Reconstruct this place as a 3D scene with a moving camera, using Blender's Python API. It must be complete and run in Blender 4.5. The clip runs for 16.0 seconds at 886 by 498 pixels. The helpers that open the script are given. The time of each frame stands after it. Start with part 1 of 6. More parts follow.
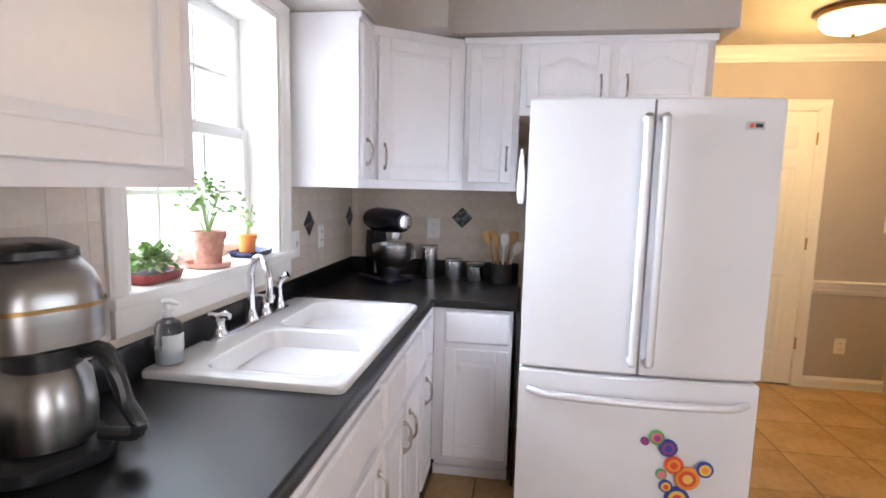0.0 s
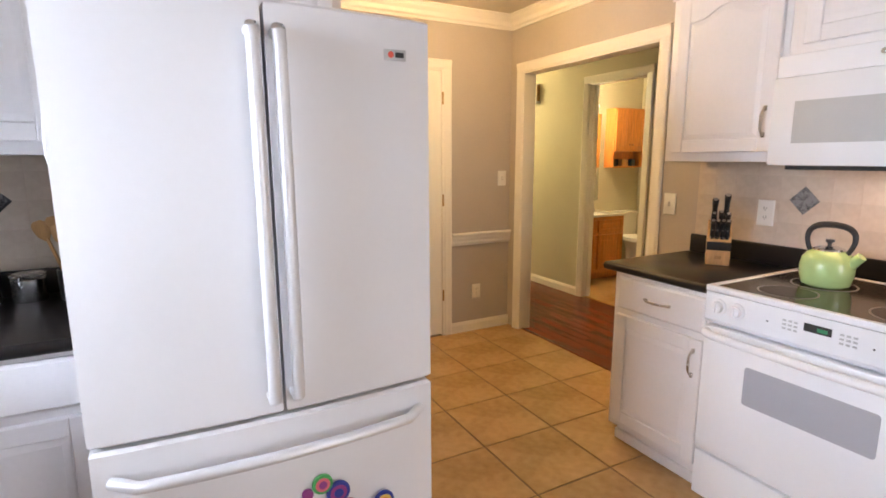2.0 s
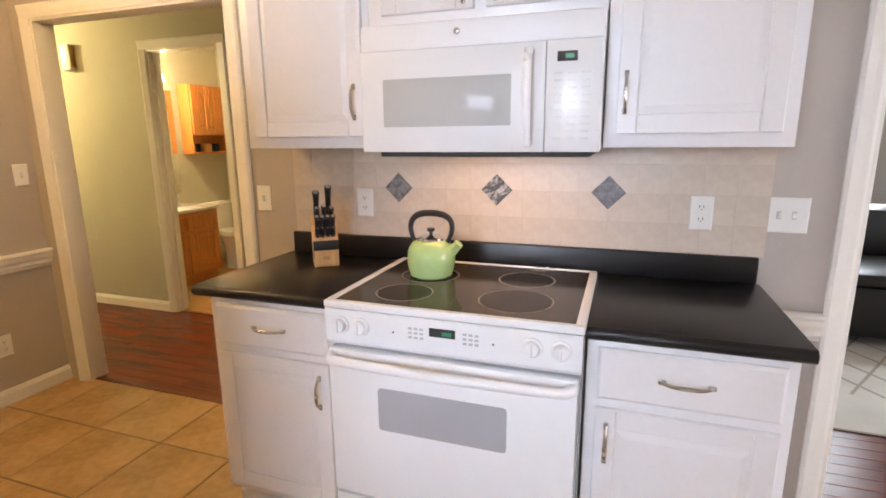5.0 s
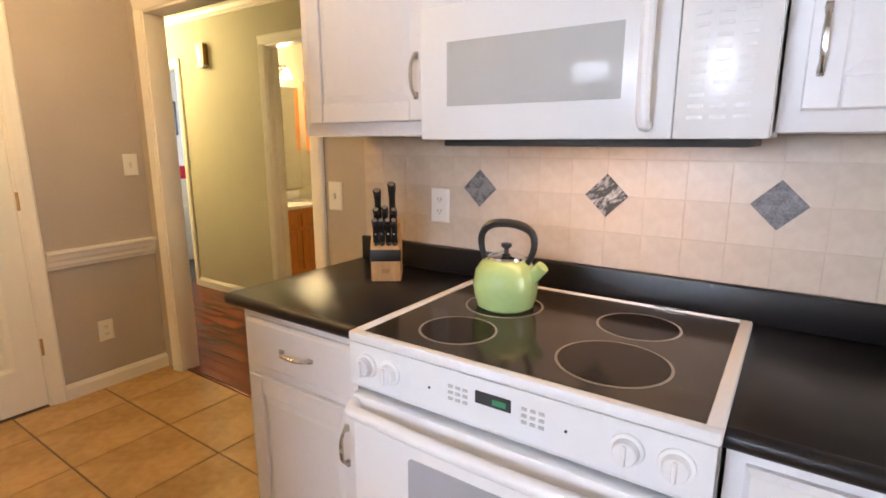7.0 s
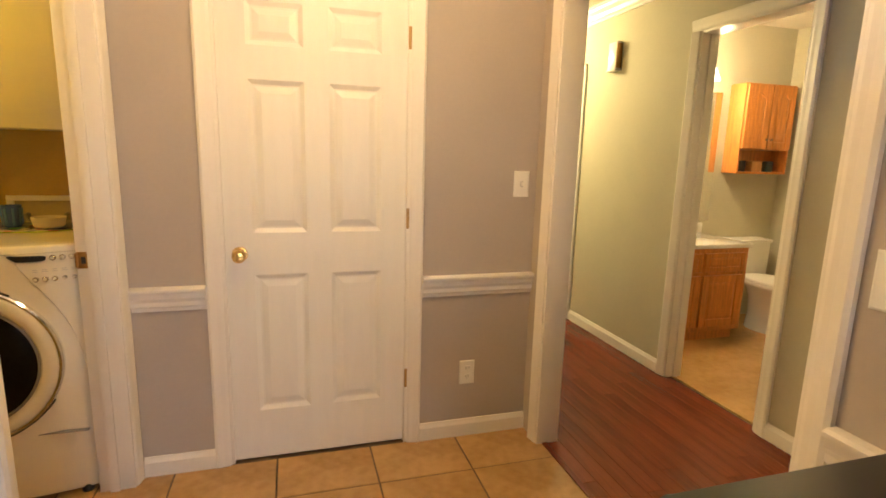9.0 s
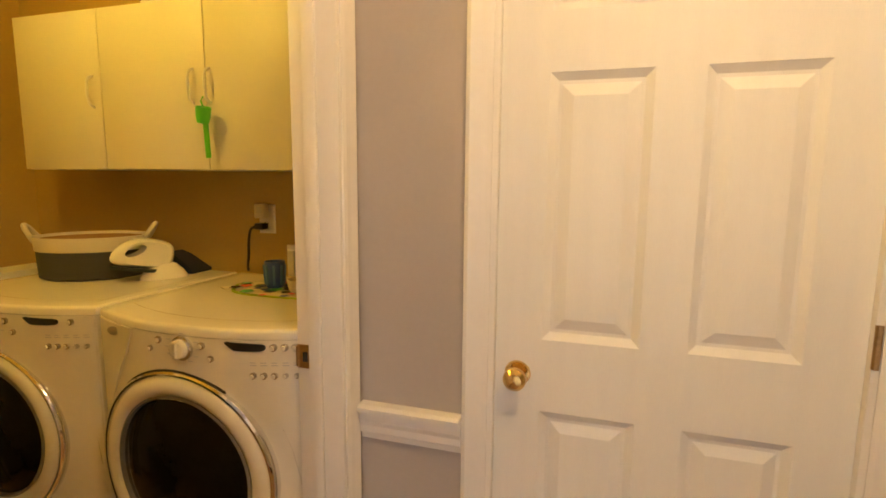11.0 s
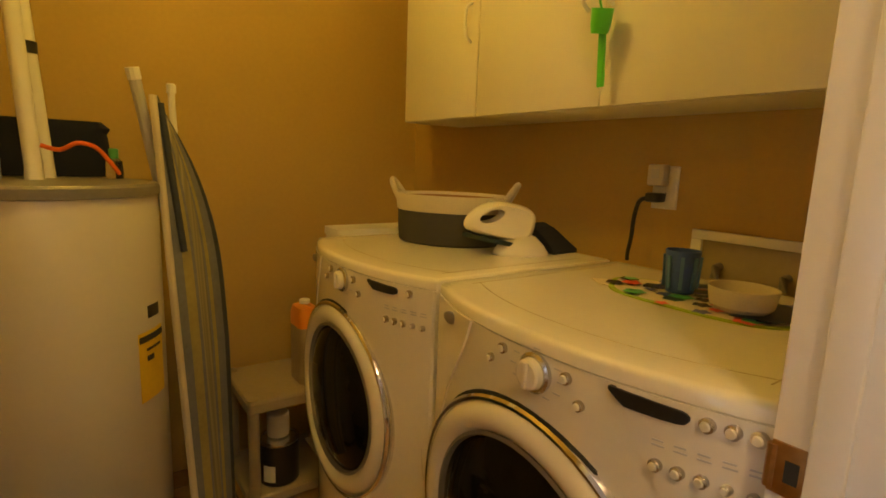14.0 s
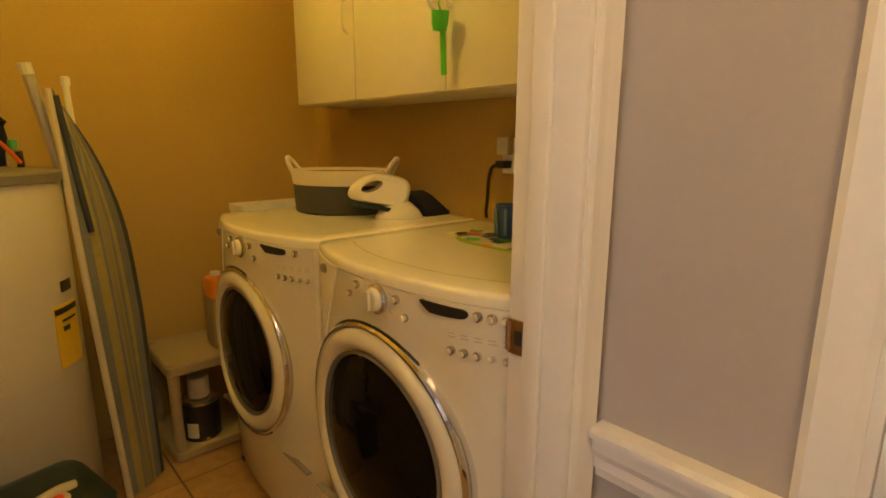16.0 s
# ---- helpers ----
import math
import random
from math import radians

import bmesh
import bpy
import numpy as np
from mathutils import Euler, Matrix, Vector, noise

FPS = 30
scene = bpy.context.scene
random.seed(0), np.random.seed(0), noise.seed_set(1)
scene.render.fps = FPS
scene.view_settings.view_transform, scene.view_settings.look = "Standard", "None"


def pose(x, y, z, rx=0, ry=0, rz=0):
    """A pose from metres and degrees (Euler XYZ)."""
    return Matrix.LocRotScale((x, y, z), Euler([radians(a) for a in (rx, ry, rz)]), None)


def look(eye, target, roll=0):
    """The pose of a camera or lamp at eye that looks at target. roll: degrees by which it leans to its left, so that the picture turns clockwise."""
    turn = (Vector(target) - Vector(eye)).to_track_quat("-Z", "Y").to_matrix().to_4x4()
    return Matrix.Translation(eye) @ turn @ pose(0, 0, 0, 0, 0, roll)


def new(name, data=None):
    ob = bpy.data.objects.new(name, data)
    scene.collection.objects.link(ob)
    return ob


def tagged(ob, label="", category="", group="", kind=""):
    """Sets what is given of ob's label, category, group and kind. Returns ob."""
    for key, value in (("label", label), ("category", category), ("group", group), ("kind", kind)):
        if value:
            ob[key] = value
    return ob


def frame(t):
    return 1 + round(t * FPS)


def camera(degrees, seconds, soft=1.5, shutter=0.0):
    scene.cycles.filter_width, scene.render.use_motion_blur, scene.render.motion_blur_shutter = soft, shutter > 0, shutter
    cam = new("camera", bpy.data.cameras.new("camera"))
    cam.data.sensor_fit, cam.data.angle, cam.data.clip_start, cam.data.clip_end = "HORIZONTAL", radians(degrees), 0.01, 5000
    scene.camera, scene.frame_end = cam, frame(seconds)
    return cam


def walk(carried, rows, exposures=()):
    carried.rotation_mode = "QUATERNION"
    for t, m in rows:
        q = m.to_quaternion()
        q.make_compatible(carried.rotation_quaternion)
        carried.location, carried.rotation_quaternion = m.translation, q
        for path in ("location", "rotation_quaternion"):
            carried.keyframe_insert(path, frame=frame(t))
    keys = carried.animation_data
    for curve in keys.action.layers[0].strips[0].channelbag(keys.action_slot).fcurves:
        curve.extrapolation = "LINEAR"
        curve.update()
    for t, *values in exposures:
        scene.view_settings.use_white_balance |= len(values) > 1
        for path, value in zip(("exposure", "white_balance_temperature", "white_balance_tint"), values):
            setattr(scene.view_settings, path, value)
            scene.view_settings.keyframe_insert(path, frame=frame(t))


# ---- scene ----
cam = camera(81.4, 16.0, soft=1.7)
PATH = [
    (0, (0.265, 0.66, 1.44), (-0.027, 2.624, 1.2), 1.4),
    (0.5, (0.293, 0.862, 1.43), (0.261, 2.845, 1.174), 1.2),
    (1, (0.343, 1.014, 1.418), (0.6, 2.977, 1.129), 0.9),
    (1.5, (0.408, 1.124, 1.412), (0.944, 3.024, 1.092), -0.1),
    (2, (0.493, 1.286, 1.412), (1.415, 3.027, 1.062), -0.2),
    (2.5, (0.57, 1.406, 1.405), (1.86, 2.881, 1.005), 0.2),
    (3, (0.674, 1.553, 1.379), (2.23, 2.728, 0.934), 1.4),
    (3.5, (0.766, 1.656, 1.418), (2.494, 2.568, 0.99), 0.9),
    (4, (0.829, 1.681, 1.422), (2.653, 2.39, 1.009), 0.2),
    (4.2, (0.842, 1.691, 1.424), (2.689, 2.332, 1.002), -0.5),
    (6.3, (1.242, 1.546, 1.414), (3.053, 2.287, 1.003), -1.3),
    (6.5, (1.289, 1.562, 1.407), (3.051, 2.414, 0.995), -1.0),
    (7, (1.45, 1.668, 1.373), (3.069, 2.77, 0.965), 0.0),
    (7.5, (1.607, 1.847, 1.376), (2.997, 3.22, 0.951), 0.5),
    (8, (1.738, 2.052, 1.372), (2.861, 3.654, 0.958), 0.4),
    (8.5, (1.839, 2.261, 1.386), (2.643, 4.052, 1.001), 1.1),
    (8.7, (1.857, 2.379, 1.373), (2.56, 4.212, 0.994), 1.4),
    (10.8, (1.871, 3.533, 1.403), (1.409, 5.457, 1.116), 0.4),
    (11, (1.832, 3.61, 1.409), (1.24, 5.501, 1.137), 0.5),
    (11.5, (1.752, 3.801, 1.431), (0.799, 5.544, 1.197), 0.5),
    (12, (1.696, 3.917, 1.44), (0.433, 5.455, 1.247), 0.5),
    (12.5, (1.595, 3.976, 1.406), (0.19, 5.388, 1.218), 1.3),
    (13, (1.432, 4.039, 1.361), (-0.045, 5.37, 1.143), 1.4),
    (13.5, (1.335, 4.07, 1.321), (-0.214, 5.308, 1.059), 1.6),
    (14, (1.316, 4.089, 1.278), (-0.289, 5.237, 0.95), 2.2),
    (14.5, (1.331, 4.093, 1.245), (-0.273, 5.216, 0.838), 1.8),
    (15, (1.358, 4.085, 1.224), (-0.217, 5.227, 0.763), 1.3),
    (15.5, (1.436, 4.086, 1.244), (-0.091, 5.293, 0.784), 1.0),
    (16, (1.642, 4.056, 1.284), (0.206, 5.386, 0.873), 0.2),
]
walk(cam, [(t, look(eye, target, roll)) for t, eye, target, roll in PATH], [(0, 0.20), (1.5, 0.12), (3.0, 0.18), (7.0, 0.19), (8.7, 0.24), (11.0, 0.03), (13.0, -0.19), (14.2, -0.26), (15.2, -0.25), (16.0, -0.10)])

# ---- light and sky ----
world = bpy.data.worlds.new("world")
scene.world = world
world.use_nodes = True
_wn = world.node_tree.nodes
_sky = _wn.new("ShaderNodeTexSky")
_sky.sky_type, _sky.sun_disc = "NISHITA", False
_sky.sun_elevation, _sky.sun_rotation = radians(40), radians(250)
world.node_tree.links.new(_sky.outputs[0], _wn["Background"].inputs[0])
_wn["Background"].inputs[1].default_value = 0.1


def area(name, m, sx, sy, watts, colour):
    d = bpy.data.lights.new(name, "AREA")
    d.shape, d.size, d.size_y, d.energy, d.color = "RECTANGLE", sx, sy, watts, colour
    o = new(name, d)
    o.matrix_world = m
    return o


def bulb(name, p, watts, colour, r=0.05):
    d = bpy.data.lights.new(name, "POINT")
    d.energy, d.color, d.shadow_soft_size = watts, colour, r
    o = new(name, d)
    o.location = p
    return o


DAY = (0.84, 0.91, 1.0)
WARM = (1.0, 0.64, 0.27)
area("sky_sink_window", look((-2.2, 2.25, 1.85), (0, 2.22, 1.35)), 1.6, 1.5, 275, (0.73, 0.81, 0.98))
area("high_sky_sink_window", look((-1.9, 2.45, 3.1), (0.1, 2.35, 0.9)), 3.0, 1.4, 250, (0.72, 0.80, 0.98))
area("sky_patio_window", look((2.10, -1.72, 1.30), (1.9, 0, 1.25)), 1.6, 1.8, 50, (0.88, 0.86, 0.92))
bulb("dome_bulb", (2.07, 3.985, 2.36), 44, WARM, 0.17)
# unseen point lamp without a fixture, added to brighten the hall
bulb("hall_fill", (3.52, 6.95, 2.25), 96, (1.0, 0.78, 0.38), 0.08)
bulb("bath_bulb", (4.78, 5.80, 1.98), 48, (1.0, 0.74, 0.38), 0.05)
bulb("laundry_bulb", (0.14, 4.42, 2.38), 25, (1.0, 0.64, 0.09), 0.05)
# unseen daylight lamp added inside the far room, whose walls have no window
area("far_room_fill", look((6.6, 7.2, 1.5), (4.4, 7.4, 1.2)), 0.9, 1.0, 40, DAY)
area("hood_lamp", look((2.70, 2.11, 1.358), (2.78, 2.11, 0.9)), 0.50, 0.16, 2.6, (1.0, 0.56, 0.29))
# unseen fill lamp added to brighten the living room, no window there
area("living_fill", look((6.2, 0.2, 1.5), (4, 0.2, 1.0)), 1.4, 1.4, 90, DAY)

# ---- materials ----


def material(name, base, rough=0.5, metal=0.0, spread=0.05, scale=4.0, fine=60.0, bump=0.0, bump_scale=200.0, coat=0.0, random_piece=0.0, second=None, stretch=(1, 1, 1), trans=0.0):
    """A surface with two scales of colour variation, uneven gloss and fine relief."""
    mt = bpy.data.materials.new(name)
    mt.use_nodes = True
    n, l = mt.node_tree.nodes, mt.node_tree.links
    b = n["Principled BSDF"]
    b.inputs["Roughness"].default_value, b.inputs["Metallic"].default_value = rough, metal
    b.inputs["Coat Weight"].default_value = coat
    b.inputs["Coat Roughness"].default_value = 0.08
    b.inputs["Transmission Weight"].default_value = trans
    tc = n.new("ShaderNodeTexCoord")
    mp = n.new("ShaderNodeMapping")
    mp.inputs["Scale"].default_value = stretch
    l.new(tc.outputs["Object"], mp.inputs[0])

    def noise_tex(s, detail):
        t = n.new("ShaderNodeTexNoise")
        t.inputs["Scale"].default_value, t.inputs["Detail"].default_value = s, detail
        l.new(mp.outputs[0], t.inputs["Vector"])
        return t.outputs["Fac"]
    a, c = noise_tex(scale, 4), noise_tex(fine, 3)
    add = n.new("ShaderNodeMath")
    add.operation = "MULTIPLY_ADD"
    l.new(c, add.inputs[0])
    add.inputs[1].default_value = 0.5
    l.new(a, add.inputs[2])
    fac = add.outputs[0]
    if random_piece:
        oi = n.new("ShaderNodeObjectInfo")
        r = n.new("ShaderNodeMath")
        r.operation = "MULTIPLY_ADD"
        l.new(oi.outputs["Random"], r.inputs[0])
        r.inputs[1].default_value = random_piece
        l.new(fac, r.inputs[2])
        fac = r.outputs[0]
    ramp = n.new("ShaderNodeValToRGB")
    lo = [max(0, v * (1 - spread)) for v in base]
    hi = second or [min(1, v * (1 + spread)) for v in base]
    ramp.color_ramp.elements[0].position, ramp.color_ramp.elements[0].color = 0.45, (*lo, 1)
    ramp.color_ramp.elements[1].position, ramp.color_ramp.elements[1].color = 1.05 + random_piece * 0.6, (*hi, 1)
    l.new(fac, ramp.inputs[0])
    l.new(ramp.outputs[0], b.inputs["Base Color"])
    mr = n.new("ShaderNodeMapRange")
    mr.inputs["To Min"].default_value, mr.inputs["To Max"].default_value = max(0.02, rough * 0.85), min(1, rough * 1.15)
    l.new(a, mr.inputs["Value"])
    l.new(mr.outputs[0], b.inputs["Roughness"])
    if bump:
        t = noise_tex(bump_scale, 2)
        bp = n.new("ShaderNodeBump")
        bp.inputs["Strength"].default_value, bp.inputs["Distance"].default_value = bump, 0.002
        l.new(t, bp.inputs["Height"])
        l.new(bp.outputs[0], b.inputs["Normal"])
    return mt


def glow(name, colour, power):
    mt = material(name, colour, 0.4)
    b = mt.node_tree.nodes["Principled BSDF"]
    b.inputs["Emission Color"].default_value = (*colour, 1)
    b.inputs["Emission Strength"].default_value = power
    return mt


M_CAB = material("white_cabinet_paint", (0.81, 0.79, 0.80), 0.32, spread=0.03, bump=0.08, bump_scale=90)
M_TRIM = material("white_trim_paint", (0.80, 0.77, 0.72), 0.38, spread=0.03, bump=0.06)
M_DOOR = material("white_door_paint", (0.80, 0.78, 0.73), 0.4, spread=0.03, bump=0.10, bump_scale=140, stretch=(6, 6, 1))
M_WALL = material("greige_wall_paint", (0.46, 0.41, 0.37), 0.75, spread=0.04, bump=0.15, bump_scale=300)
M_HALLWALL = material("olive_beige_wall_paint", (0.50, 0.47, 0.36), 0.75, spread=0.04, bump=0.15, bump_scale=300)
M_LWALL = material("tan_wall_paint", (0.50, 0.35, 0.11), 0.75, spread=0.06, scale=1.5, bump=0.15, bump_scale=300)
M_CEIL = material("ceiling_paint", (0.62, 0.56, 0.46), 0.9, spread=0.05, bump=0.6, bump_scale=120)
M_CREAM = material("cream_wall_paint", (0.62, 0.58, 0.52), 0.8, spread=0.04, bump=0.15)
M_FTILE = material("tan_floor_tile", (0.36, 0.205, 0.082), 0.22, spread=0.18, scale=3.0, fine=22, bump=0.12, bump_scale=60, random_piece=0.12, second=(0.51, 0.32, 0.14))
M_GROUT = material("brown_grout", (0.11, 0.072, 0.042), 0.9, spread=0.2, bump=0.5)
M_WTILE = material("beige_wall_tile", (0.53, 0.44, 0.355), 0.30, spread=0.07, scale=6, fine=40, bump=0.08, bump_scale=70, random_piece=0.06, second=(0.62, 0.535, 0.45))
M_WGROUT = material("beige_grout", (0.565, 0.475, 0.39), 0.9, spread=0.1)
M_LINING = material("tan_basket_lining", (0.30, 0.17, 0.08), 0.9, spread=0.15, fine=200, bump=0.3)
M_SLATE = material("slate_accent_tile", (0.022, 0.024, 0.030), 0.5, spread=0.5, scale=38, fine=120, bump=0.8, bump_scale=70, random_piece=0.3, second=(0.22, 0.22, 0.23))
_cr = [e for e in M_SLATE.node_tree.nodes if e.type == "VALTORGB"][0].color_ramp
_cr.elements[0].position, _cr.elements[1].position = 0.72, 1.12
M_SLATEV = material("veined_slate_tile", (0.055, 0.055, 0.062), 0.42, spread=0.5, scale=16, fine=60, bump=0.6, bump_scale=60, second=(0.62, 0.60, 0.58), stretch=(1, 2.2, 1))
_cr = [e for e in M_SLATEV.node_tree.nodes if e.type == "VALTORGB"][0].color_ramp
_cr.elements[0].position, _cr.elements[1].position = 0.70, 0.98
M_SLATEG = material("grey_slate_tile", (0.10, 0.10, 0.115), 0.45, spread=0.4, scale=40, fine=160, bump=0.7, bump_scale=90, second=(0.24, 0.24, 0.26))
M_BLACK = material("black_laminate", (0.010, 0.009, 0.010), 0.30, spread=0.3, fine=300, bump=0.10, bump_scale=500)
M_WOOD = material("red_brown_floorboard", (0.085, 0.0165, 0.008), 0.26, spread=0.2, scale=1.2, fine=6, random_piece=0.10, second=(0.165, 0.036, 0.016), stretch=(10, 0.6, 1), bump=0.1)
M_APPL = material("white_appliance_enamel", (0.82, 0.82, 0.84), 0.40, spread=0.015, bump=0.05, bump_scale=250)
M_LAPPL = material("ivory_white_enamel", (0.84, 0.81, 0.72), 0.20, spread=0.03, coat=0.5, bump=0.02)
M_GLOSSW = material("glossy_white_panel", (0.80, 0.80, 0.81), 0.20, spread=0.01)
M_OLIVE = material("olive_yellow_cloth", (0.36, 0.31, 0.13), 0.9, spread=0.2, bump=0.3)
M_CLOTHGREY = material("blue_grey_cloth", (0.19, 0.20, 0.22), 0.9, spread=0.2, bump=0.3)
M_GREYGAP = material("grey_gasket", (0.25, 0.25, 0.26), 0.6)
M_HANDLE = material("silver_appliance_handle", (0.74, 0.74, 0.75), 0.36, 0.35, spread=0.05)
M_NICKEL = material("brushed_nickel", (0.50, 0.47, 0.43), 0.27, 1.0, spread=0.1, fine=300)
M_STEEL = material("brushed_steel", (0.62, 0.62, 0.62), 0.24, 1.0, spread=0.1, scale=2, fine=200, stretch=(1, 1, 12))
M_POTSTEEL = material("dark_brushed_steel", (0.34, 0.33, 0.32), 0.3, 1.0, spread=0.15, scale=2, fine=200, stretch=(1, 1, 14))
M_RESIN = material("tan_resin_plastic", (0.36, 0.30, 0.20), 0.6, spread=0.08)
M_CHROME = material("chrome", (0.80, 0.80, 0.82), 0.08, 1.0, spread=0.03)
M_BRASS = material("polished_brass", (0.70, 0.47, 0.16), 0.16, 1.0, spread=0.1)
M_DBRASS = material("aged_brass", (0.42, 0.26, 0.11), 0.35, 1.0, spread=0.3, fine=90)
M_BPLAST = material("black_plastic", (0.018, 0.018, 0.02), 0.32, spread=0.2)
M_PLATE = material("white_plastic", (0.80, 0.79, 0.76), 0.3, spread=0.02)
M_DARK = material("dark_slot", (0.03, 0.03, 0.03), 0.7)
M_GLASSTOP = material("smoked_ceramic_glass", (0.040, 0.032, 0.025), 0.12, spread=0.25, fine=500)
M_BURNER = material("burner_dark", (0.014, 0.009, 0.006), 0.12, spread=0.3, fine=300)
M_RING = material("burner_ring_print", (0.26, 0.22, 0.18), 0.3)
M_OVENGLASS = material("grey_oven_window", (0.40, 0.40, 0.43), 0.12, spread=0.04, fine=400)
M_MWGLASS = material("grey_microwave_window", (0.50, 0.50, 0.49), 0.06, spread=0.04, fine=400)
M_GREY = material("light_grey_print", (0.52, 0.52, 0.52), 0.5)
for _m, _s in ((M_WOOD, 0.25), (M_MWGLASS, 0.25), (M_BLACK, 0.42), (M_GLASSTOP, 0.30), (M_BURNER, 0.12)):
    _m.node_tree.nodes["Principled BSDF"].inputs["Specular IOR Level"].default_value = _s
M_GREEN = material("lime_green_enamel", (0.40, 0.54, 0.22), 0.12, spread=0.08, coat=0.5)
M_BLOCK = material("light_beech", (0.62, 0.37, 0.16), 0.42, spread=0.2, scale=6, fine=40, stretch=(10, 10, 1), bump=0.1)
M_SPOON = material("wooden_spoon", (0.50, 0.28, 0.11), 0.5, spread=0.2, fine=40, stretch=(8, 8, 1))
M_OAK = material("orange_oak", (0.55, 0.21, 0.05), 0.35, spread=0.3, scale=5, fine=40, stretch=(10, 10, 1), bump=0.1)
M_PORC = material("white_porcelain", (0.84, 0.82, 0.80), 0.1, spread=0.015, coat=0.4)
M_TERRA = material("weathered_terracotta", (0.46, 0.17, 0.10), 0.8, spread=0.3, scale=14, fine=60, second=(0.60, 0.34, 0.27))
M_ORANGE = material("orange_pot_glaze", (0.66, 0.20, 0.03), 0.4, spread=0.1)
M_RED = material("dark_red_glaze", (0.25, 0.03, 0.025), 0.3, spread=0.2)
M_NAVY = material("navy_glaze", (0.015, 0.018, 0.06), 0.25, spread=0.3)
M_LEAF = material("plant_leaf", (0.10, 0.24, 0.05), 0.45, spread=0.5, scale=20, second=(0.34, 0.50, 0.17))
M_MIXER = material("dark_navy_enamel", (0.006, 0.006, 0.014), 0.22, spread=0.2)
M_SOIL = material("soil", (0.03, 0.02, 0.015), 0.95, spread=0.4)
M_CLEAR = material("clear_plastic", (0.92, 0.95, 0.96), 0.06, trans=1.0, spread=0.01)
M_GLASS = material("window_glass", (0.98, 0.99, 1.0), 0.01, trans=1.0, spread=0.003)
M_LABEL = material("pale_label", (0.72, 0.74, 0.76), 0.5)
M_MIRROR = material("mirror_silver", (0.82, 0.83, 0.81), 0.02, 1.0, spread=0.01)
M_SHADE = glow("frosted_lamp_glass", (1.0, 0.86, 0.62), 2.6)
M_BSHADE = glow("frosted_bath_shade", (1.0, 0.90, 0.70), 5.0)
M_YARD = glow("overcast_sky_glow", (0.92, 0.96, 1.0), 2.6)
M_LCD = glow("green_display", (0.03, 0.20, 0.09), 0.18)
M_TANK = material("beige_tank_enamel", (0.60, 0.56, 0.48), 0.4, spread=0.03)
M_GREYLID = material("grey_painted_metal", (0.24, 0.23, 0.21), 0.45, 0.3, spread=0.15)
M_YELLOW = material("yellow_label", (0.78, 0.55, 0.04), 0.6, spread=0.08)
M_ORCORD = material("orange_rubber", (0.80, 0.15, 0.02), 0.5)
# navy of the bag's cloth, also colours the shadow wedge behind the iron
M_NAVYCLOTH_SHADOW = material("navy_cloth_and_shadow", (0.005, 0.008, 0.024), 0.95, spread=0.4, fine=300, bump=0.5, bump_scale=300)
M_BOARD = material("striped_board_cover", (0.075, 0.08, 0.085), 0.9, spread=0.6, scale=2.0, fine=5, stretch=(26, 1, 0.12), second=(0.50, 0.46, 0.27), bump=0.3)
M_BLUECLOTH = material("blue_cloth_stripe", (0.045, 0.055, 0.085), 0.9, spread=0.3, bump=0.3)
M_FELT = material("grey_basket_felt", (0.052, 0.052, 0.054), 0.95, spread=0.2, fine=300, bump=0.5)
M_LINEN = material("cream_linen", (0.62, 0.56, 0.44), 0.9, spread=0.1, fine=250, bump=0.4)
M_TEAL = material("dark_teal_plastic", (0.009, 0.024, 0.028), 0.35, spread=0.2)
M_CUP = material("blue_plastic_cup", (0.045, 0.10, 0.36), 0.35, spread=0.1)
M_SCOOP = material("green_plastic", (0.10, 0.58, 0.05), 0.3, spread=0.05)
M_MELAMINE = material("white_melamine", (0.74, 0.70, 0.58), 0.45, spread=0.02)
M_LEATHER = material("dark_leather", (0.012, 0.010, 0.009), 0.4, spread=0.3, bump=0.3, bump_scale=120)
M_RUG = material("ivory_rug", (0.62, 0.58, 0.52), 1.0, spread=0.1, fine=300, bump=0.6)
M_RUGLINE = material("taupe_rug_line", (0.38, 0.33, 0.28), 1.0, spread=0.1)
M_CLOTH_W = material("white_cloth", (0.78, 0.78, 0.80), 0.9, spread=0.05, bump=0.3)
M_PINK = material("pink_paint", (0.75, 0.16, 0.22), 0.4)
M_PURPLE = material("purple_paint", (0.28, 0.05, 0.22), 0.4)
M_REDP = material("red_paint", (0.72, 0.07, 0.03), 0.35)
M_ORANGEP = material("orange_paint", (0.85, 0.30, 0.04), 0.35)
M_YELP = material("yellow_paint", (0.85, 0.58, 0.12), 0.35)
M_BLUEP = material("blue_paint", (0.03, 0.05, 0.30), 0.35)
M_GREENP = material("green_paint", (0.08, 0.40, 0.12), 0.35)
M_SEATN = material("crimson_fabric", (0.55, 0.02, 0.05), 0.9)

# ---- mesh helpers ----
I4 = Matrix.Identity(4)


def part(name, bm, mat, parent=None, label="", smooth=True):
    """Links a bmesh as one mesh object under a thing or a part."""
    bmesh.ops.recalc_face_normals(bm, faces=bm.faces)
    me = bpy.data.meshes.new(name)
    if smooth:
        for f in bm.faces:
            f.smooth = True
        for e in bm.edges:
            if len(e.link_faces) == 2 and e.calc_face_angle(0) > 0.6:
                e.smooth = False
    bm.to_mesh(me)
    bm.free()
    me.materials.append(mat)
    o = new(name, me)
    o.parent = parent
    if label:
        o["label"] = label
    return o


def thing(name, label, category, m=I4, group="", kind=""):
    o = new(name)
    o.empty_display_size = 0.05
    o.matrix_world = m
    return tagged(o, label, category, group, kind)


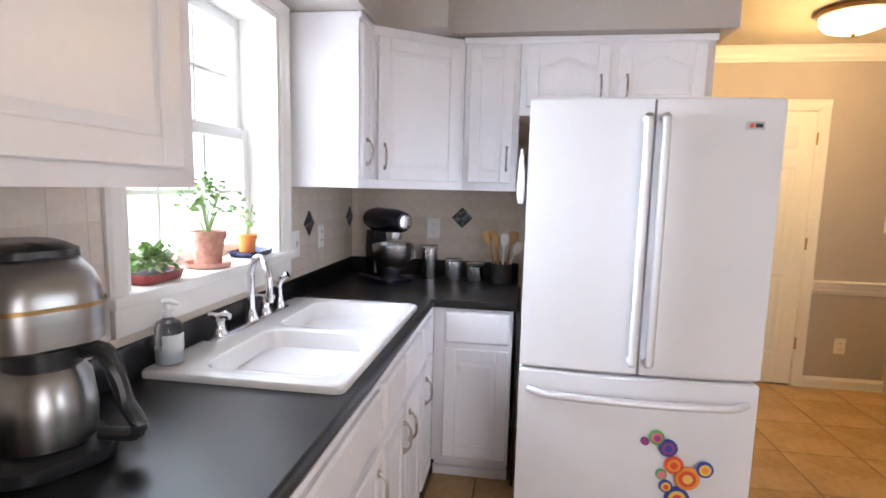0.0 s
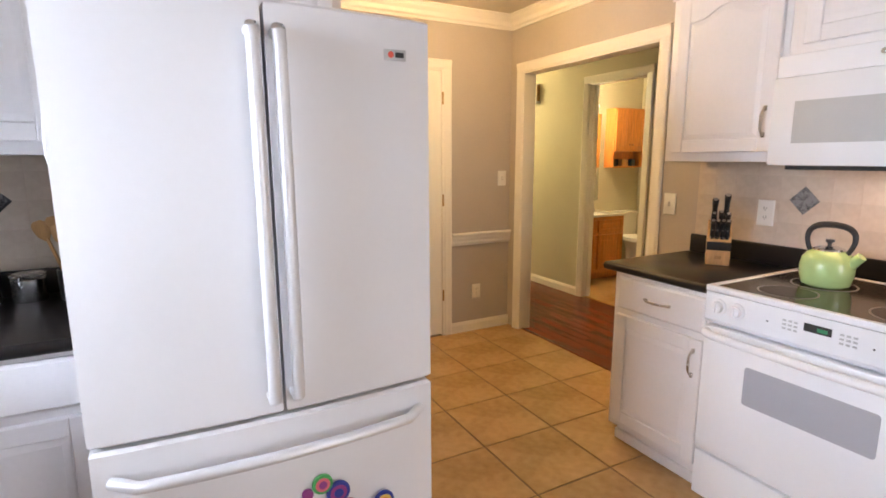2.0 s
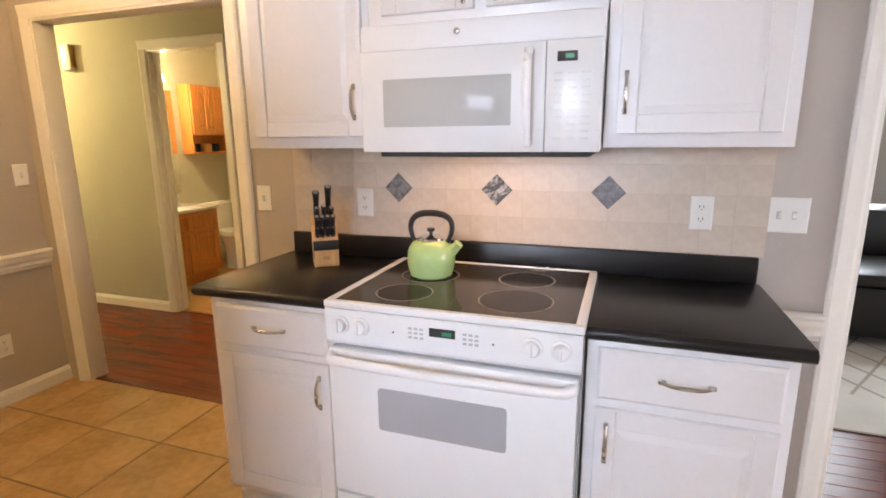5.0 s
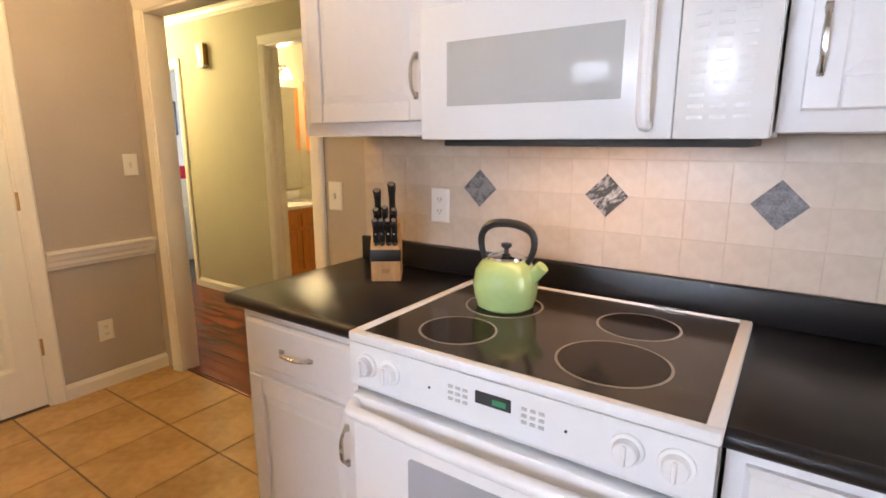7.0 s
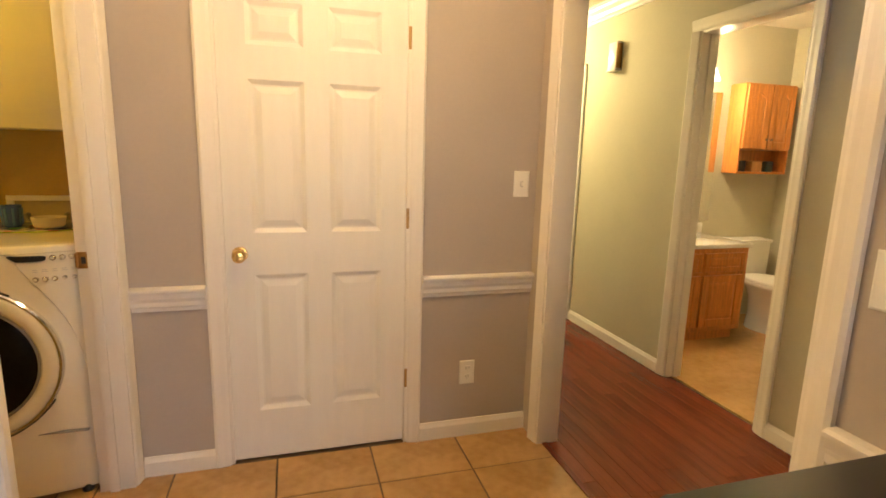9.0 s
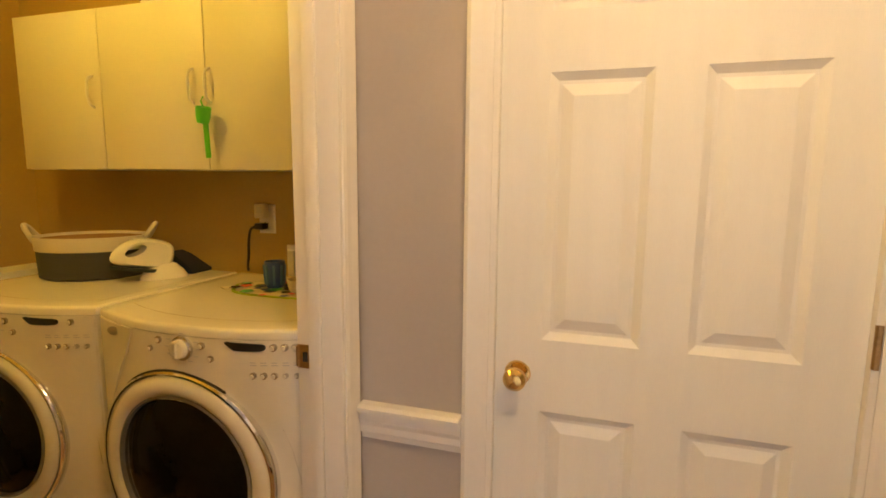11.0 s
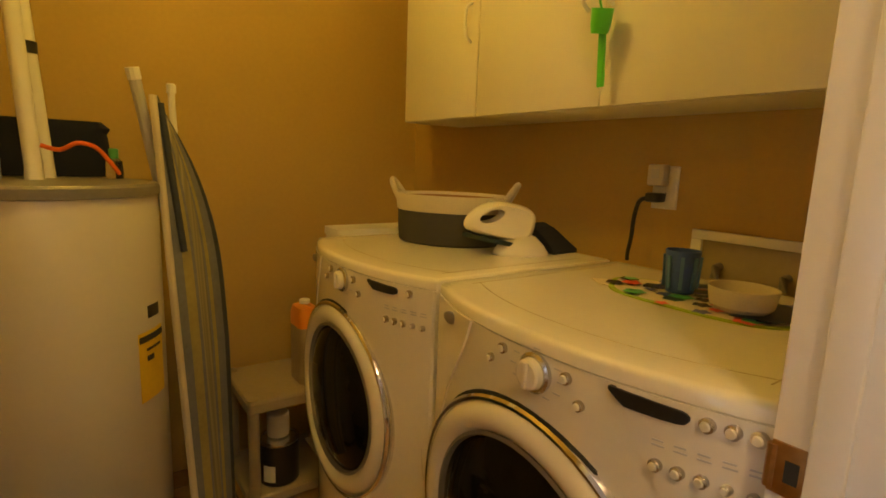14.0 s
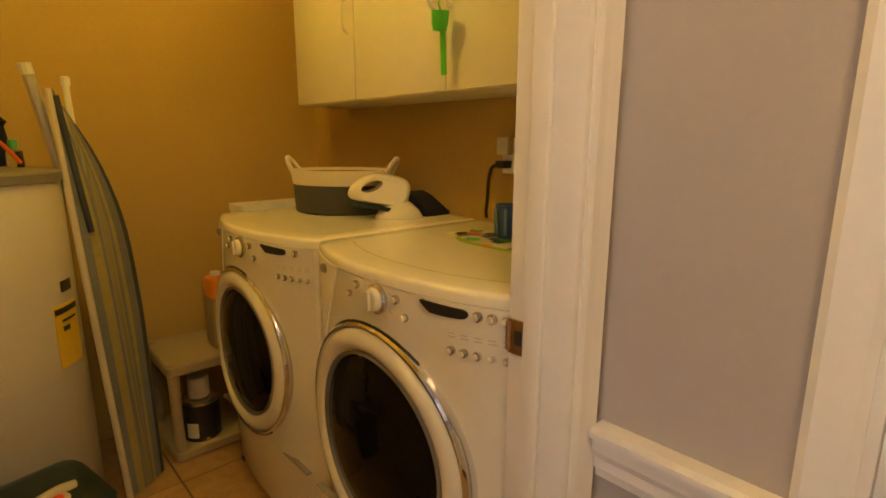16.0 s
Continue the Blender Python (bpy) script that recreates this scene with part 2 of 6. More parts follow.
def box(bm, x0, x1, y0, y1, z0, z1, bevel=0.0, seg=2):
    g = bmesh.ops.create_cube(bm, size=1)
    vs = g["verts"]
    for v in vs:
        v.co = Vector(((x0 + x1) / 2 + v.co.x * (x1 - x0), (y0 + y1) / 2 + v.co.y * (y1 - y0), (z0 + z1) / 2 + v.co.z * (z1 - z0)))
    if bevel:
        es = {e for v in vs for e in v.link_edges}
        bmesh.ops.bevel(bm, geom=list(es), offset=bevel, segments=seg, affect="EDGES", profile=0.5)
    return bm


def B(*a, **k):
    return box(bmesh.new(), *a, **k)


def loops(bm, rings, close_a=True, close_b=True, wrap=True):
    """Joins rings of points, each of one length, into a skin."""
    vs = [[bm.verts.new(p) for p in r] for r in rings]
    n = len(rings[0])
    for a, b in zip(vs, vs[1:]):
        for i in range(n if wrap else n - 1):
            j = (i + 1) % n
            try:
                bm.faces.new((a[i], a[j], b[j], b[i]))
            except ValueError:
                pass
    if close_a and n > 2:
        bm.faces.new(list(reversed(vs[0])))
    if close_b and n > 2:
        bm.faces.new(vs[-1])
    return bm


def lathe(bm, prof, n=28, c=(0, 0, 0), axis="Z", close_a=True, close_b=True):
    """Turns a profile of (radius, height) round an axis."""
    rings = []
    for r, h in prof:
        ring = []
        for i in range(n):
            a = 2 * math.pi * i / n
            u, v = max(r, 1e-5) * math.cos(a), max(r, 1e-5) * math.sin(a)
            p = {"Z": (u, v, h), "Y": (u, h, v), "X": (h, u, v)}[axis]
            ring.append(Vector(p) + Vector(c))
        rings.append(ring)
    return loops(bm, rings, close_a, close_b)


def L(*a, **k):
    return lathe(bmesh.new(), *a, **k)


def tube(bm, pts, r, n=10, radii=None):
    """A round bar along a line of points."""
    pts = [Vector(p) for p in pts]
    if 4 <= len(pts) <= 14:
        fine_pts, fine_r = [], []
        for i in range(len(pts) - 1):
            a, b, c, d = pts[max(i - 1, 0)], pts[i], pts[i + 1], pts[min(i + 2, len(pts) - 1)]
            for k in range(4):
                u = k / 4
                fine_pts.append(0.5 * (2 * b + (c - a) * u + (2 * a - 5 * b + 4 * c - d) * u * u + (3 * b - a - 3 * c + d) * u ** 3))
                if radii:
                    fine_r.append(radii[i] * (1 - u) + radii[i + 1] * u)
        fine_pts.append(pts[-1])
        if radii:
            radii = fine_r + [radii[-1]]
        pts = fine_pts
    rings = []
    up = Vector((0.13, 0.21, 0.97))
    for i, p in enumerate(pts):
        d = (pts[min(i + 1, len(pts) - 1)] - pts[max(i - 1, 0)]).normalized()
        s = d.cross(up)
        if s.length < 0.1:
            s = d.cross(Vector((1, 0, 0)))
        s.normalize()
        t = s.cross(d)
        rr = radii[i] if radii else r
        rings.append([p + rr * (math.cos(2 * math.pi * k / n) * s + math.sin(2 * math.pi * k / n) * t) for k in range(n)])
    return loops(bm, rings)


def T(*a, **k):
    return tube(bmesh.new(), *a, **k)


def prism(bm, poly, y0, y1, bevel=0.0, slope=0.4):
    """A plate with the outline poly (x, z), from depth y0 (front) to y1 (back); its front edge is sloped by bevel."""
    pts = [Vector((x, 0, z)) for x, z in poly]
    n = len(pts)
    rings = [[(p.x, y1, p.z) for p in pts]]
    if bevel:
        inner = []
        area2 = sum(pts[i].x * pts[(i + 1) % n].z - pts[(i + 1) % n].x * pts[i].z for i in range(n))
        sgn = 1 if area2 > 0 else -1
        for i in range(n):
            a, b, c = pts[i - 1], pts[i], pts[(i + 1) % n]
            d1, d2 = (b - a).normalized(), (c - b).normalized()
            n1, n2 = Vector((-d1.z, 0, d1.x)) * sgn, Vector((-d2.z, 0, d2.x)) * sgn
            k = n1 + n2
            k = k / max(0.3, k.dot(k) / 2)
            inner.append(b + k * bevel)
        rings.append([(p.x, y0 + (y1 - y0) * slope, p.z) for p in pts])
        rings.append([(p.x, y0, p.z) for p in inner])
    else:
        rings.append([(p.x, y0, p.z) for p in pts])
    return loops(bm, rings)


def rrect(cx, cy, hx, hy, r, z, n=8):
    out = []
    for qx, qy, a0 in ((1, 1, 0), (-1, 1, 90), (-1, -1, 180), (1, -1, 270)):
        for i in range(n):
            a = radians(a0 + 90 * i / (n - 1))
            out.append((cx + qx * (hx - r) + r * math.cos(a), cy + qy * (hy - r) + r * math.sin(a), z))
    return out


def arc(cx, cz, r, a0, a1, n):
    return [(cx + r * math.cos(radians(a0 + (a1 - a0) * i / n)), cz + r * math.sin(radians(a0 + (a1 - a0) * i / n))) for i in range(n + 1)]


def on_right(x, y, z=0.0):
    return pose(x, y, z, 0, 0, -90)


def on_left(x, y, z=0.0):
    return pose(x, y, z, 0, 0, 90)


# ---- structure ----
CEIL = 2.485


def structure(name, bm, mat, label, category):
    o = part(name, bm, mat, None, "", smooth=False)
    return tagged(o, label, category, kind="structure")


def walls(name, boxes, mat, label):
    t = thing(name, label, "wall", kind="structure")
    for b in boxes:
        part("wall_section", B(*b), mat, t, smooth=False)
    return t


# kitchen shell
walls("wall_sink", [(-0.95, -0.75, -1.6, 1.85, 0, CEIL), (-0.95, -0.75, 2.74, 3.70, 0, CEIL), (-0.95, -0.75, 1.85, 2.74, 0, 1.11), (-0.95, -0.75, 1.85, 2.74, 2.12, CEIL)], M_CREAM, "cream painted kitchen wall round the sink window")
walls("wall_back", [(-0.75, 1.218, 3.67, 3.70, 0, CEIL)], M_CREAM, "cream painted wall behind the refrigerator")
walls("wall_stove", [(2.975, 3.08, 0.90, 3.375, 0, CEIL), (2.975, 3.08, 3.375, 4.638, 2.055, CEIL), (2.975, 3.08, 4.638, 4.92, 0, CEIL), (2.975, 3.08, -0.35, 0.90, 2.04, CEIL), (2.975, 3.08, -1.6, -0.35, 0, CEIL)], M_WALL, "greige painted kitchen wall with two cased openings")
walls("wall_closet", [(1.218, 1.578, 4.80, 4.92, 0, CEIL), (2.363, 2.975, 4.80, 4.92, 0, CEIL), (1.578, 2.363, 4.80, 4.92, 2.06, CEIL), (1.578, 2.363, 4.88, 4.92, 0, 2.06)], M_WALL, "greige painted wall beside the closet door")
walls("wall_laundry_door", [(1.098, 1.218, 3.70, 3.88, 0, CEIL), (1.098, 1.218, 3.88, 4.735, 2.05, CEIL), (1.110, 1.218, 4.735, 4.92, 0, CEIL)], M_WALL, "greige wall with the laundry doorway")
walls("wall_south", [(-0.95, 1.25, -1.72, -1.6, 0, CEIL), (2.95, 3.065, -1.72, -1.6, 0, CEIL), (1.25, 2.95, -1.72, -1.6, 2.2, CEIL), (1.25, 2.95, -1.72, -1.6, 0, 0.35)], M_WALL, "greige wall with the patio window")
structure("ceiling", B(-0.95, 3.065, -1.72, 4.92, CEIL, CEIL + 0.1), M_CEIL, "tan textured kitchen ceiling", "ceiling")
bm = B(-0.75, -0.41, -1.6, 3.67, 2.168, CEIL - 0.002)
box(bm, -0.408, 1.200, 3.235, 3.668, 2.18, CEIL - 0.002)
prism(bm, [(-0.408, 2.168), (-0.408, CEIL - 0.002), (-0.10, CEIL - 0.002), (-0.10, 2.168)], 3.10, 3.234)
structure("soffit", bm, M_WALL, "greige painted soffit above the wall cabinets", "soffit")
structure("soffit_stove", B(2.64, 2.958, 1.19, 3.04, 2.155, CEIL - 0.002), M_WALL, "greige painted soffit above the stove cabinets", "soffit")

# hall, bathroom, far room
walls("wall_hall", [(4.14, 4.25, 1.9, 4.465, 0, CEIL), (4.14, 4.25, 4.465, 5.155, 2.105, CEIL), (4.14, 4.25, 5.155, 6.42, 0, CEIL), (4.14, 4.25, 6.42, 7.25, 2.04, CEIL), (4.14, 4.25, 7.25, 8.0, 0, CEIL)], M_HALLWALL, "olive beige hall wall with the bathroom doorway")
walls("wall_hall_west", [(2.975, 3.08, 4.925, 8.0, 0, CEIL), (3.065, 4.14, 7.9, 8.0, 0, CEIL)], M_HALLWALL, "olive beige wall at the end of the hall")
walls("wall_hall_south", [(3.066, 4.139, 1.9, 2.0, 0, CEIL)], M_HALLWALL, "olive beige wall closing the hall")
structure("ceiling_hall", B(3.065, 7.2, 1.9, 8.0, CEIL, CEIL + 0.1), M_CEIL, "tan hall ceiling", "ceiling")
walls("wall_bathroom", [(4.25, 6.1, 6.16, 6.26, 0, CEIL), (6.0, 6.1, 3.9, 6.16, 0, CEIL), (4.25, 6.0, 3.8, 3.9, 0, CEIL)], M_HALLWALL, "olive beige bathroom walls")
walls("wall_far_room", [(4.25, 7.2, 8.0, 8.1, 0, CEIL), (7.1, 7.2, 6.26, 8.0, 0, CEIL)], M_CLOTH_W, "white wall of the room past the hall")

# bright overcast yard behind the sink window
bm = bmesh.new()
loops(bm, [[(-9.0, -12.0, z), (-9.0, 26.0, z), (-9.2, 26.0, z), (-9.2, -12.0, z)] for z in (-3.0, 12.0)])
structure("backdrop", bm, M_YARD, "pale overcast sky behind the window", "sky")

# laundry room
walls("wall_laundry", [(-0.95, -0.85, 3.70, 5.55, 0, CEIL), (-0.85, 1.24, 5.45, 5.55, 0, CEIL), (1.11, 1.24, 4.925, 5.45, 0, CEIL), (-0.85, 1.074, 3.702, 3.75, 0, CEIL)], M_LWALL, "tan painted laundry room walls")
structure("ceiling_laundry", B(-0.95, 1.24, 4.92, 5.55, CEIL, CEIL + 0.1), M_LWALL, "tan laundry ceiling", "ceiling")

# living room past the second opening
walls("wall_living", [(6.4, 6.5, -2.4, 1.9, 0, CEIL), (3.065, 6.4, 1.78, 1.898, 0, CEIL), (3.065, 6.4, -2.4, -2.3, 0, CEIL)], M_WALL, "greige living room walls")
structure("ceiling_living", B(3.066, 6.5, -2.4, 1.898, CEIL, CEIL + 0.1), M_CEIL, "living room ceiling", "ceiling")


def moulding(name, runs, prof, mat, label, category="moulding"):
    """Runs of trim: (start, end, outward normal) with the profile (out, up)."""
    bm = bmesh.new()
    for a, b, nrm in runs:
        nv = Vector((*nrm, 0))
        loops(bm, [[Vector(p) + nv * o + Vector((0, 0, u)) for o, u in prof] for p in (a, b)])
    o = part(name, bm, mat, None, "", smooth=False)
    return tagged(o, label, category, kind="structure")


CROWN = [(0, -0.10), (0.012, -0.10), (0.014, -0.085), (0.030, -0.075), (0.038, -0.05), (0.062, -0.028), (0.070, -0.012), (0.085, -0.010), (0.085, 0), (0, 0)]
RAIL = [(0, -0.05), (0.010, -0.05), (0.012, -0.035), (0.020, -0.028), (0.020, -0.010), (0.028, 0.005), (0.028, 0.028), (0.040, 0.034), (0.040, 0.044), (0.030, 0.05), (0, 0.05)]
BASE = [(0, 0), (0.016, 0), (0.016, 0.062), (0.010, 0.074), (0.006, 0.085), (0, 0.085)]
CZ = CEIL - 0.001
moulding("crown_moulding", [((1.218, 4.80, CZ), (2.975, 4.80, CZ), (0, -1)), ((2.975, 4.80, CZ), (2.975, 3.04, CZ), (-1, 0)), ((1.218, 3.72, CZ), (1.218, 4.80, CZ), (1, 0)), ((4.14, 7.9, CZ), (4.14, 2.0, CZ), (-1, 0))], CROWN, M_TRIM, "white crown moulding under the ceiling")
moulding("chair_rail", [((1.240, 4.80, 0.77), (1.515, 4.80, 0.77), (0, -1)), ((2.426, 4.80, 0.77), (2.975, 4.80, 0.77), (0, -1)), ((2.975, 3.305, 0.77), (2.975, 3.09, 0.77), (-1, 0)), ((2.975, 1.165, 0.77), (2.975, 0.97, 0.77), (-1, 0))], RAIL, M_TRIM, "white moulded chair rail on the wall")
moulding("baseboard", [((1.240, 4.80, 0), (1.515, 4.80, 0), (0, -1)), ((2.426, 4.80, 0), (2.975, 4.80, 0), (0, -1)), ((2.975, 1.165, 0), (2.975, 0.97, 0), (-1, 0)), ((4.14, 6.36, 0), (4.14, 5.222, 0), (-1, 0)), ((4.14, 4.398, 0), (4.14, 2.0, 0), (-1, 0)), ((6.4, -2.3, 0), (6.4, 1.7, 0), (-1, 0))], BASE, M_TRIM, "white baseboard along the wall")
CAS = [(0, 0), (0.070, 0), (0.070, 0.014), (0.058, 0.020), (0.030, 0.014), (0.012, 0.012), (0, 0.008)]


def casing(name, width, height, m, depth, label, stop=True, cas=0.068):
    """A doorway's lining and casing: local x across the opening from 0, front at y=0, lining back to y=depth."""
    t = thing(name, label, "door frame", m, kind="structure")
    k = cas / 0.070

    def leg(x, s):
        bm = bmesh.new()
        loops(bm, [[(x - s * u * k, -v - 0.001, z) for u, v in CAS] for z in (0, height)])
        return bm
    part("casing_leg", leg(0, 1), M_TRIM, t, smooth=False)
    part("casing_leg", leg(width, -1), M_TRIM, t, smooth=False)
    bm = bmesh.new()
    loops(bm, [[(x, -v - 0.002, height + u * k) for u, v in CAS] for x in (-cas, width + cas)])
    part("casing_head", bm, M_TRIM, t, smooth=False)
    if depth:
        for x0, x1 in ((-0.004, 0.014), (width - 0.014, width + 0.004)):
            part("jamb", B(x0, x1, -0.004, depth + 0.004, 0, height, bevel=0.002), M_TRIM, t)
        part("head_jamb", B(0.014, width - 0.014, -0.004, depth + 0.004, height - 0.014, height + 0.004, bevel=0.002), M_TRIM, t)
        if stop:
            for x0, x1 in ((0.014, 0.026), (width - 0.026, width - 0.014)):
                part("door_stop", B(x0, x1, depth * 0.42, depth * 0.42 + 0.035, 0, height - 0.014, bevel=0.003), M_TRIM, t)
    return t


casing("door_frame", 0.785, 2.06, pose(1.578, 4.80, 0), 0.08, "white moulded casing round the closet door", stop=False, cas=0.062)
casing("opening_frame", 1.263, 2.055, on_right(2.975, 4.638), 0.105, "white cased opening from kitchen to hall", stop=False)
casing("opening_frame", 1.25, 2.04, on_right(2.975, 0.90), 0.105, "white cased opening to the living room", stop=False)
casing("bathroom_frame", 0.69, 2.105, on_right(4.14, 5.155), 0.11, "white cased bathroom doorway", cas=0.065)
casing("far_frame", 0.83, 2.04, on_right(4.14, 7.25), 0.11, "white cased doorway at the hall's end", cas=0.065)
lf = casing("laundry_frame", 0.855, 2.05, on_left(1.218, 3.88), 0.12, "white cased laundry doorway with a worn brass strike plate", stop=True, cas=0.058)
bm = B(0.836, 0.8405, 0.078, 0.122, 0.922, 0.984, bevel=0.001)
tube(bm, [(0.838, 0.121, 0.927), (0.838, 0.121, 0.979)], 0.006, 8)
part("strike_plate", bm, M_DBRASS, lf, "worn brass strike plate")
part("latch_hole", B(0.8345, 0.8358, 0.092, 0.106, 0.94, 0.966), M_DARK, lf)


def panel_door(name, w, h, m, label, knob_x, hinge_x):
    """A six-panel door: local x across, front at y=0."""
    t = thing(name, label, "door", m, kind="structure")
    st, mid = 0.11 * w / 0.76, 0.10 * w / 0.76
    pw = (w - 2 * st - mid) / 2
    rows = [(0.235, 0.85), (1.03, 1.645), (1.775, 1.94)]
    bm = B(0, w, 0.012, 0.040, 0.008, h)
    for x0, x1 in ((0, st), (st + pw, st + pw + mid), (w - st, w)):
        box(bm, x0, x1, 0, 0.012, 0.008, h)
    zs = [0.008] + [v for r in rows for v in r] + [h]
    for a, b in zip(zs[::2], zs[1::2]):
        for x0 in (st, st + pw + mid):
            box(bm, x0, x0 + pw, 0, 0.012, a, b)
    leaf = part("door_leaf", bm, M_DOOR, t, smooth=False)
    for a, b in rows:
        for x0 in (st, st + pw + mid):
            bm = bmesh.new()
            # moulded slope from the frame down into the groove, then the raised field
            o = [(x0, a), (x0 + pw, a), (x0 + pw, b), (x0, b)]

            def ins(d):
                return [(x0 + d, a + d), (x0 + pw - d, a + d), (x0 + pw - d, b - d), (x0 + d, b - d)]
            loops(bm, [[(x, 0.0005, z) for x, z in ins(0)], [(x, 0.0115, z) for x, z in ins(0.018)], [(x, 0.0115, z) for x, z in ins(0.026)], [(x, 0.003, z) for x, z in ins(0.052)]], close_a=False)
            part("panel", bm, M_DOOR, leaf, smooth=False)
    if knob_x is not None:
        k = part("knob", L([(0.0, -0.062), (0.018, -0.060), (0.027, -0.050), (0.028, -0.040), (0.020, -0.030), (0.011, -0.024), (0.011, -0.008), (0.030, -0.006), (0.032, 0.0)], 24, (knob_x, 0, 0.94), "Y"), M_BRASS, leaf, "polished brass door knob")
        part("latch_plate", B(knob_x - 0.068, knob_x - 0.0575, -0.003, 0.002, 0.91, 0.97), M_BRASS, leaf)
    for z in (0.332, 1.087, 1.847):
        bm = T([(hinge_x, -0.019, z - 0.045), (hinge_x, -0.019, z + 0.045)], 0.007, 8)
        part("hinge", bm, M_DBRASS, t, "aged brass hinge")
    return t


panel_door("door_1", 0.755, 2.05, pose(1.593, 4.815, 0), "closed white six-panel closet door with brass knob", 0.055, 0.762)

# ---- window over the sink ----
win = thing("window_1", "white double-hung window with muntins over the sink", "window", on_left(-0.75, 1.85), kind="structure")
WW = 0.89
for x, s in ((0, 1), (WW, -1)):
    bm = bmesh.new()
    loops(bm, [[(x - s * u, -v - 0.001, z) for u, v in CAS] for z in (1.145, 2.12)])
    part("casing_leg", bm, M_TRIM, win, smooth=False)
bm = bmesh.new()
loops(bm, [[(x, -v - 0.002, 2.12 + u) for u, v in CAS] for x in (-0.07, WW + 0.07)])
part("casing_head", bm, M_TRIM, win, smooth=False)
part("window_sill", B(-0.075, WW + 0.075, -0.035, 0.13, 1.111, 1.144, bevel=0.006), M_TRIM, win)
part("apron", B(-0.06, WW + 0.06, -0.018, -0.001, 1.035, 1.110, bevel=0.004), M_TRIM, win)
for x0, x1 in ((0.001, 0.02), (WW - 0.02, WW - 0.001)):
    part("jamb", B(x0, x1, 0.0, 0.198, 1.145, 2.119), M_TRIM, win)
part("head_jamb", B(0.02, WW - 0.02, 0.0, 0.198, 2.10, 2.119), M_TRIM, win)


def sash(name, z0, z1, y, rows):
    s = part(name, B(0.021, 0.066, y, y + 0.035, z0, z1, bevel=0.003), M_PLATE, win)
    bm = B(WW - 0.066, WW - 0.021, y, y + 0.035, z0, z1, bevel=0.003)
    box(bm, 0.066, WW - 0.066, y, y + 0.035, z0, z0 + 0.05, bevel=0.003)
    box(bm, 0.066, WW - 0.066, y, y + 0.035, z1 - 0.045, z1, bevel=0.003)
    part("sash_frame", bm, M_PLATE, s)
    bm = bmesh.new()
    for i in (1, 2):
        x = 0.066 + (WW - 0.132) * i / 3
        box(bm, x - 0.008, x + 0.008, y + 0.008, y + 0.024, z0 + 0.05, z1 - 0.045)
    zc = (z0 + z1) / 2
    box(bm, 0.066, WW - 0.066, y + 0.007, y + 0.025, zc - 0.008, zc + 0.008)
    part("muntin", bm, M_PLATE, s)
    g = part("pane", B(0.066, WW - 0.066, y + 0.026, y + 0.029, z0 + 0.05, z1 - 0.045), M_GLASS, s)
    g.visible_shadow = False


sash("lower_sash", 1.146, 1.655, 0.13, 2)
sash("upper_sash", 1.61, 2.099, 0.162, 2)

# ---- cabinets ----


def bow_pull(length=0.105):
    """A flared bow handle, upright, centred at the origin, standing out towards -y."""
    h = length / 2
    pts, rad = [], []
    for i in range(13):
        u = -1 + i / 6
        pts.append((0, -0.006 - 0.022 * (1 - u ** 4), u * h))
        rad.append(0.0075 if abs(u) > 0.9 else 0.0042 + 0.0018 * (1 - abs(u)))
    bm = T(pts, 0.005, 8, rad)
    for s in (-1, 1):
        box(bm, -0.006, 0.006, -0.008, 0.0, s * h - 0.010, s * h + 0.010, bevel=0.002)
    return bm


def place(bm, m):
    bm.transform(m)
    return bm


def pull(parent, x, y, z, flat=False, length=0.105):
    m = pose(x, y, z, 0, 90 if flat else 0, 0)
    return part("handle", place(bow_pull(length), m), M_NICKEL, parent, "brushed nickel bow handle")


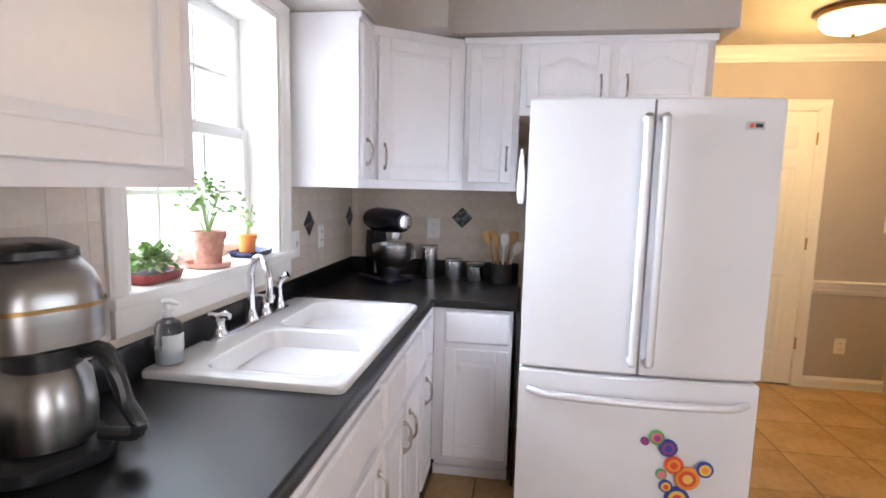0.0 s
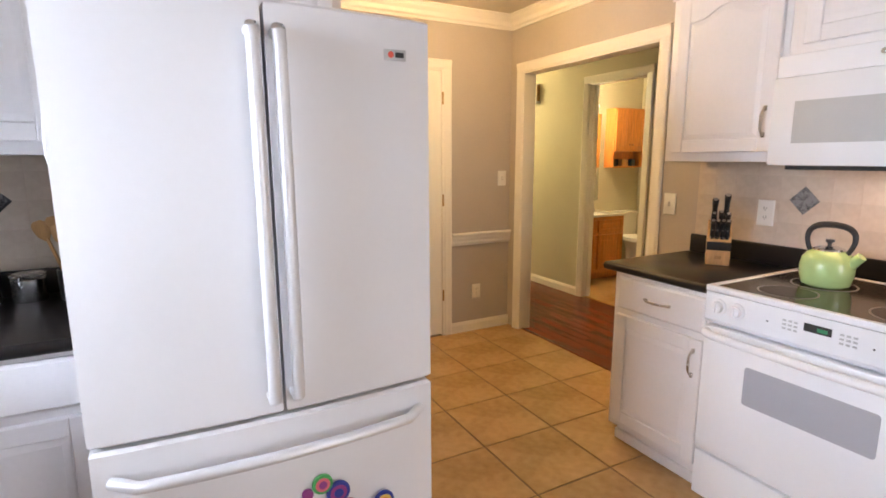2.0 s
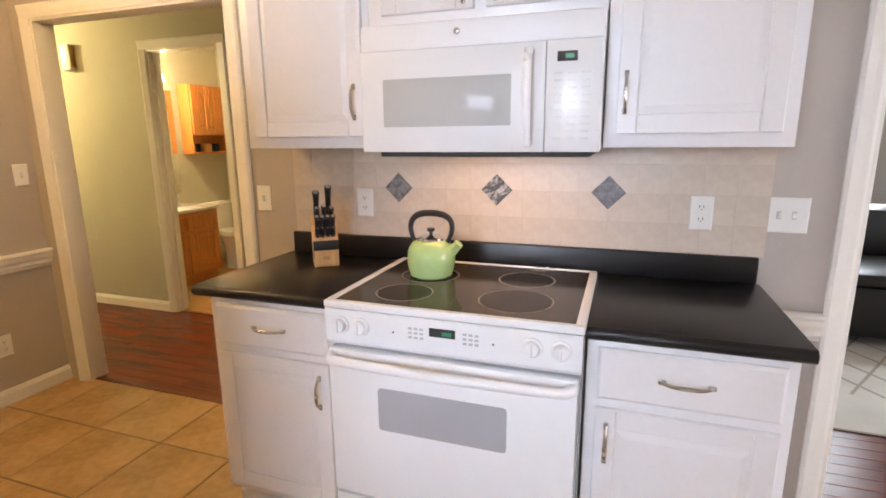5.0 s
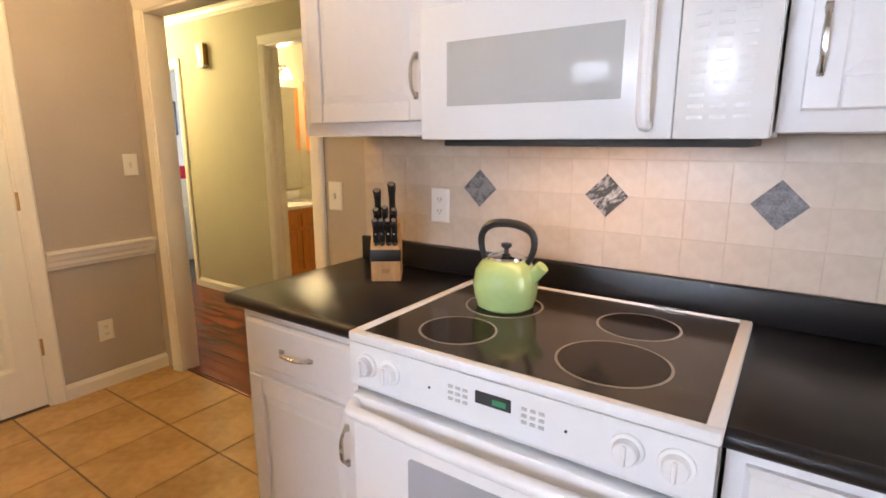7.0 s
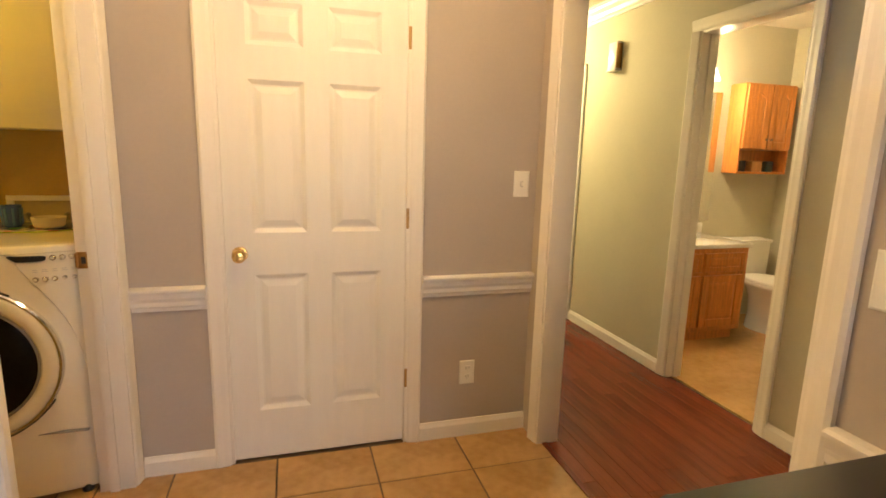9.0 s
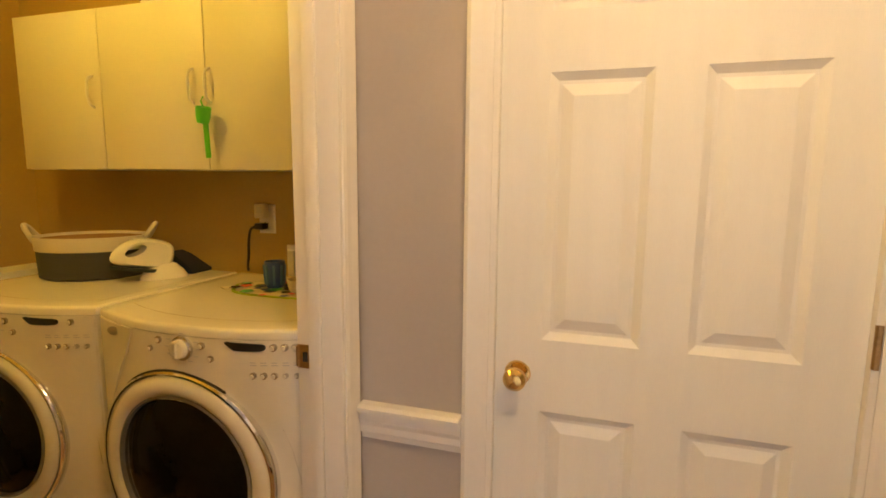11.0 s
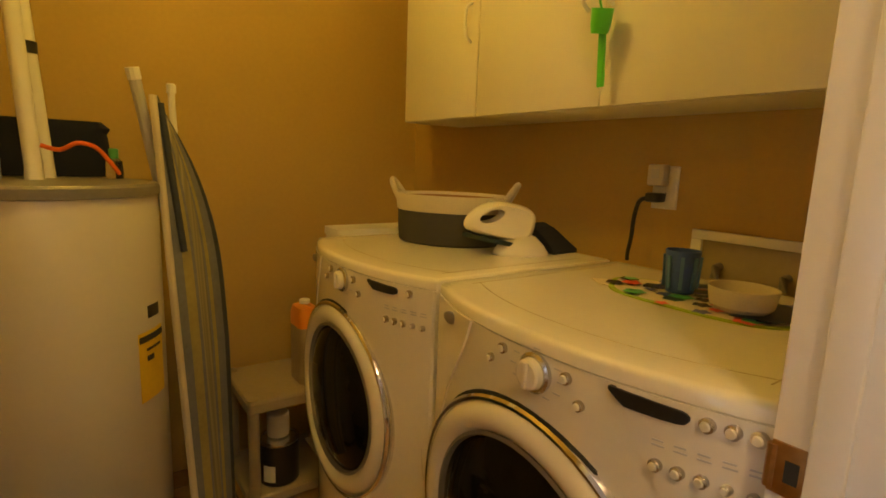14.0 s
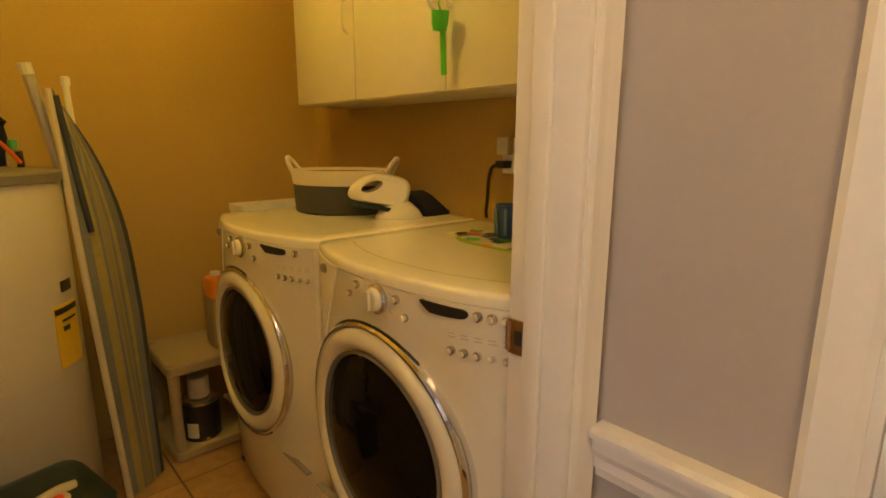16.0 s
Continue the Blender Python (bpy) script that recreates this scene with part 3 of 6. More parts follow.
def raised_door(name, parent, x0, x1, z0, z1, y, arch=False, mat=None, thick=0.019):
    """A cabinet door or drawer front with stiles, rails and raised field; its front lies at y - thick."""
    mat = mat or M_CAB
    f = y - thick
    w, h = x1 - x0, z1 - z0
    fr = min(0.058, h * 0.26, w * 0.26)
    a, b, g = x0 + fr, x1 - fr, 0.003

    def plate(n, pts, y0, y1, bevel, to):
        return part(n, prism(bmesh.new(), pts, y0, y1, bevel, 0.92 if n == "panel" else 0.5), mat, to, smooth=False)
    d = plate(name, [(x0, z0), (x1, z0), (x1, z1), (x0, z1)], f + 0.007, y, 0.0, parent)
    plate("stile", [(x0, z0), (a, z0), (a, z1), (x0, z1)], f, f + 0.0068, 0.003, d)
    plate("stile", [(b, z0), (x1, z0), (x1, z1), (b, z1)], f, f + 0.0068, 0.003, d)
    plate("rail", [(a, z0), (b, z0), (b, z0 + fr), (a, z0 + fr)], f, f + 0.0068, 0.003, d)
    if arch:
        rise = min(0.045, h * 0.13)
        n = 16

        def top(x, off):
            u = (x - a) / (b - a)
            return z1 - fr - rise * (0.5 + 0.5 * math.cos(2 * math.pi * min(1, max(0, (u - 0.12) / 0.76)))) - off
        xs = [a + (b - a) * i / n for i in range(n + 1)]
        plate("rail", [(x, top(x, 0)) for x in xs] + [(b, z1), (a, z1)], f, f + 0.0068, 0.0, d)
        xs = [a + g + (b - a - 2 * g) * i / n for i in range(n + 1)]
        plate("panel", [(a + g, z0 + fr + g), (b - g, z0 + fr + g)] + [(x, top(x, g)) for x in reversed(xs)], f + 0.0015, f + 0.0068, 0.020, d)
    else:
        plate("rail", [(a, z1 - fr), (b, z1 - fr), (b, z1), (a, z1)], f, f + 0.0068, 0.003, d)
        plate("panel", [(a + g, z0 + fr + g), (b - g, z0 + fr + g), (b - g, z1 - fr - g), (a + g, z1 - fr - g)], f + 0.0015, f + 0.0068, min(0.020, h * 0.08), d)
    return d


def slab_front(name, parent, x0, x1, z0, z1, y):
    bm = prism(bmesh.new(), [(x0, z0), (x1, z0), (x1, z1), (x0, z1)], y - 0.019, y, 0.009)
    return part(name, bm, M_CAB, parent, smooth=False)


def base_cabinet(m, w, label, doors, drawers, group="base cabinets", depth=0.60, end=""):
    """doors: (x0, x1, handle x or None); drawers: (x0, x1, has handle). Front of the frame at y=0."""
    t = thing("base_cabinet", label, "cabinet", m, group)
    bm = B(0, w, 0.0, depth, 0.10, 0.872, bevel=0.002)
    part("body", bm, M_CAB, t)
    part("toe_kick", B(0.004, w - 0.004, 0.06, depth, 0.0, 0.0995), M_CAB, t)
    part("toe_moulding", prism(bmesh.new(), [(0.0, 0.0), (w, 0.0), (w, 0.05), (0.0, 0.05)], 0.045, 0.0595, 0.006), M_CAB, t)
    for x0, x1, hx in doors:
        d = raised_door("door", t, x0, x1, 0.135, 0.675, -0.001)
        if hx is not None:
            pull(d, hx, -0.020, 0.575)
    for x0, x1, has in drawers:
        d = slab_front("drawer_front", t, x0, x1, 0.705, 0.855, -0.001)
        if has:
            pull(d, (x0 + x1) / 2, -0.020, 0.782, True, 0.12)
    return t


def wall_cabinet(m, w, z0, z1, label, doors, group="wall cabinets", depth=0.31, arch=True, hz=None):
    t = thing("wall_cabinet", label, "cabinet", m, group)
    part("body", B(0, w, 0.0, depth, z0, z1, bevel=0.002), M_CAB, t)
    part("top_moulding", prism(bmesh.new(), [(-0.008, z1 - 0.03), (w + 0.008, z1 - 0.03), (w + 0.008, z1), (-0.008, z1)], -0.014, -0.0005, 0.006), M_CAB, t)
    for x0, x1, hx in doors:
        d = raised_door("door", t, x0, x1, z0 + 0.04, z1 - 0.045, -0.001, arch)
        if hx is not None:
            pull(d, hx, -0.020, hz or z0 + 0.16)
    return t


# stove side
base_cabinet(on_right(2.36, 3.03), 0.512, "white base cabinet with a drawer beside the stove", [(0.03, 0.485, 0.45)], [(0.03, 0.485, True)], depth=0.595)
base_cabinet(on_right(2.36, 1.712), 0.512, "white base cabinet with a drawer at the counter's end", [(0.03, 0.485, 0.062)], [(0.03, 0.485, True)], depth=0.595)
wall_cabinet(on_right(2.655, 3.042), 0.537, 1.39, 2.152, "white wall cabinet with raised panel beside the microwave", [(0.045, 0.512, 0.48)])
wall_cabinet(on_right(2.65, 1.712), 0.512, 1.39, 2.152, "white wall cabinet with raised panel at the counter's end", [(0.035, 0.475, 0.058)])
wall_cabinet(on_right(2.65, 2.502), 0.787, 1.785, 2.152, "short white double-door cabinet above the microwave", [(0.055, 0.378, 0.345), (0.418, 0.742, 0.45)], arch=False, hz=1.90)

# sink side
base_cabinet(on_left(-0.125, 2.07), 0.60, "white sink base cabinet with double doors", [(0.02, 0.285, 0.25), (0.305, 0.58, 0.34)], [(0.02, 0.285, False), (0.305, 0.58, False)], depth=0.60)
base_cabinet(on_left(-0.125, 2.672), 0.362, "narrow white base cabinet in the corner", [(0.03, 0.25, 0.06)], [(0.03, 0.25, False)], depth=0.60)
base_cabinet(on_left(-0.125, 1.455), 0.613, "white base cabinet under the black counter", [(0.02, 0.59, 0.54)], [(0.02, 0.59, False)], depth=0.60)
base_cabinet(on_left(-0.125, 0.80), 0.653, "white base cabinet by the coffee maker", [(0.02, 0.63, 0.06)], [(0.02, 0.63, True)], depth=0.60)
base_cabinet(pose(-0.123, 3.035, 0), 0.373, "white base cabinet with a drawer beside the refrigerator", [(0.055, 0.36, None)], [(0.055, 0.36, False)], depth=0.63)
wall_cabinet(on_left(-0.43, 0.78), 0.905, 1.425, 2.165, "white wall cabinet beside the sink window", [(0.02, 0.285, 0.25), (0.30, 0.845, 0.33)], depth=0.318)
wall_cabinet(on_left(-0.44, 2.843), 0.187, 1.425, 2.165, "narrow white wall cabinet beside the window", [(0.014, 0.170, 0.048)], depth=0.308, arch=False)
wall_cabinet(pose(-0.036, 3.305, 0), 0.272, 1.425, 2.175, "white wall cabinet above the canisters", [(0.026, 0.246, 0.22)], depth=0.362, arch=False)
wall_cabinet(pose(0.238, 3.305, 0), 0.892, 1.80, 2.175, "white double-door cabinet with arched panels above the refrigerator", [(0.03, 0.42, 0.38), (0.462, 0.855, 0.50)], depth=0.362, hz=1.93)
# diagonal corner cabinet
cor = thing("wall_cabinet", "white diagonal corner wall cabinet with tall door", "cabinet", I4, "wall cabinets")
bm = bmesh.new()
foot = [(-0.748, 3.032), (-0.442, 3.032), (-0.039, 3.305), (-0.039, 3.667), (-0.748, 3.667)]
loops(bm, [[(x, y, z) for x, y in foot] for z in (1.425, 2.165)])
part("body", bm, M_CAB, cor, smooth=False)
ang = math.degrees(math.atan2(3.305 - 3.032, -0.039 + 0.442))
d = raised_door("door", cor, 0.03, 0.455, 1.465, 2.12, -0.001)
d.matrix_local = pose(-0.442, 3.032, 0, 0, 0, ang)
h = pull(d, 0.062, -0.020, 1.575)

# ---- counters ----


def nosed(bm, x0, x1, y0, y1, z0=0.872, z1=0.912, bevel=0.012):
    return box(bm, x0, x1, y0, y1, z0, z1, bevel, 3)


ct = thing("countertop", "black laminate countertop with backsplash lip round the sink", "countertop")
for b_ in ((-0.748, -0.715, 1.862, 2.80), (-0.19, -0.14, 1.862, 2.80), (-0.748, -0.14, 0.80, 1.862), (-0.748, -0.14, 2.80, 3.02), (-0.748, 0.265, 3.02, 3.667)):
    part("slab", B(*b_, 0.873, 0.911), M_BLACK, ct, smooth=False)
part("front_edge", T([(-0.139, 0.80, 0.892), (-0.139, 2.2, 0.892), (-0.139, 3.00, 0.892)], 0.0195, 14), M_BLACK, ct)
part("front_edge", T([(-0.139, 3.00, 0.892), (-0.12, 3.018, 0.892), (-0.10, 3.02, 0.892), (0.265, 3.02, 0.892)], 0.0195, 14), M_BLACK, ct)
bm = nosed(bmesh.new(), -0.748, -0.735, 0.80, 3.667, 0.9115, 1.008, 0.006)
nosed(bm, -0.734, 0.265, 3.647, 3.667, 0.9115, 1.008, 0.006)
part("backsplash_lip", bm, M_BLACK, ct)
for name, y0, y1 in (("countertop", 2.512, 3.098), ("countertop", 1.172, 1.718)):
    ct2 = thing(name, "black laminate countertop with rounded front beside the stove", "countertop")
    part("slab", B(2.358, 2.958, y0, y1, 0.873, 0.911, bevel=0.002), M_BLACK, ct2)
    part("front_edge", T([(2.359, y0, 0.892), (2.359, y1, 0.892)], 0.0195, 14), M_BLACK, ct2)
lip = tagged(part("backsplash_lip", nosed(bmesh.new(), 2.938, 2.958, 1.185, 3.075, 0.9115, 1.008, 0.006), M_BLACK), "black laminate backsplash lip behind the stove", "backsplash")
# thin black sheet put in as the shade of the narrow gap
tagged(part("filler_panel", B(0.268, 0.279, 3.04, 3.667, 0.0, 0.868), M_BPLAST), "black sheet as the dark of the gap beside the refrigerator", "panel")

# ---- refrigerator ----
fr = thing("refrigerator", "white french-door refrigerator with bottom freezer drawer", "refrigerator", pose(0.285, 2.57, 0))
FW = 0.845


def bowed(bm, x0, x1, z0, z1, y, bulge, thick, n=10, full=(0, FW)):
    """A door whose front bows gently outwards across the whole width."""
    def front(x):
        u = (x - full[0]) / (full[1] - full[0]) * 2 - 1
        return y - bulge * (1 - u * u)
    xs = [x0 + (x1 - x0) * i / n for i in range(n + 1)]
    outline = [(x, front(x)) for x in xs] + [(x1, y + thick), (x0, y + thick)]
    rings = []
    cx = (x0 + x1) / 2
    for dz, s in ((0, 0.008), (0.008, 0.0)):
        rings.append([(x + (s if x < cx else -s) * (abs(x - cx) > (x1 - x0) / 2 - 0.02), yy + s, z0 + dz) for x, yy in outline])
    for dz, s in ((0.008, 0.0), (0, 0.008)):
        rings.append([(x + (s if x < cx else -s) * (abs(x - cx) > (x1 - x0) / 2 - 0.02), yy + s, z1 - dz) for x, yy in outline])
    return loops(bm, rings)


part("body", B(0.008, FW - 0.008, 0.075, 0.80, 0.03, 1.755, bevel=0.006), M_APPL, fr)
part("gasket", B(0.014, FW - 0.014, 0.058, 0.0745, 0.06, 1.735), M_GREYGAP, fr)
part("base_grille", B(0.02, FW - 0.02, 0.05, 0.075, 0.0, 0.058), M_GREYGAP, fr)
for i, (x0, x1) in enumerate(((0.0, FW / 2 - 0.004), (FW / 2 + 0.004, FW))):
    d = part("door", bowed(bmesh.new(), x0, x1, 0.776, 1.762, 0.0, 0.022, 0.057), M_APPL, fr)
    hx = FW / 2 + (-0.028 if i == 0 else 0.028)
    yb = -0.021
    pts = [(hx, yb + 0.002, 0.832), (hx, yb - 0.030, 0.838), (hx, yb - 0.042, 0.865), (hx, yb - 0.044, 1.26), (hx, yb - 0.042, 1.655), (hx, yb - 0.030, 1.682), (hx, yb + 0.002, 1.688)]
    part("handle", T(pts, 0.0155, 14), M_HANDLE, d, "brushed silver vertical handle")
bm = B(0.715, 0.775, -0.0145, -0.008, 1.655, 1.682, bevel=0.002)
part("badge", bm, M_GREY, d, "small grey badge")
part("badge_mark", L([(0.0, -0.016), (0.008, -0.016), (0.008, -0.0147)], 16, (0.733, 0, 1.6685), "Y"), M_REDP, d)
part("badge_bar", B(0.745, 0.768, -0.0158, -0.0147, 1.662, 1.675), M_DARK, d)
dz = part("freezer_drawer", bowed(bmesh.new(), 0.0, FW, 0.065, 0.766, 0.0, 0.022, 0.057, 16), M_APPL, fr)
pts = []
for i in range(15):
    u = -1 + i / 7
    x = FW / 2 + u * 0.385
    pts.append((x, -0.022 * (1 - (u * 0.92) ** 2) - (0.04 if abs(u) < 0.95 else 0.0) - 0.012 * (1 - u * u), 0.690))
part("handle", T(pts, 0.0145, 12), M_HANDLE, dz, "long bowed silver handle")
# magnets: one toy made of painted discs, lying on the drawer front
mg = thing("fridge_magnet", "colourful magnet of painted wooden discs on the freezer drawer", "magnet", pose(0.285, 2.546, 0))


def disc(x, z, r, mat, ring=None, inner=None, d=0.0):
    p = part("disc", L([(r * 0.98, 0.0), (r, -0.003), (r, -0.007), (r * 0.96, -0.009)], 22, (x, -0.0005 + d, z), "Y"), mat, mg)
    if ring:
        part("ring", L([(r * 0.70, -0.0092), (r * 0.70, -0.0105), (r * 0.66, -0.0105)], 20, (x, d, z), "Y"), ring, p)
    if inner:
        part("dot", L([(r * 0.40, -0.0107), (r * 0.40, -0.012), (r * 0.36, -0.012)], 16, (x, d, z), "Y"), inner, p)


disc(0.505, 0.552, 0.028, M_GREENP, M_PINK, M_PURPLE)
disc(0.465, 0.534, 0.015, M_PURPLE)
disc(0.547, 0.515, 0.033, M_BLUEP, M_PURPLE, M_BLUEP)
disc(0.570, 0.452, 0.034, M_REDP, M_ORANGEP, M_REDP)
disc(0.620, 0.405, 0.044, M_ORANGEP, M_REDP, M_YELP)
disc(0.678, 0.445, 0.030, M_BLUEP, M_YELP, M_ORANGEP)
disc(0.530, 0.412, 0.020, M_GREENP, M_PINK)
disc(0.548, 0.368, 0.024, M_BLUEP, M_YELP, M_REDP)
disc(0.590, 0.325, 0.044, M_BLUEP, M_YELP, M_REDP)
# towel over the refrigerator's side
tagged(part("hanging_cloth", place(L([(0.02, 1.38), (0.034, 1.42), (0.028, 1.50), (0.018, 1.56), (0.006, 1.60)], 10), Matrix.Translation((0.262, 2.80, 0)) @ Matrix.Diagonal((0.5, 1.5, 1, 1))), M_CLOTH_W), "white cloth hanging at the refrigerator's side", "cloth")

# ---- stove ----
st = thing("stove", "white slide-in range with smoked glass cooktop", "stove", on_right(2.30, 2.510))
SW = 0.79
part("body", B(0.004, SW - 0.004, 0.03, 0.62, 0.05, 0.905, bevel=0.003), M_APPL, st)
bm = bmesh.new()
box(bm, -0.004, SW + 0.004, -0.012, 0.012, 0.906, 0.930, bevel=0.005)
box(bm, -0.004, 0.022, 0.012, 0.61, 0.906, 0.930, bevel=0.004)
box(bm, SW - 0.022, SW + 0.004, 0.012, 0.61, 0.906, 0.930, bevel=0.004)
box(bm, 0.022, SW - 0.022, 0.592, 0.61, 0.906, 0.930, bevel=0.004)
part("cooktop_frame", bm, M_APPL, st)
ck = part("cooktop_glass", B(0.0225, SW - 0.0225, 0.0125, 0.5915, 0.906, 0.9265), M_GLASSTOP, st, "smoked ceramic glass")
for bx, by, br in ((0.210, 0.382, 0.108), (0.206, 0.149, 0.096), (0.562, 0.418, 0.100), (0.572, 0.170, 0.118)):
    part("burner_ring", L([(br, 0.9266), (br, 0.9273), (br - 0.0055, 0.9273)], 40, (bx, by, 0)), M_RING, ck)
    part("burner", L([(br - 0.006, 0.9266), (br - 0.006, 0.928), (br - 0.010, 0.928)], 40, (bx, by, 0)), M_BURNER, ck)
part("vent_slot", B(0.56, 0.64, 0.594, 0.607, 0.9302, 0.934, bevel=0.001), M_STEEL, st)
# sloped control panel
bm = bmesh.new()
prof = [(-0.012, 0.905), (0.03, 0.905), (0.03, 0.788), (-0.002, 0.788), (-0.010, 0.80)]
loops(bm, [[(x, y, z) for y, z in prof] for x in (0.0, SW)])
cp = part("control_panel", bm, M_APPL, st, smooth=False)
for kx in (0.055, 0.125, 0.655, 0.735):
    k = part("knob", L([(0.030, -0.012), (0.029, -0.017), (0.023, -0.019), (0.021, -0.034), (0.019, -0.036)], 24, (kx, 0, 0.855), "Y"), M_APPL, cp)
    part("knob_grip", B(kx - 0.004, kx + 0.004, -0.043, -0.034, 0.836, 0.874, bevel=0.002), M_APPL, k)
dp = part("display", B(0.352, 0.432, -0.0145, -0.011, 0.852, 0.878), M_DARK, cp)
part("digits", B(0.392, 0.422, -0.0155, -0.0146, 0.858, 0.870), M_LCD, dp, "green clock digits")
for i in range(3):
    for j in range(3):
        for x0 in (0.285, 0.455):
            part("button", B(x0 + i * 0.018, x0 + i * 0.018 + 0.011, -0.0135, -0.010, 0.838 + j * 0.014, 0.838 + j * 0.014 + 0.006), M_GREY, cp)
for x0 in (0.235, 0.545):
    part("indicator", L([(0.003, -0.011), (0.003, -0.0125), (0.002, -0.0125)], 8, (x0, 0, 0.850), "Y"), M_DARK, cp)
od = part("oven_door", B(0.006, SW - 0.006, -0.018, 0.029, 0.262, 0.775, bevel=0.008), M_APPL, st)
part("oven_window", prism(bmesh.new(), [(x, z) for x, z, _ in [(p[0], p[1], 0) for p in rrect(0.384, 0.59, 0.205, 0.072, 0.012, 0, 5)]], -0.0195, -0.0175), M_OVENGLASS, od, "grey glass oven window")
pts = [(0.02, -0.018, 0.752), (0.035, -0.048, 0.752)] + [(0.06 + 0.67 * i / 8, -0.056 - 0.012 * (1 - (i / 4 - 1) ** 2), 0.752) for i in range(9)] + [(0.755, -0.048, 0.752), (0.77, -0.018, 0.752)]
part("oven_handle", T(pts, 0.016, 12), M_APPL, od)
part("storage_drawer", B(0.006, SW - 0.006, -0.012, 0.029, 0.06, 0.250, bevel=0.006), M_APPL, st)
part("side_trim", B(SW - 0.002, SW + 0.003, 0.0, 0.03, 0.06, 0.90), M_GREYGAP, st)

# ---- microwave ----
mw = thing("microwave", "white over-the-range microwave with grey window", "microwave", on_right(2.58, 2.497))
MWW = 0.780
part("body", B(0.0, MWW, 0.03, 0.375, 1.382, 1.782, bevel=0.003), M_APPL, mw)
part("underside", B(0.05, MWW - 0.03, 0.02, 0.36, 1.362, 1.3815, bevel=0.003), M_DARK, mw)
part("vent_strip", B(0.0, MWW, -0.004, 0.0295, 1.702, 1.782, bevel=0.006), M_APPL, mw)
md = part("microwave_door", B(0.0, 0.6148, -0.014, 0.0295, 1.378, 1.7012, bevel=0.004), M_GLOSSW, mw)
part("window_frame", prism(bmesh.new(), [(0.055, 1.436), (0.535, 1.436), (0.535, 1.632), (0.055, 1.632)], -0.0152, -0.013, 0.002), M_GLOSSW, md)
part("microwave_window", B(0.082, 0.512, -0.0165, -0.0148, 1.460, 1.612, bevel=0.001), M_MWGLASS, md, "grey patterned glass window")
part("microwave_handle", T([(0.565, -0.012, 1.405), (0.565, -0.045, 1.42), (0.565, -0.052, 1.54), (0.565, -0.045, 1.66), (0.565, -0.012, 1.675)], 0.013, 10), M_APPL, md)
M_KEY = material("pale_grey_key", (0.66, 0.66, 0.66), 0.4)
mp = part("control_panel", B(0.616, MWW, -0.014, 0.0295, 1.378, 1.7012, bevel=0.004), M_GLOSSW, mw)
part("display", B(0.648, 0.706, -0.0155, -0.0135, 1.640, 1.668), M_DARK, mp)
part("digits", B(0.672, 0.696, -0.0165, -0.0156, 1.648, 1.660), M_LCD, mp, "green clock digits")
for r in range(10):
    for c in range(3):
        part("key", B(0.640 + c * 0.040, 0.640 + c * 0.040 + 0.026, -0.0150, -0.0135, 1.415 + r * 0.021, 1.415 + r * 0.021 + 0.007), M_KEY, mp)
part("badge", L([(0.010, -0.004), (0.010, -0.007), (0.008, -0.008)], 20, (0.335, 0, 1.748), "Y"), M_STEEL, mw)

# ---- sink ----
sk = thing("sink", "white cast-iron double-bowl drop-in sink", "sink")
SX0, SX1, SY0, SY1 = -0.732, -0.158, 1.852, 2.812


def rect_by_angle(pts, x0, x1, y0, y1, z):
    cx, cy = (x0 + x1) / 2, (y0 + y1) / 2
    out = []
    for px, py, _ in pts:
        dx, dy = px - cx, py - cy
        k = min(((x1 - x0) / 2) / max(1e-6, abs(dx)), ((y1 - y0) / 2) / max(1e-6, abs(dy)))
        out.append((cx + dx * k, cy + dy * k, z))
    return out


YM = 2.335
RX1, RX0 = SX1 - 0.035, SX0 + 0.14
for y0, y1, in_y0, in_y1 in ((SY0, YM, SY0 + 0.05, YM - 0.016), (YM, SY1, YM + 0.016, SY1 - 0.05)):
    cx, cy, hx, hy = (RX0 + RX1) / 2, (in_y0 + in_y1) / 2, (RX1 - RX0) / 2, (in_y1 - in_y0) / 2

    def bowl(k, z, r):
        return rrect(cx, cy, hx - k, hy - k, r, z, 9)
    rim = bowl(0, 0.9335, 0.07)
    bm = bmesh.new()
    loops(bm, [rect_by_angle(rim, SX0 + 0.012, SX1 - 0.012, y0 + (0.012 if y0 == SY0 else 0), y1 - (0.012 if y1 == SY1 else 0), 0.935), rim, bowl(0.006, 0.928, 0.066), bowl(0.012, 0.90, 0.06), bowl(0.03, 0.77, 0.055), bowl(0.055, 0.752, 0.045), bowl(0.10, 0.748, 0.03)], close_a=False)
    part("bowl", bm, M_PORC, sk)
bm = bmesh.new()
loops(bm, [rrect((SX0 + SX1) / 2, (SY0 + SY1) / 2, (SX1 - SX0) / 2 - i, (SY1 - SY0) / 2 - i, 0.025, z, 6) for i, z in ((0.0, 0.912), (0.0, 0.924), (0.004, 0.931), (0.0125, 0.9349), (0.03, 0.9346))], close_a=False, close_b=False)
part("rim", bm, M_PORC, sk)
for cy in (2.10, 2.56):
    part("drain", L([(0.04, 0.7485), (0.04, 0.752), (0.028, 0.752), (0.026, 0.749)], 20, (-0.385, cy, 0)), M_CHROME, sk)
fa = thing("faucet", "chrome gooseneck faucet with cross handles and sprayer", "faucet", pose(-0.685, 2.365, 0.9352))
part("deck_plate", B(-0.026, 0.026, -0.255, 0.255, 0.0, 0.008, bevel=0.004), M_CHROME, fa)
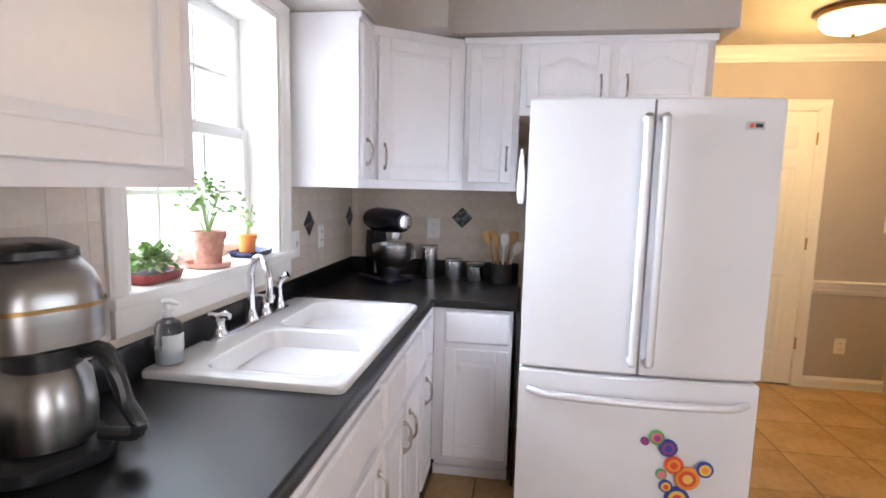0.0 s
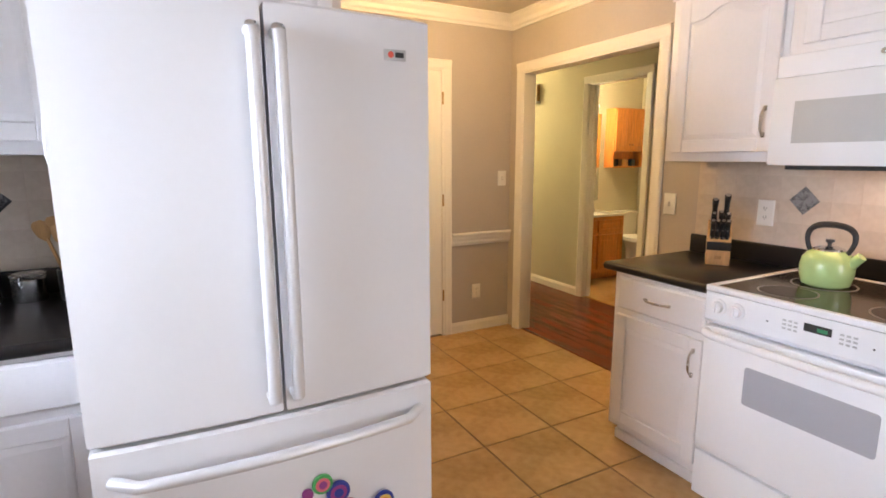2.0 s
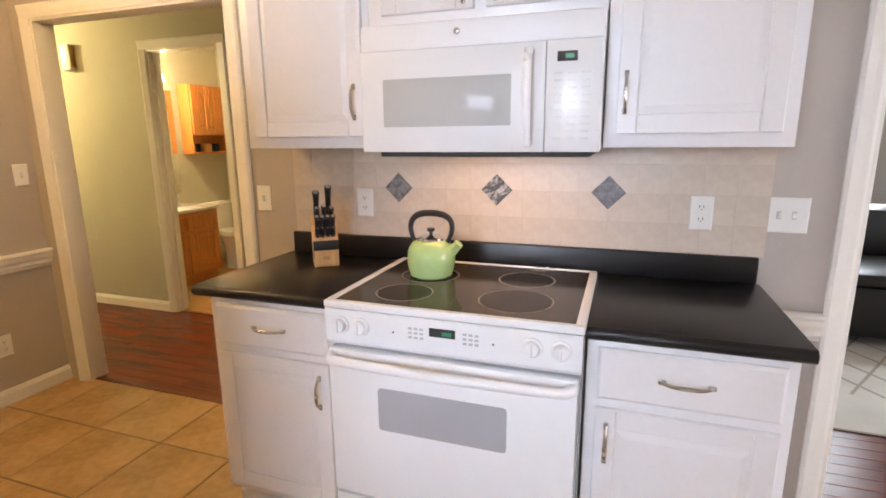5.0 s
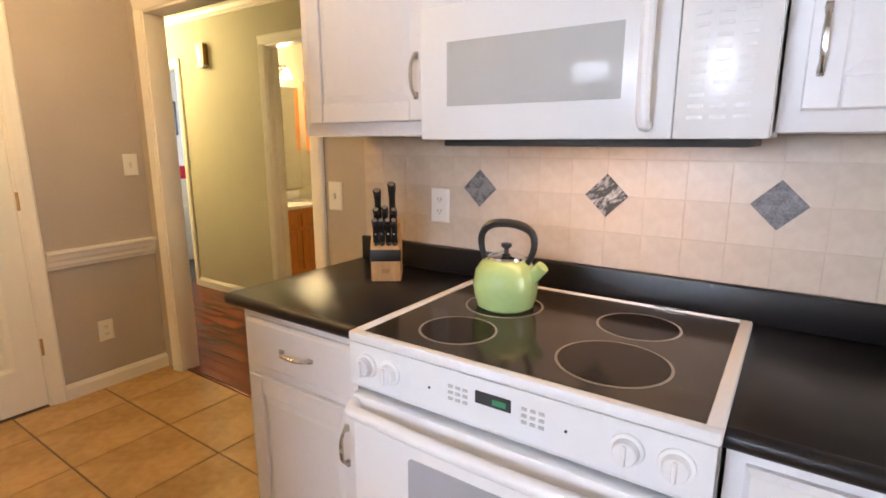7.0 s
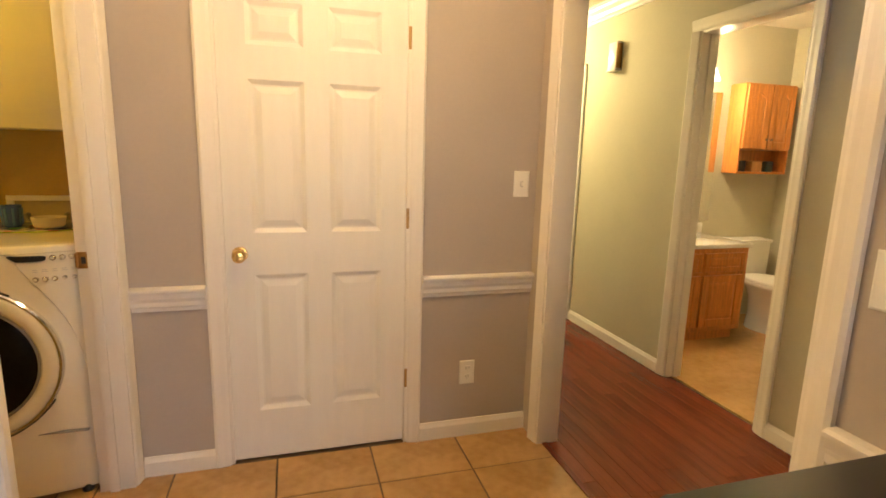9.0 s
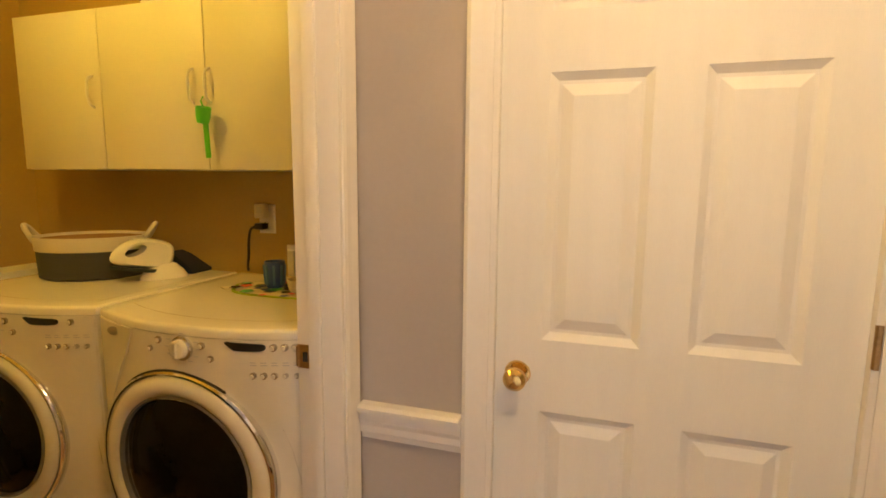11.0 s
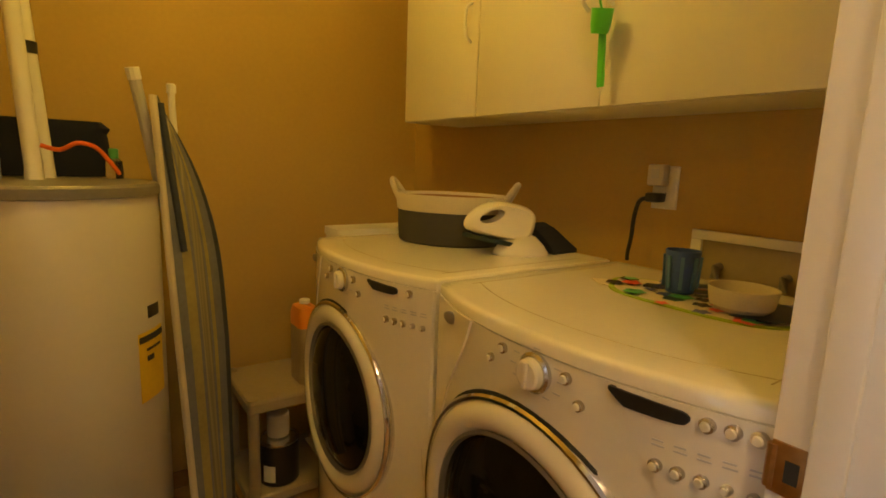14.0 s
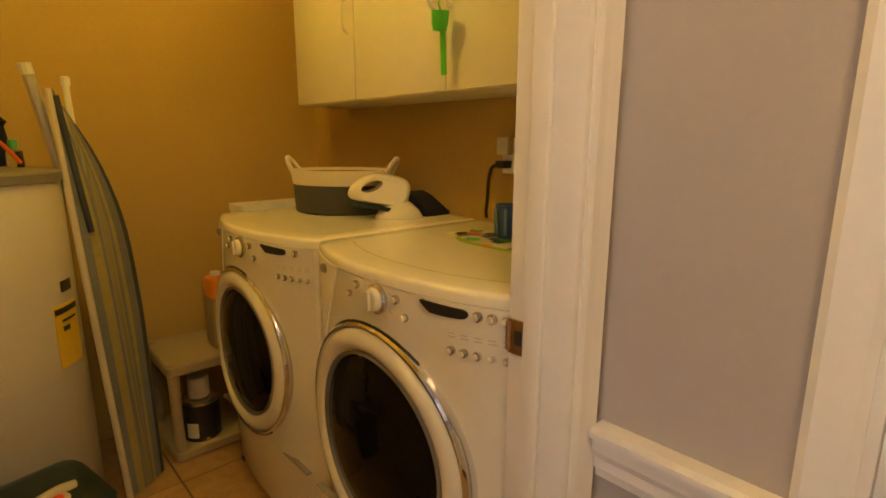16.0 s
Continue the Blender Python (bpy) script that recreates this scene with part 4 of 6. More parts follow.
pts = [(0, 0, 0.008), (0, 0, 0.16)] + [(0.075 - 0.075 * math.cos(radians(a)), 0, 0.16 + 0.085 * math.sin(radians(a))) for a in range(20, 181, 20)] + [(0.150, 0, 0.10)]
part("spout", place(T(pts, 0.0125, 14), pose(0, 0, 0, 0, 0, -38)), M_CHROME, fa)
part("spout_base", L([(0.027, 0.008), (0.027, 0.015), (0.018, 0.035), (0.014, 0.05)], 20), M_CHROME, fa)
for hy in (-0.20, 0.10):
    b = part("handle_base", L([(0.026, 0.008), (0.026, 0.016), (0.018, 0.03), (0.015, 0.052), (0.018, 0.058), (0.012, 0.066)], 18, (0, hy, 0)), M_CHROME, fa)
    bm = bmesh.new()
    for dx, dy in ((1, 0), (0, 1)):
        tube(bm, [(-0.036 * dx, hy - 0.036 * dy, 0.072), (0, hy, 0.074), (0.036 * dx, hy + 0.036 * dy, 0.072)], 0.008, 8, [0.011, 0.007, 0.011])
    part("cross_handle", bm, M_CHROME, b)
sb = part("sprayer_base", L([(0.024, 0.008), (0.022, 0.02), (0.014, 0.04), (0.014, 0.05)], 16, (0, 0.22, 0)), M_CHROME, fa)
part("sprayer", T([(0, 0.22, 0.05), (0, 0.22, 0.10), (0.01, 0.222, 0.125), (0.035, 0.225, 0.14)], 0.013, 10, [0.010, 0.012, 0.016, 0.014]), M_CHROME, sb)

# ---- laundry machines ----


M_GROOVE = material("dusty_seam", (0.42, 0.37, 0.26), 0.8, spread=0.3, scale=12)


def machine(cx, label, extra):
    t = thing("washing_machine" if extra else "clothes_dryer", label, "laundry machine", pose(cx, 4.757, 0), "front-loading pair")
    H = 0.362

    def fy(u, b=0.080):
        return -b * (1 - abs(u / H) ** 2.2)
    us = [-H + 2 * H * i / 14 for i in range(15)]

    def ring(z, s, b=0.080, back=0.64):
        return [(u * (1 - s / H), fy(u, b) + s, z) for u in us] + [(H - s, back - s, z), (-H + s, back - s, z)]
    bm = loops(bmesh.new(), [ring(0.02, 0.006, 0.05), ring(0.05, 0.0, 0.055), ring(0.30, 0.0, 0.075), ring(0.60, 0.0), ring(0.983, 0.0)])
    part("body", bm, M_LAPPL, t)
    part("kick_seam", B(-H + 0.02, H - 0.02, -0.058, -0.04, 0.285, 0.289), M_GREYGAP, t)
    bm = loops(bmesh.new(), [ring(0.984, 0.0015), ring(0.986, -0.0005, 0.0805), ring(1.002, 0.0, 0.0805), ring(1.0075, 0.0025), ring(1.0105, 0.007), ring(1.0118, 0.014), ring(1.0120, 0.06)])
    part("top_panel", bm, M_LAPPL, t)
    part("panel_groove", T([(u * 0.86, fy(u, 0.075) + 0.075, 1.0114) for u in us], 0.0016, 6), M_GROOVE, t)
    for s in (-1, 1):
        part("panel_groove", T([(s * 0.312, 0.05, 1.0114), (s * 0.312, 0.56, 1.0114)], 0.0016, 6), M_GROOVE, t)
    dz, dy = 0.582, -0.077

    def follow(bm, k=0.40):
        for v in bm.verts:
            v.co.y += k * (fy(v.co.x) - fy(0))
            v.co.x = v.co.x * (0.985 if extra else 0.955) - (0.010 if extra else 0.028)
            v.co.z = dz + (v.co.z - dz) * (0.985 if extra else 0.955)
        return bm
    d = part("door_ring", follow(L([(0.292, 0.06), (0.289, -0.004), (0.282, -0.013), (0.270, -0.019), (0.255, -0.020), (0.241, -0.015), (0.232, -0.004)], 56, (0, dy, dz), "Y", close_b=False)), M_LAPPL, t)
    part("chrome_ring", follow(L([(0.297, 0.03), (0.3025, 0.006), (0.301, -0.006), (0.296, -0.011), (0.290, -0.010), (0.288, 0.02)], 56, (0, dy, dz), "Y", False, False)), M_CHROME, d, "thin chrome ring")
    part("gap_ring", follow(L([(0.304, 0.06), (0.307, 0.006), (0.307, -0.005), (0.298, -0.005)], 56, (0, dy, dz), "Y", False, False), 1.0), M_DARK, d, "dark gap round the door")
    part("inner_ring", follow(L([(0.2315, -0.004), (0.233, -0.010), (0.226, -0.013), (0.222, 0.0)], 48, (0, dy, dz), "Y", False, False)), M_GREYLID, d)
    part("door_glass", follow(L([(0.223, 0.0), (0.210, -0.008), (0.16, -0.022), (0.09, -0.030), (0.02, -0.033), (0.0, -0.033)], 40, (0, dy, dz), "Y")), M_GLASSBLK, d, "dark domed door glass")
    # raised curved control fascia

    def fascia(u0, u1, z0, z1, off, n=8):
        off += 0.0042 if u0 > 0.15 else 0.0
        bm = bmesh.new()
        xs = [u0 + (u1 - u0) * i / n for i in range(n + 1)]
        loops(bm, [[(u, fy(u) - off, z0), (u, fy(u) - off, z1), (u, fy(u) + 0.004, z1), (u, fy(u) + 0.004, z0)] for u in xs])
        return bm

    def button(u, z, r, mat=M_NICKEL):
        lift = 0.0042 if u > 0.2 else 0.0
        b = part("button", L([(r, 0.002), (r, -0.006), (r * 0.8, -0.008)], 16, (u, fy(u) - lift, z), "Y"), mat, t)
        part("button_cap", L([(r * 0.72, -0.0075), (r * 0.6, -0.011), (0.001, -0.0115)], 14, (u, fy(u) - lift, z), "Y"), M_LAPPL, b)
    k = part("dial_skirt", L([(0.034, 0.003), (0.034, -0.006), (0.030, -0.010)], 28, (0.022, fy(0.022), 0.950), "Y"), M_STEEL, t)
    part("dial", L([(0.027, -0.009), (0.025, -0.020), (0.021, -0.023)], 24, (0.022, fy(0.022), 0.950), "Y"), M_LAPPL, k)
    part("dial_grip", B(0.017, 0.027, fy(0.02) - 0.029, fy(0.02) - 0.021, 0.928, 0.972, bevel=0.003), M_LAPPL, k)
    for u, z, r in ((-0.057, 0.966, 0.010), (-0.090, 0.938, 0.008), (0.084, 0.962, 0.010), (0.110, 0.928, 0.009)):
        button(u, z, r)
    bm = bmesh.new()
    cut = [(0.156, 0.974, 0.979), (0.168, 0.964, 0.979), (0.180, 0.956, 0.978), (0.205, 0.955, 0.977), (0.230, 0.955, 0.976), (0.250, 0.956, 0.975), (0.257, 0.958, 0.973), (0.261, 0.963, 0.969)]
    loops(bm, [[(u, fy(u) - 0.0072, z0), (u, fy(u) - 0.0072, z1), (u, fy(u) + 0.004, z1), (u, fy(u) + 0.004, z0)] for u, z0, z1 in cut])
    part("display", bm, M_BPLAST, t, "black display window")
    for u in ((0.281, 0.308, 0.334) if extra else (0.298,)):
        button(u, 0.966, 0.010)
    for i in range(5):
        u = 0.228 + i * 0.027
        button(u, 0.889, 0.009 if i < 3 else 0.007)
        part("print_bar", fascia(u - 0.008, u + 0.008, 0.916, 0.918, 0.0008, 2), M_GREY, t)
        part("print_bar", fascia(u - 0.008, u + 0.006, 0.923, 0.925, 0.0008, 2), M_GREY, t)
    for a in range(-60, 241, 30):
        u, z = 0.022 + 0.052 * math.cos(radians(a)), 0.950 + 0.040 * math.sin(radians(a))
        part("print_mark", fascia(u - 0.007, u + 0.007, z - 0.001, z + 0.001, 0.0008, 2), M_GREY, t)
    for s in (1, -1):
        rows_ = [(0.984, 0.160), (0.94, 0.178), (0.90, 0.200), (0.85, 0.232), (0.80, 0.262), (0.74, 0.292), (0.68, 0.314), (0.60, 0.332), (0.50, 0.346), (0.40, 0.354)]
        bm = bmesh.new()
        rg_ = []
        for z, u0 in rows_:
            xs = [u0 + 0.004, u0 + (0.356 - u0) * 0.33, u0 + (0.356 - u0) * 0.66, 0.357]
            rg_.append([(s * u0, fy(u0) + 0.001, z)] + [(s * u, fy(u) - 0.004, z) for u in xs] + [(s * 0.3595, fy(0.3595), z), (s * 0.357, fy(0.357) + 0.006, z), (s * u0, fy(u0) + 0.006, z)])
        loops(bm, rg_)
        part("side_fascia", bm, M_LAPPL, t)
    bm = lathe(bmesh.new(), [(0.017, 0.002), (0.017, -0.004), (0.012, -0.006)], 20, (0, 0, 0), "Y")
    bm.transform(pose(-0.255, fy(-0.255) - 0.0042, 0.962) @ Matrix.Diagonal((1.3, 1, 0.75, 1)))
    part("badge", bm, M_GREYLID, t, "small oval grey badge")
    for sx in (-0.3, 0.3):
        for sy in (0.0, 0.58):
            part("foot", L([(0.02, 0.0), (0.022, 0.008), (0.012, 0.03)], 10, (sx, sy, 0)), M_BPLAST, t)
    return t


M_GLASSBLK = material("dark_door_glass", (0.008, 0.007, 0.006), 0.07, spread=0.4, scale=9)
M_GLASSBLK.node_tree.nodes["Principled BSDF"].inputs["Specular IOR Level"].default_value = 0.12
machine(0.742, "ivory-white front-loading washing machine with round glass door", True)
machine(0.0, "ivory-white front-loading clothes dryer with round glass door", False)

# laundry wall cabinets


def melamine_cab(x0, x1, label, handles, group="laundry cabinets"):
    t = thing("laundry_cabinet", label, "cabinet", pose(x0, 5.188, 0), group)
    w = x1 - x0
    part("body", B(0.0, w, 0.0, 0.26, 1.431, 2.036, bevel=0.001), M_MELAMINE, t)
    for a, b, hx in handles:
        d = part("door", B(a, b, -0.019, -0.001, 1.433, 2.034, bevel=0.0015), M_MELAMINE, t)
        pts = [(hx, -0.018, 1.67), (hx, -0.040, 1.685), (hx, -0.046, 1.73), (hx, -0.040, 1.775), (hx, -0.018, 1.79)]
        part("handle", T(pts, 0.0055, 8), M_PLATE, d, "white plastic bow handle")
    return t


melamine_cab(-0.487, -0.042, "white melamine wall cabinet in the laundry", [(0.001, 0.443, 0.405)])
melamine_cab(-0.040, 0.97, "white double-door melamine cabinet above the machines", [(0.001, 0.489, 0.435), (0.493, 1.008, 0.508)])
# green scoop on the handle
sc = thing("measuring_scoop", "bright green plastic scoop hanging from a cabinet handle", "scoop", pose(0.470, 5.143, -0.015))
part("cup", place(L([(0.020, 0.0), (0.024, 0.02), (0.026, 0.055), (0.023, 0.055), (0.018, 0.006)], 16), pose(0, -0.018, 1.61, 8, 12, 0)), M_SCOOP, sc)
part("stem", place(B(-0.010, 0.010, -0.004, 0.004, 0, 0.13, bevel=0.003), pose(0.008, -0.008, 1.488, 0, -3, 0)), M_SCOOP, sc)
part("hook", T([(0, -0.012, 1.66), (-0.004, -0.02, 1.685), (0.0, -0.012, 1.70)], 0.003, 6), M_SCOOP, sc)


def blob(cx, cy, r, z0, z1, n=24, wob=0.0, ky=1.0):
    return loops(bmesh.new(), [[(cx + (r + wob * math.sin(5 * 2 * math.pi * i / n)) * math.cos(2 * math.pi * i / n), cy + ky * (r + wob * math.sin(5 * 2 * math.pi * i / n)) * math.sin(2 * math.pi * i / n), z) for i in range(n)] for z in (z0, z1)])


# what stands on top of the double cabinet
M_MAROON = material("maroon_glazed_card", (0.10, 0.016, 0.008), 0.16, spread=0.25, scale=8)
CABTOP = 2.0365
bx = thing("carton", "dark blue carton with pale print on the laundry cabinet", "box", pose(0.055, 5.285, CABTOP, 0, 0, 4))
part("carton_body", B(0, 0.25, 0, 0.10, 0, 0.215, bevel=0.003), M_NAVY, bx)
for x0, x1, z in ((0.03, 0.11, 0.145), (0.03, 0.13, 0.118), (0.05, 0.14, 0.085), (0.16, 0.22, 0.15)):
    part("print_bar", B(x0, x1, -0.0014, -0.0002, z, z + 0.014), M_LABEL, bx)
pk = thing("packet", "crumpled white packet with a red print on the laundry cabinet", "packet", pose(0.155, 5.185, CABTOP))
part("pouch", loops(bmesh.new(), [rrect(0.065 + 0.006 * k, 0.03, 0.075 * k, 0.032 * k, 0.02, z, 4) for k, z in ((0.92, 0), (1, 0.006), (0.9, 0.024), (0.62, 0.040), (0.2, 0.044))]), M_PLATE, pk)
part("print_panel", place(blob(0, 0, 0.014, 0.0, 0.003, 12), pose(0.045, 0.018, 0.040, 22, 0, 0)), M_REDP, pk, "red printed spot")
tb = thing("tablet_bottle", "white plastic bottle with ribbed cap on the laundry cabinet", "bottle", pose(0.333, 5.190, CABTOP))
part("flask", L([(0.028, 0.0), (0.030, 0.004), (0.030, 0.050), (0.024, 0.060), (0.0185, 0.063)], 22), M_PLATE, tb)
part("cap", L([(0.021, 0.0635), (0.022, 0.065), (0.0215, 0.089), (0.019, 0.091), (0.0, 0.0915)], 22), M_PLATE, tb)
part("label", L([(0.0302, 0.012), (0.0308, 0.0125), (0.0308, 0.046), (0.0302, 0.0465)], 22), M_LABEL, tb)
tn = thing("carton", "tan cardboard carton on the laundry cabinet", "box", pose(0.330, 5.262, CABTOP))
part("carton_body", B(0, 0.078, 0, 0.09, 0, 0.20, bevel=0.002), M_RESIN, tn)
mb = thing("canister", "glossy maroon canister on the laundry cabinet", "canister", pose(0.482, 5.275, CABTOP))
part("canister_body", L([(0.064, 0.0), (0.068, 0.006), (0.068, 0.205), (0.064, 0.212)], 36), M_MAROON, mb)
part("lid", L([(0.069, 0.2125), (0.071, 0.216), (0.071, 0.238), (0.064, 0.244), (0.0, 0.246)], 36), M_MAROON, mb)

# laundry outlet, cord and washer box
TOPZ = 1.0125


def outlet(name, m, label, kind="outlet", wide=False, grey=False):
    t = thing(name, label, kind, m, "wall plates")
    w = 0.066 if wide else 0.038
    pl = part("plate", prism(bmesh.new(), [(-w, -0.06), (w, -0.06), (w, 0.06), (-w, 0.06)], -0.007, -0.0005, 0.005), M_PLATE, t, smooth=False)
    if kind == "outlet":
        for z in (-0.021, 0.021):
            s = part("socket", prism(bmesh.new(), [(p[0], p[1]) for p in rrect(0, z, 0.016, 0.014, 0.008, 0, 4)], -0.0085, -0.0065), M_PLATE, t)
            for x in (-0.0065, 0.0065):
                part("slot", B(x - 0.0012, x + 0.0012, -0.0092, -0.0084, z - 0.002, z + 0.007), M_DARK, s)
            part("slot", L([(0.0022, -0.0084), (0.0022, -0.0092), (0.001, -0.0092)], 8, (0, 0, z - 0.0075), "Y"), M_DARK, s)
    else:
        for x in ((-0.023, 0.023) if wide else (0.0,)):
            part("toggle", place(B(-0.005, 0.005, -0.012, 0.0, -0.010, 0.010, bevel=0.002), pose(x, -0.0068, 0.004, 18, 0, 0)), M_PLATE, t)
            part("toggle_slot", B(x - 0.007, x + 0.007, -0.0078, -0.0066, -0.014, 0.014), M_GREY, t)
    return t


lo = outlet("wall_outlet", pose(0.485, 5.4495, 1.234), "white wall outlet with a plug-in adapter in the laundry")
ad = thing("plug_adapter", "white plug-in adapter in the laundry outlet", "adapter", pose(0.474, 5.439, 1.262))
part("shell", B(-0.026, 0.026, -0.032, 0.0, -0.024, 0.036, bevel=0.006), M_TANK, ad)
part("print_panel", B(-0.012, 0.012, -0.0332, -0.032, -0.002, 0.024), M_GREY, ad)
cd = thing("power_cord", "black power cord plugged into the laundry outlet", "cord", pose(0.476, 5.438, 1.205))
part("plug", B(-0.02, 0.02, -0.045, 0.0, -0.012, 0.014, bevel=0.006), M_BPLAST, cd)
part("cable", T([(-0.015, -0.03, 0.0), (-0.034, -0.045, -0.012), (-0.043, -0.05, -0.06), (-0.046, -0.05, -0.12), (-0.056, -0.045, -0.16), (-0.066, -0.03, -0.186)], 0.006, 8), M_BPLAST, cd)
wb = thing("washer_box", "white recessed washer supply box in the wall", "supply box", pose(0.58, 5.4495, 0.99))
for a in ((0, 0.32, 0.115, 0.14), (0, 0.03, 0.0, 0.1145), (0.29, 0.32, 0.0, 0.1145)):
    part("frame_bar", B(a[0], a[1], -0.012, 0.0, a[2], a[3], bevel=0.003), M_PLATE, wb)
part("recess", B(0.031, 0.289, -0.002, 0.0, 0.0, 0.114), M_RESIN, wb)
for x in (0.08, 0.24):
    part("valve", T([(x, -0.002, 0.05), (x, -0.02, 0.05), (x, -0.024, 0.02)], 0.011, 8), M_GREYLID, wb)

# things on the machines
bk = thing("laundry_basket", "grey felt basket with cream rim and rope handles", "basket", pose(-0.112, 5.14, TOPZ, 0, 0, 33))


def oval(bm, prof, kx, ky, n=32):
    return loops(bm, [[(r * kx * math.cos(2 * math.pi * i / n), r * ky * math.sin(2 * math.pi * i / n), z) for i in range(n)] for r, z in prof], True, False)


part("base", oval(bmesh.new(), [(0.93, 0.0), (0.98, 0.006), (1.0, 0.06), (1.01, 0.118), (0.985, 0.118), (0.95, 0.01)], 0.190, 0.148), M_FELT, bk)
part("rim_band", oval(bmesh.new(), [(1.012, 0.108), (1.024, 0.112), (1.05, 0.158), (1.04, 0.163), (1.02, 0.158), (0.99, 0.108)], 0.190, 0.148), M_LINEN, bk, "cream cloth rim")
for s in (-1, 1):
    pts = [(s * (0.190 + 0.038 * math.sin(radians(a))), 0.0 - 0.055 * math.cos(radians(a)) * 0.5, 0.142 + 0.062 * math.sin(radians(a))) for a in range(0, 181, 22)]
    part("rope_handle", T(pts, 0.010, 8), M_LINEN, bk)
part("lining", oval(bmesh.new(), [(0.90, 0.012), (0.95, 0.02), (0.975, 0.152), (0.985, 0.152)], 0.190, 0.148), M_LINING, bk, "tan cloth lining")
ir = thing("clothes_iron", "white steam iron with dark green soleplate", "iron", pose(0.140, 5.125, TOPZ + 0.034, 0, -10, 244) @ Matrix.Diagonal((0.88, 0.95, 0.92, 1)))


def iron_ring(z, k, x0=-0.13, x1=0.12):
    out = []
    for i in range(20):
        a = 2 * math.pi * i / 20
        x = math.cos(a)
        wdt = 0.055 * k * (1 - 0.55 * max(0, x) ** 1.5)
        out.append(((x0 + x1) / 2 + x * (x1 - x0) / 2, math.sin(a) * wdt, z))
    return out


part("soleplate", loops(bmesh.new(), [iron_ring(0.0, 1.0), iron_ring(0.012, 1.0), iron_ring(0.014, 0.96)]), M_TEAL, ir, "dark green soleplate edge")


def iron_outer(s, n=28):
    out = []
    for i in range(n):
        a = 2 * math.pi * i / n
        k = math.sqrt(1 - 0.36 * s * s)
        ca, sa = math.cos(a), math.sin(a)
        ca, sa = (ca, sa) if ca > 0 else (-abs(ca) ** 0.55, math.copysign(abs(sa) ** 0.6, sa))
        x, z = 0.125 * ca * k, 0.076 + 0.062 * sa * k
        z = z - 0.030 * max(0.0, x / 0.125) ** 2
        wdt = 0.046 * (1 - 0.55 * max(0.0, x / 0.125) ** 1.5)
        out.append((x, s * wdt, max(z, 0.0146)))
    return out


def iron_hole(s, n=28):
    return [(0.040 + 0.040 * math.cos(2 * math.pi * i / n), s * 0.040, 0.084 + 0.021 * math.sin(2 * math.pi * i / n) - 0.016 * math.cos(2 * math.pi * i / n)) for i in range(n)]


part("iron_body", loops(bmesh.new(), [iron_outer(s) for s in (-1, -0.85, -0.5, 0, 0.5, 0.85, 1)] + [iron_hole(0.9), iron_hole(-0.9), iron_outer(-1)], False, False), M_LAPPL, ir)
part("steam_button", B(0.02, 0.05, -0.010, 0.010, 0.124, 0.132, bevel=0.003), M_GREY, ir)
part("dial", L([(0.016, -0.050), (0.016, -0.042), (0.012, -0.040)], 14, (-0.075, 0, 0.075), "Y"), M_GREY, ir)
sp = thing("iron_stand", "clear white plastic rest beside the iron", "stand", pose(0.190, 5.185, TOPZ, 0, 0, 60))
part("rest", loops(bmesh.new(), [[(0.075 * math.cos(2 * math.pi * i / 24) * k, 0.045 * math.sin(2 * math.pi * i / 24) * k, z) for i in range(24)] for k, z in ((1.15, 0), (1.15, 0.008), (0.95, 0.03), (0.6, 0.055), (0.25, 0.066))]), M_LAPPL, sp)
# the shadow behind the iron, built as a solid dark wedge
fn = thing("shadow_wedge", "dark wedge in place of the shadow behind the iron", "cloth", pose(0.185, 5.33, TOPZ) @ Matrix.Diagonal((0.80, 1.0, 0.85, 1)))
bm = bmesh.new()
loops(bm, [[(-0.15, y, 0), (0.065, y, 0), (0.06, y + 0.004, 0.012), (0.01, y + k, 0.045), (-0.05, y + k, 0.080), (-0.11, y + k, 0.097), (-0.15, y + k, 0.09)] for y, k in ((-0.05, 0.012), (-0.02, 0.0), (0.03, 0.0), (0.06, -0.012))])
part("cloth_fold", bm, M_NAVYCLOTH_SHADOW, fn)
pm = thing("placemat", "floral placemat with green border on the washing machine", "placemat", pose(0.775, 5.150, TOPZ))
part("border", blob(0, 0, 0.222, 0.0, 0.003, 40, 0.010, 0.56), material("lime_cloth", (0.30, 0.42, 0.05), 0.9, spread=0.2), pm)
part("corner_tail", loops(bmesh.new(), [[(-0.25, -0.045, z), (-0.20, -0.075, z), (-0.15, -0.06, z), (-0.16, 0.03, z), (-0.21, 0.0, z)] for z in (0.0, 0.0028)]), M_LINEN, pm)
part("teal_panel", loops(bmesh.new(), [[(0.10, -0.095, z), (0.17, -0.07, z), (0.205, -0.01, z), (0.17, 0.065, z), (0.11, 0.09, z), (0.13, 0.0, z)] for z in (0.0094, 0.0102)]), M_TEAL, pm, "dark teal end of the placemat")
part("ground", blob(0, 0, 0.208, 0.0032, 0.0042, 40, 0.010, 0.535), M_LINEN, pm)
random.seed(4)
for i in range(46):
    a, r = random.uniform(0, 6.28), 0.20 * math.sqrt(random.random())
    part("flower", blob(r * math.cos(a), r * math.sin(a) * 0.6, random.uniform(0.012, 0.026), 0.0044 + 0.0001 * i, 0.0048 + 0.0001 * i, 15, 0.004), random.choice([M_BLUEP, M_TEAL, M_REDP, M_GREENP, M_BLUEP, M_NAVY]), pm)
M_STRIPE = material("pale_blue_stripe", (0.11, 0.24, 0.46), 0.4)
cu = thing("cup", "blue striped plastic cup on the placemat", "cup", pose(0.725, 5.150, TOPZ + 0.009))
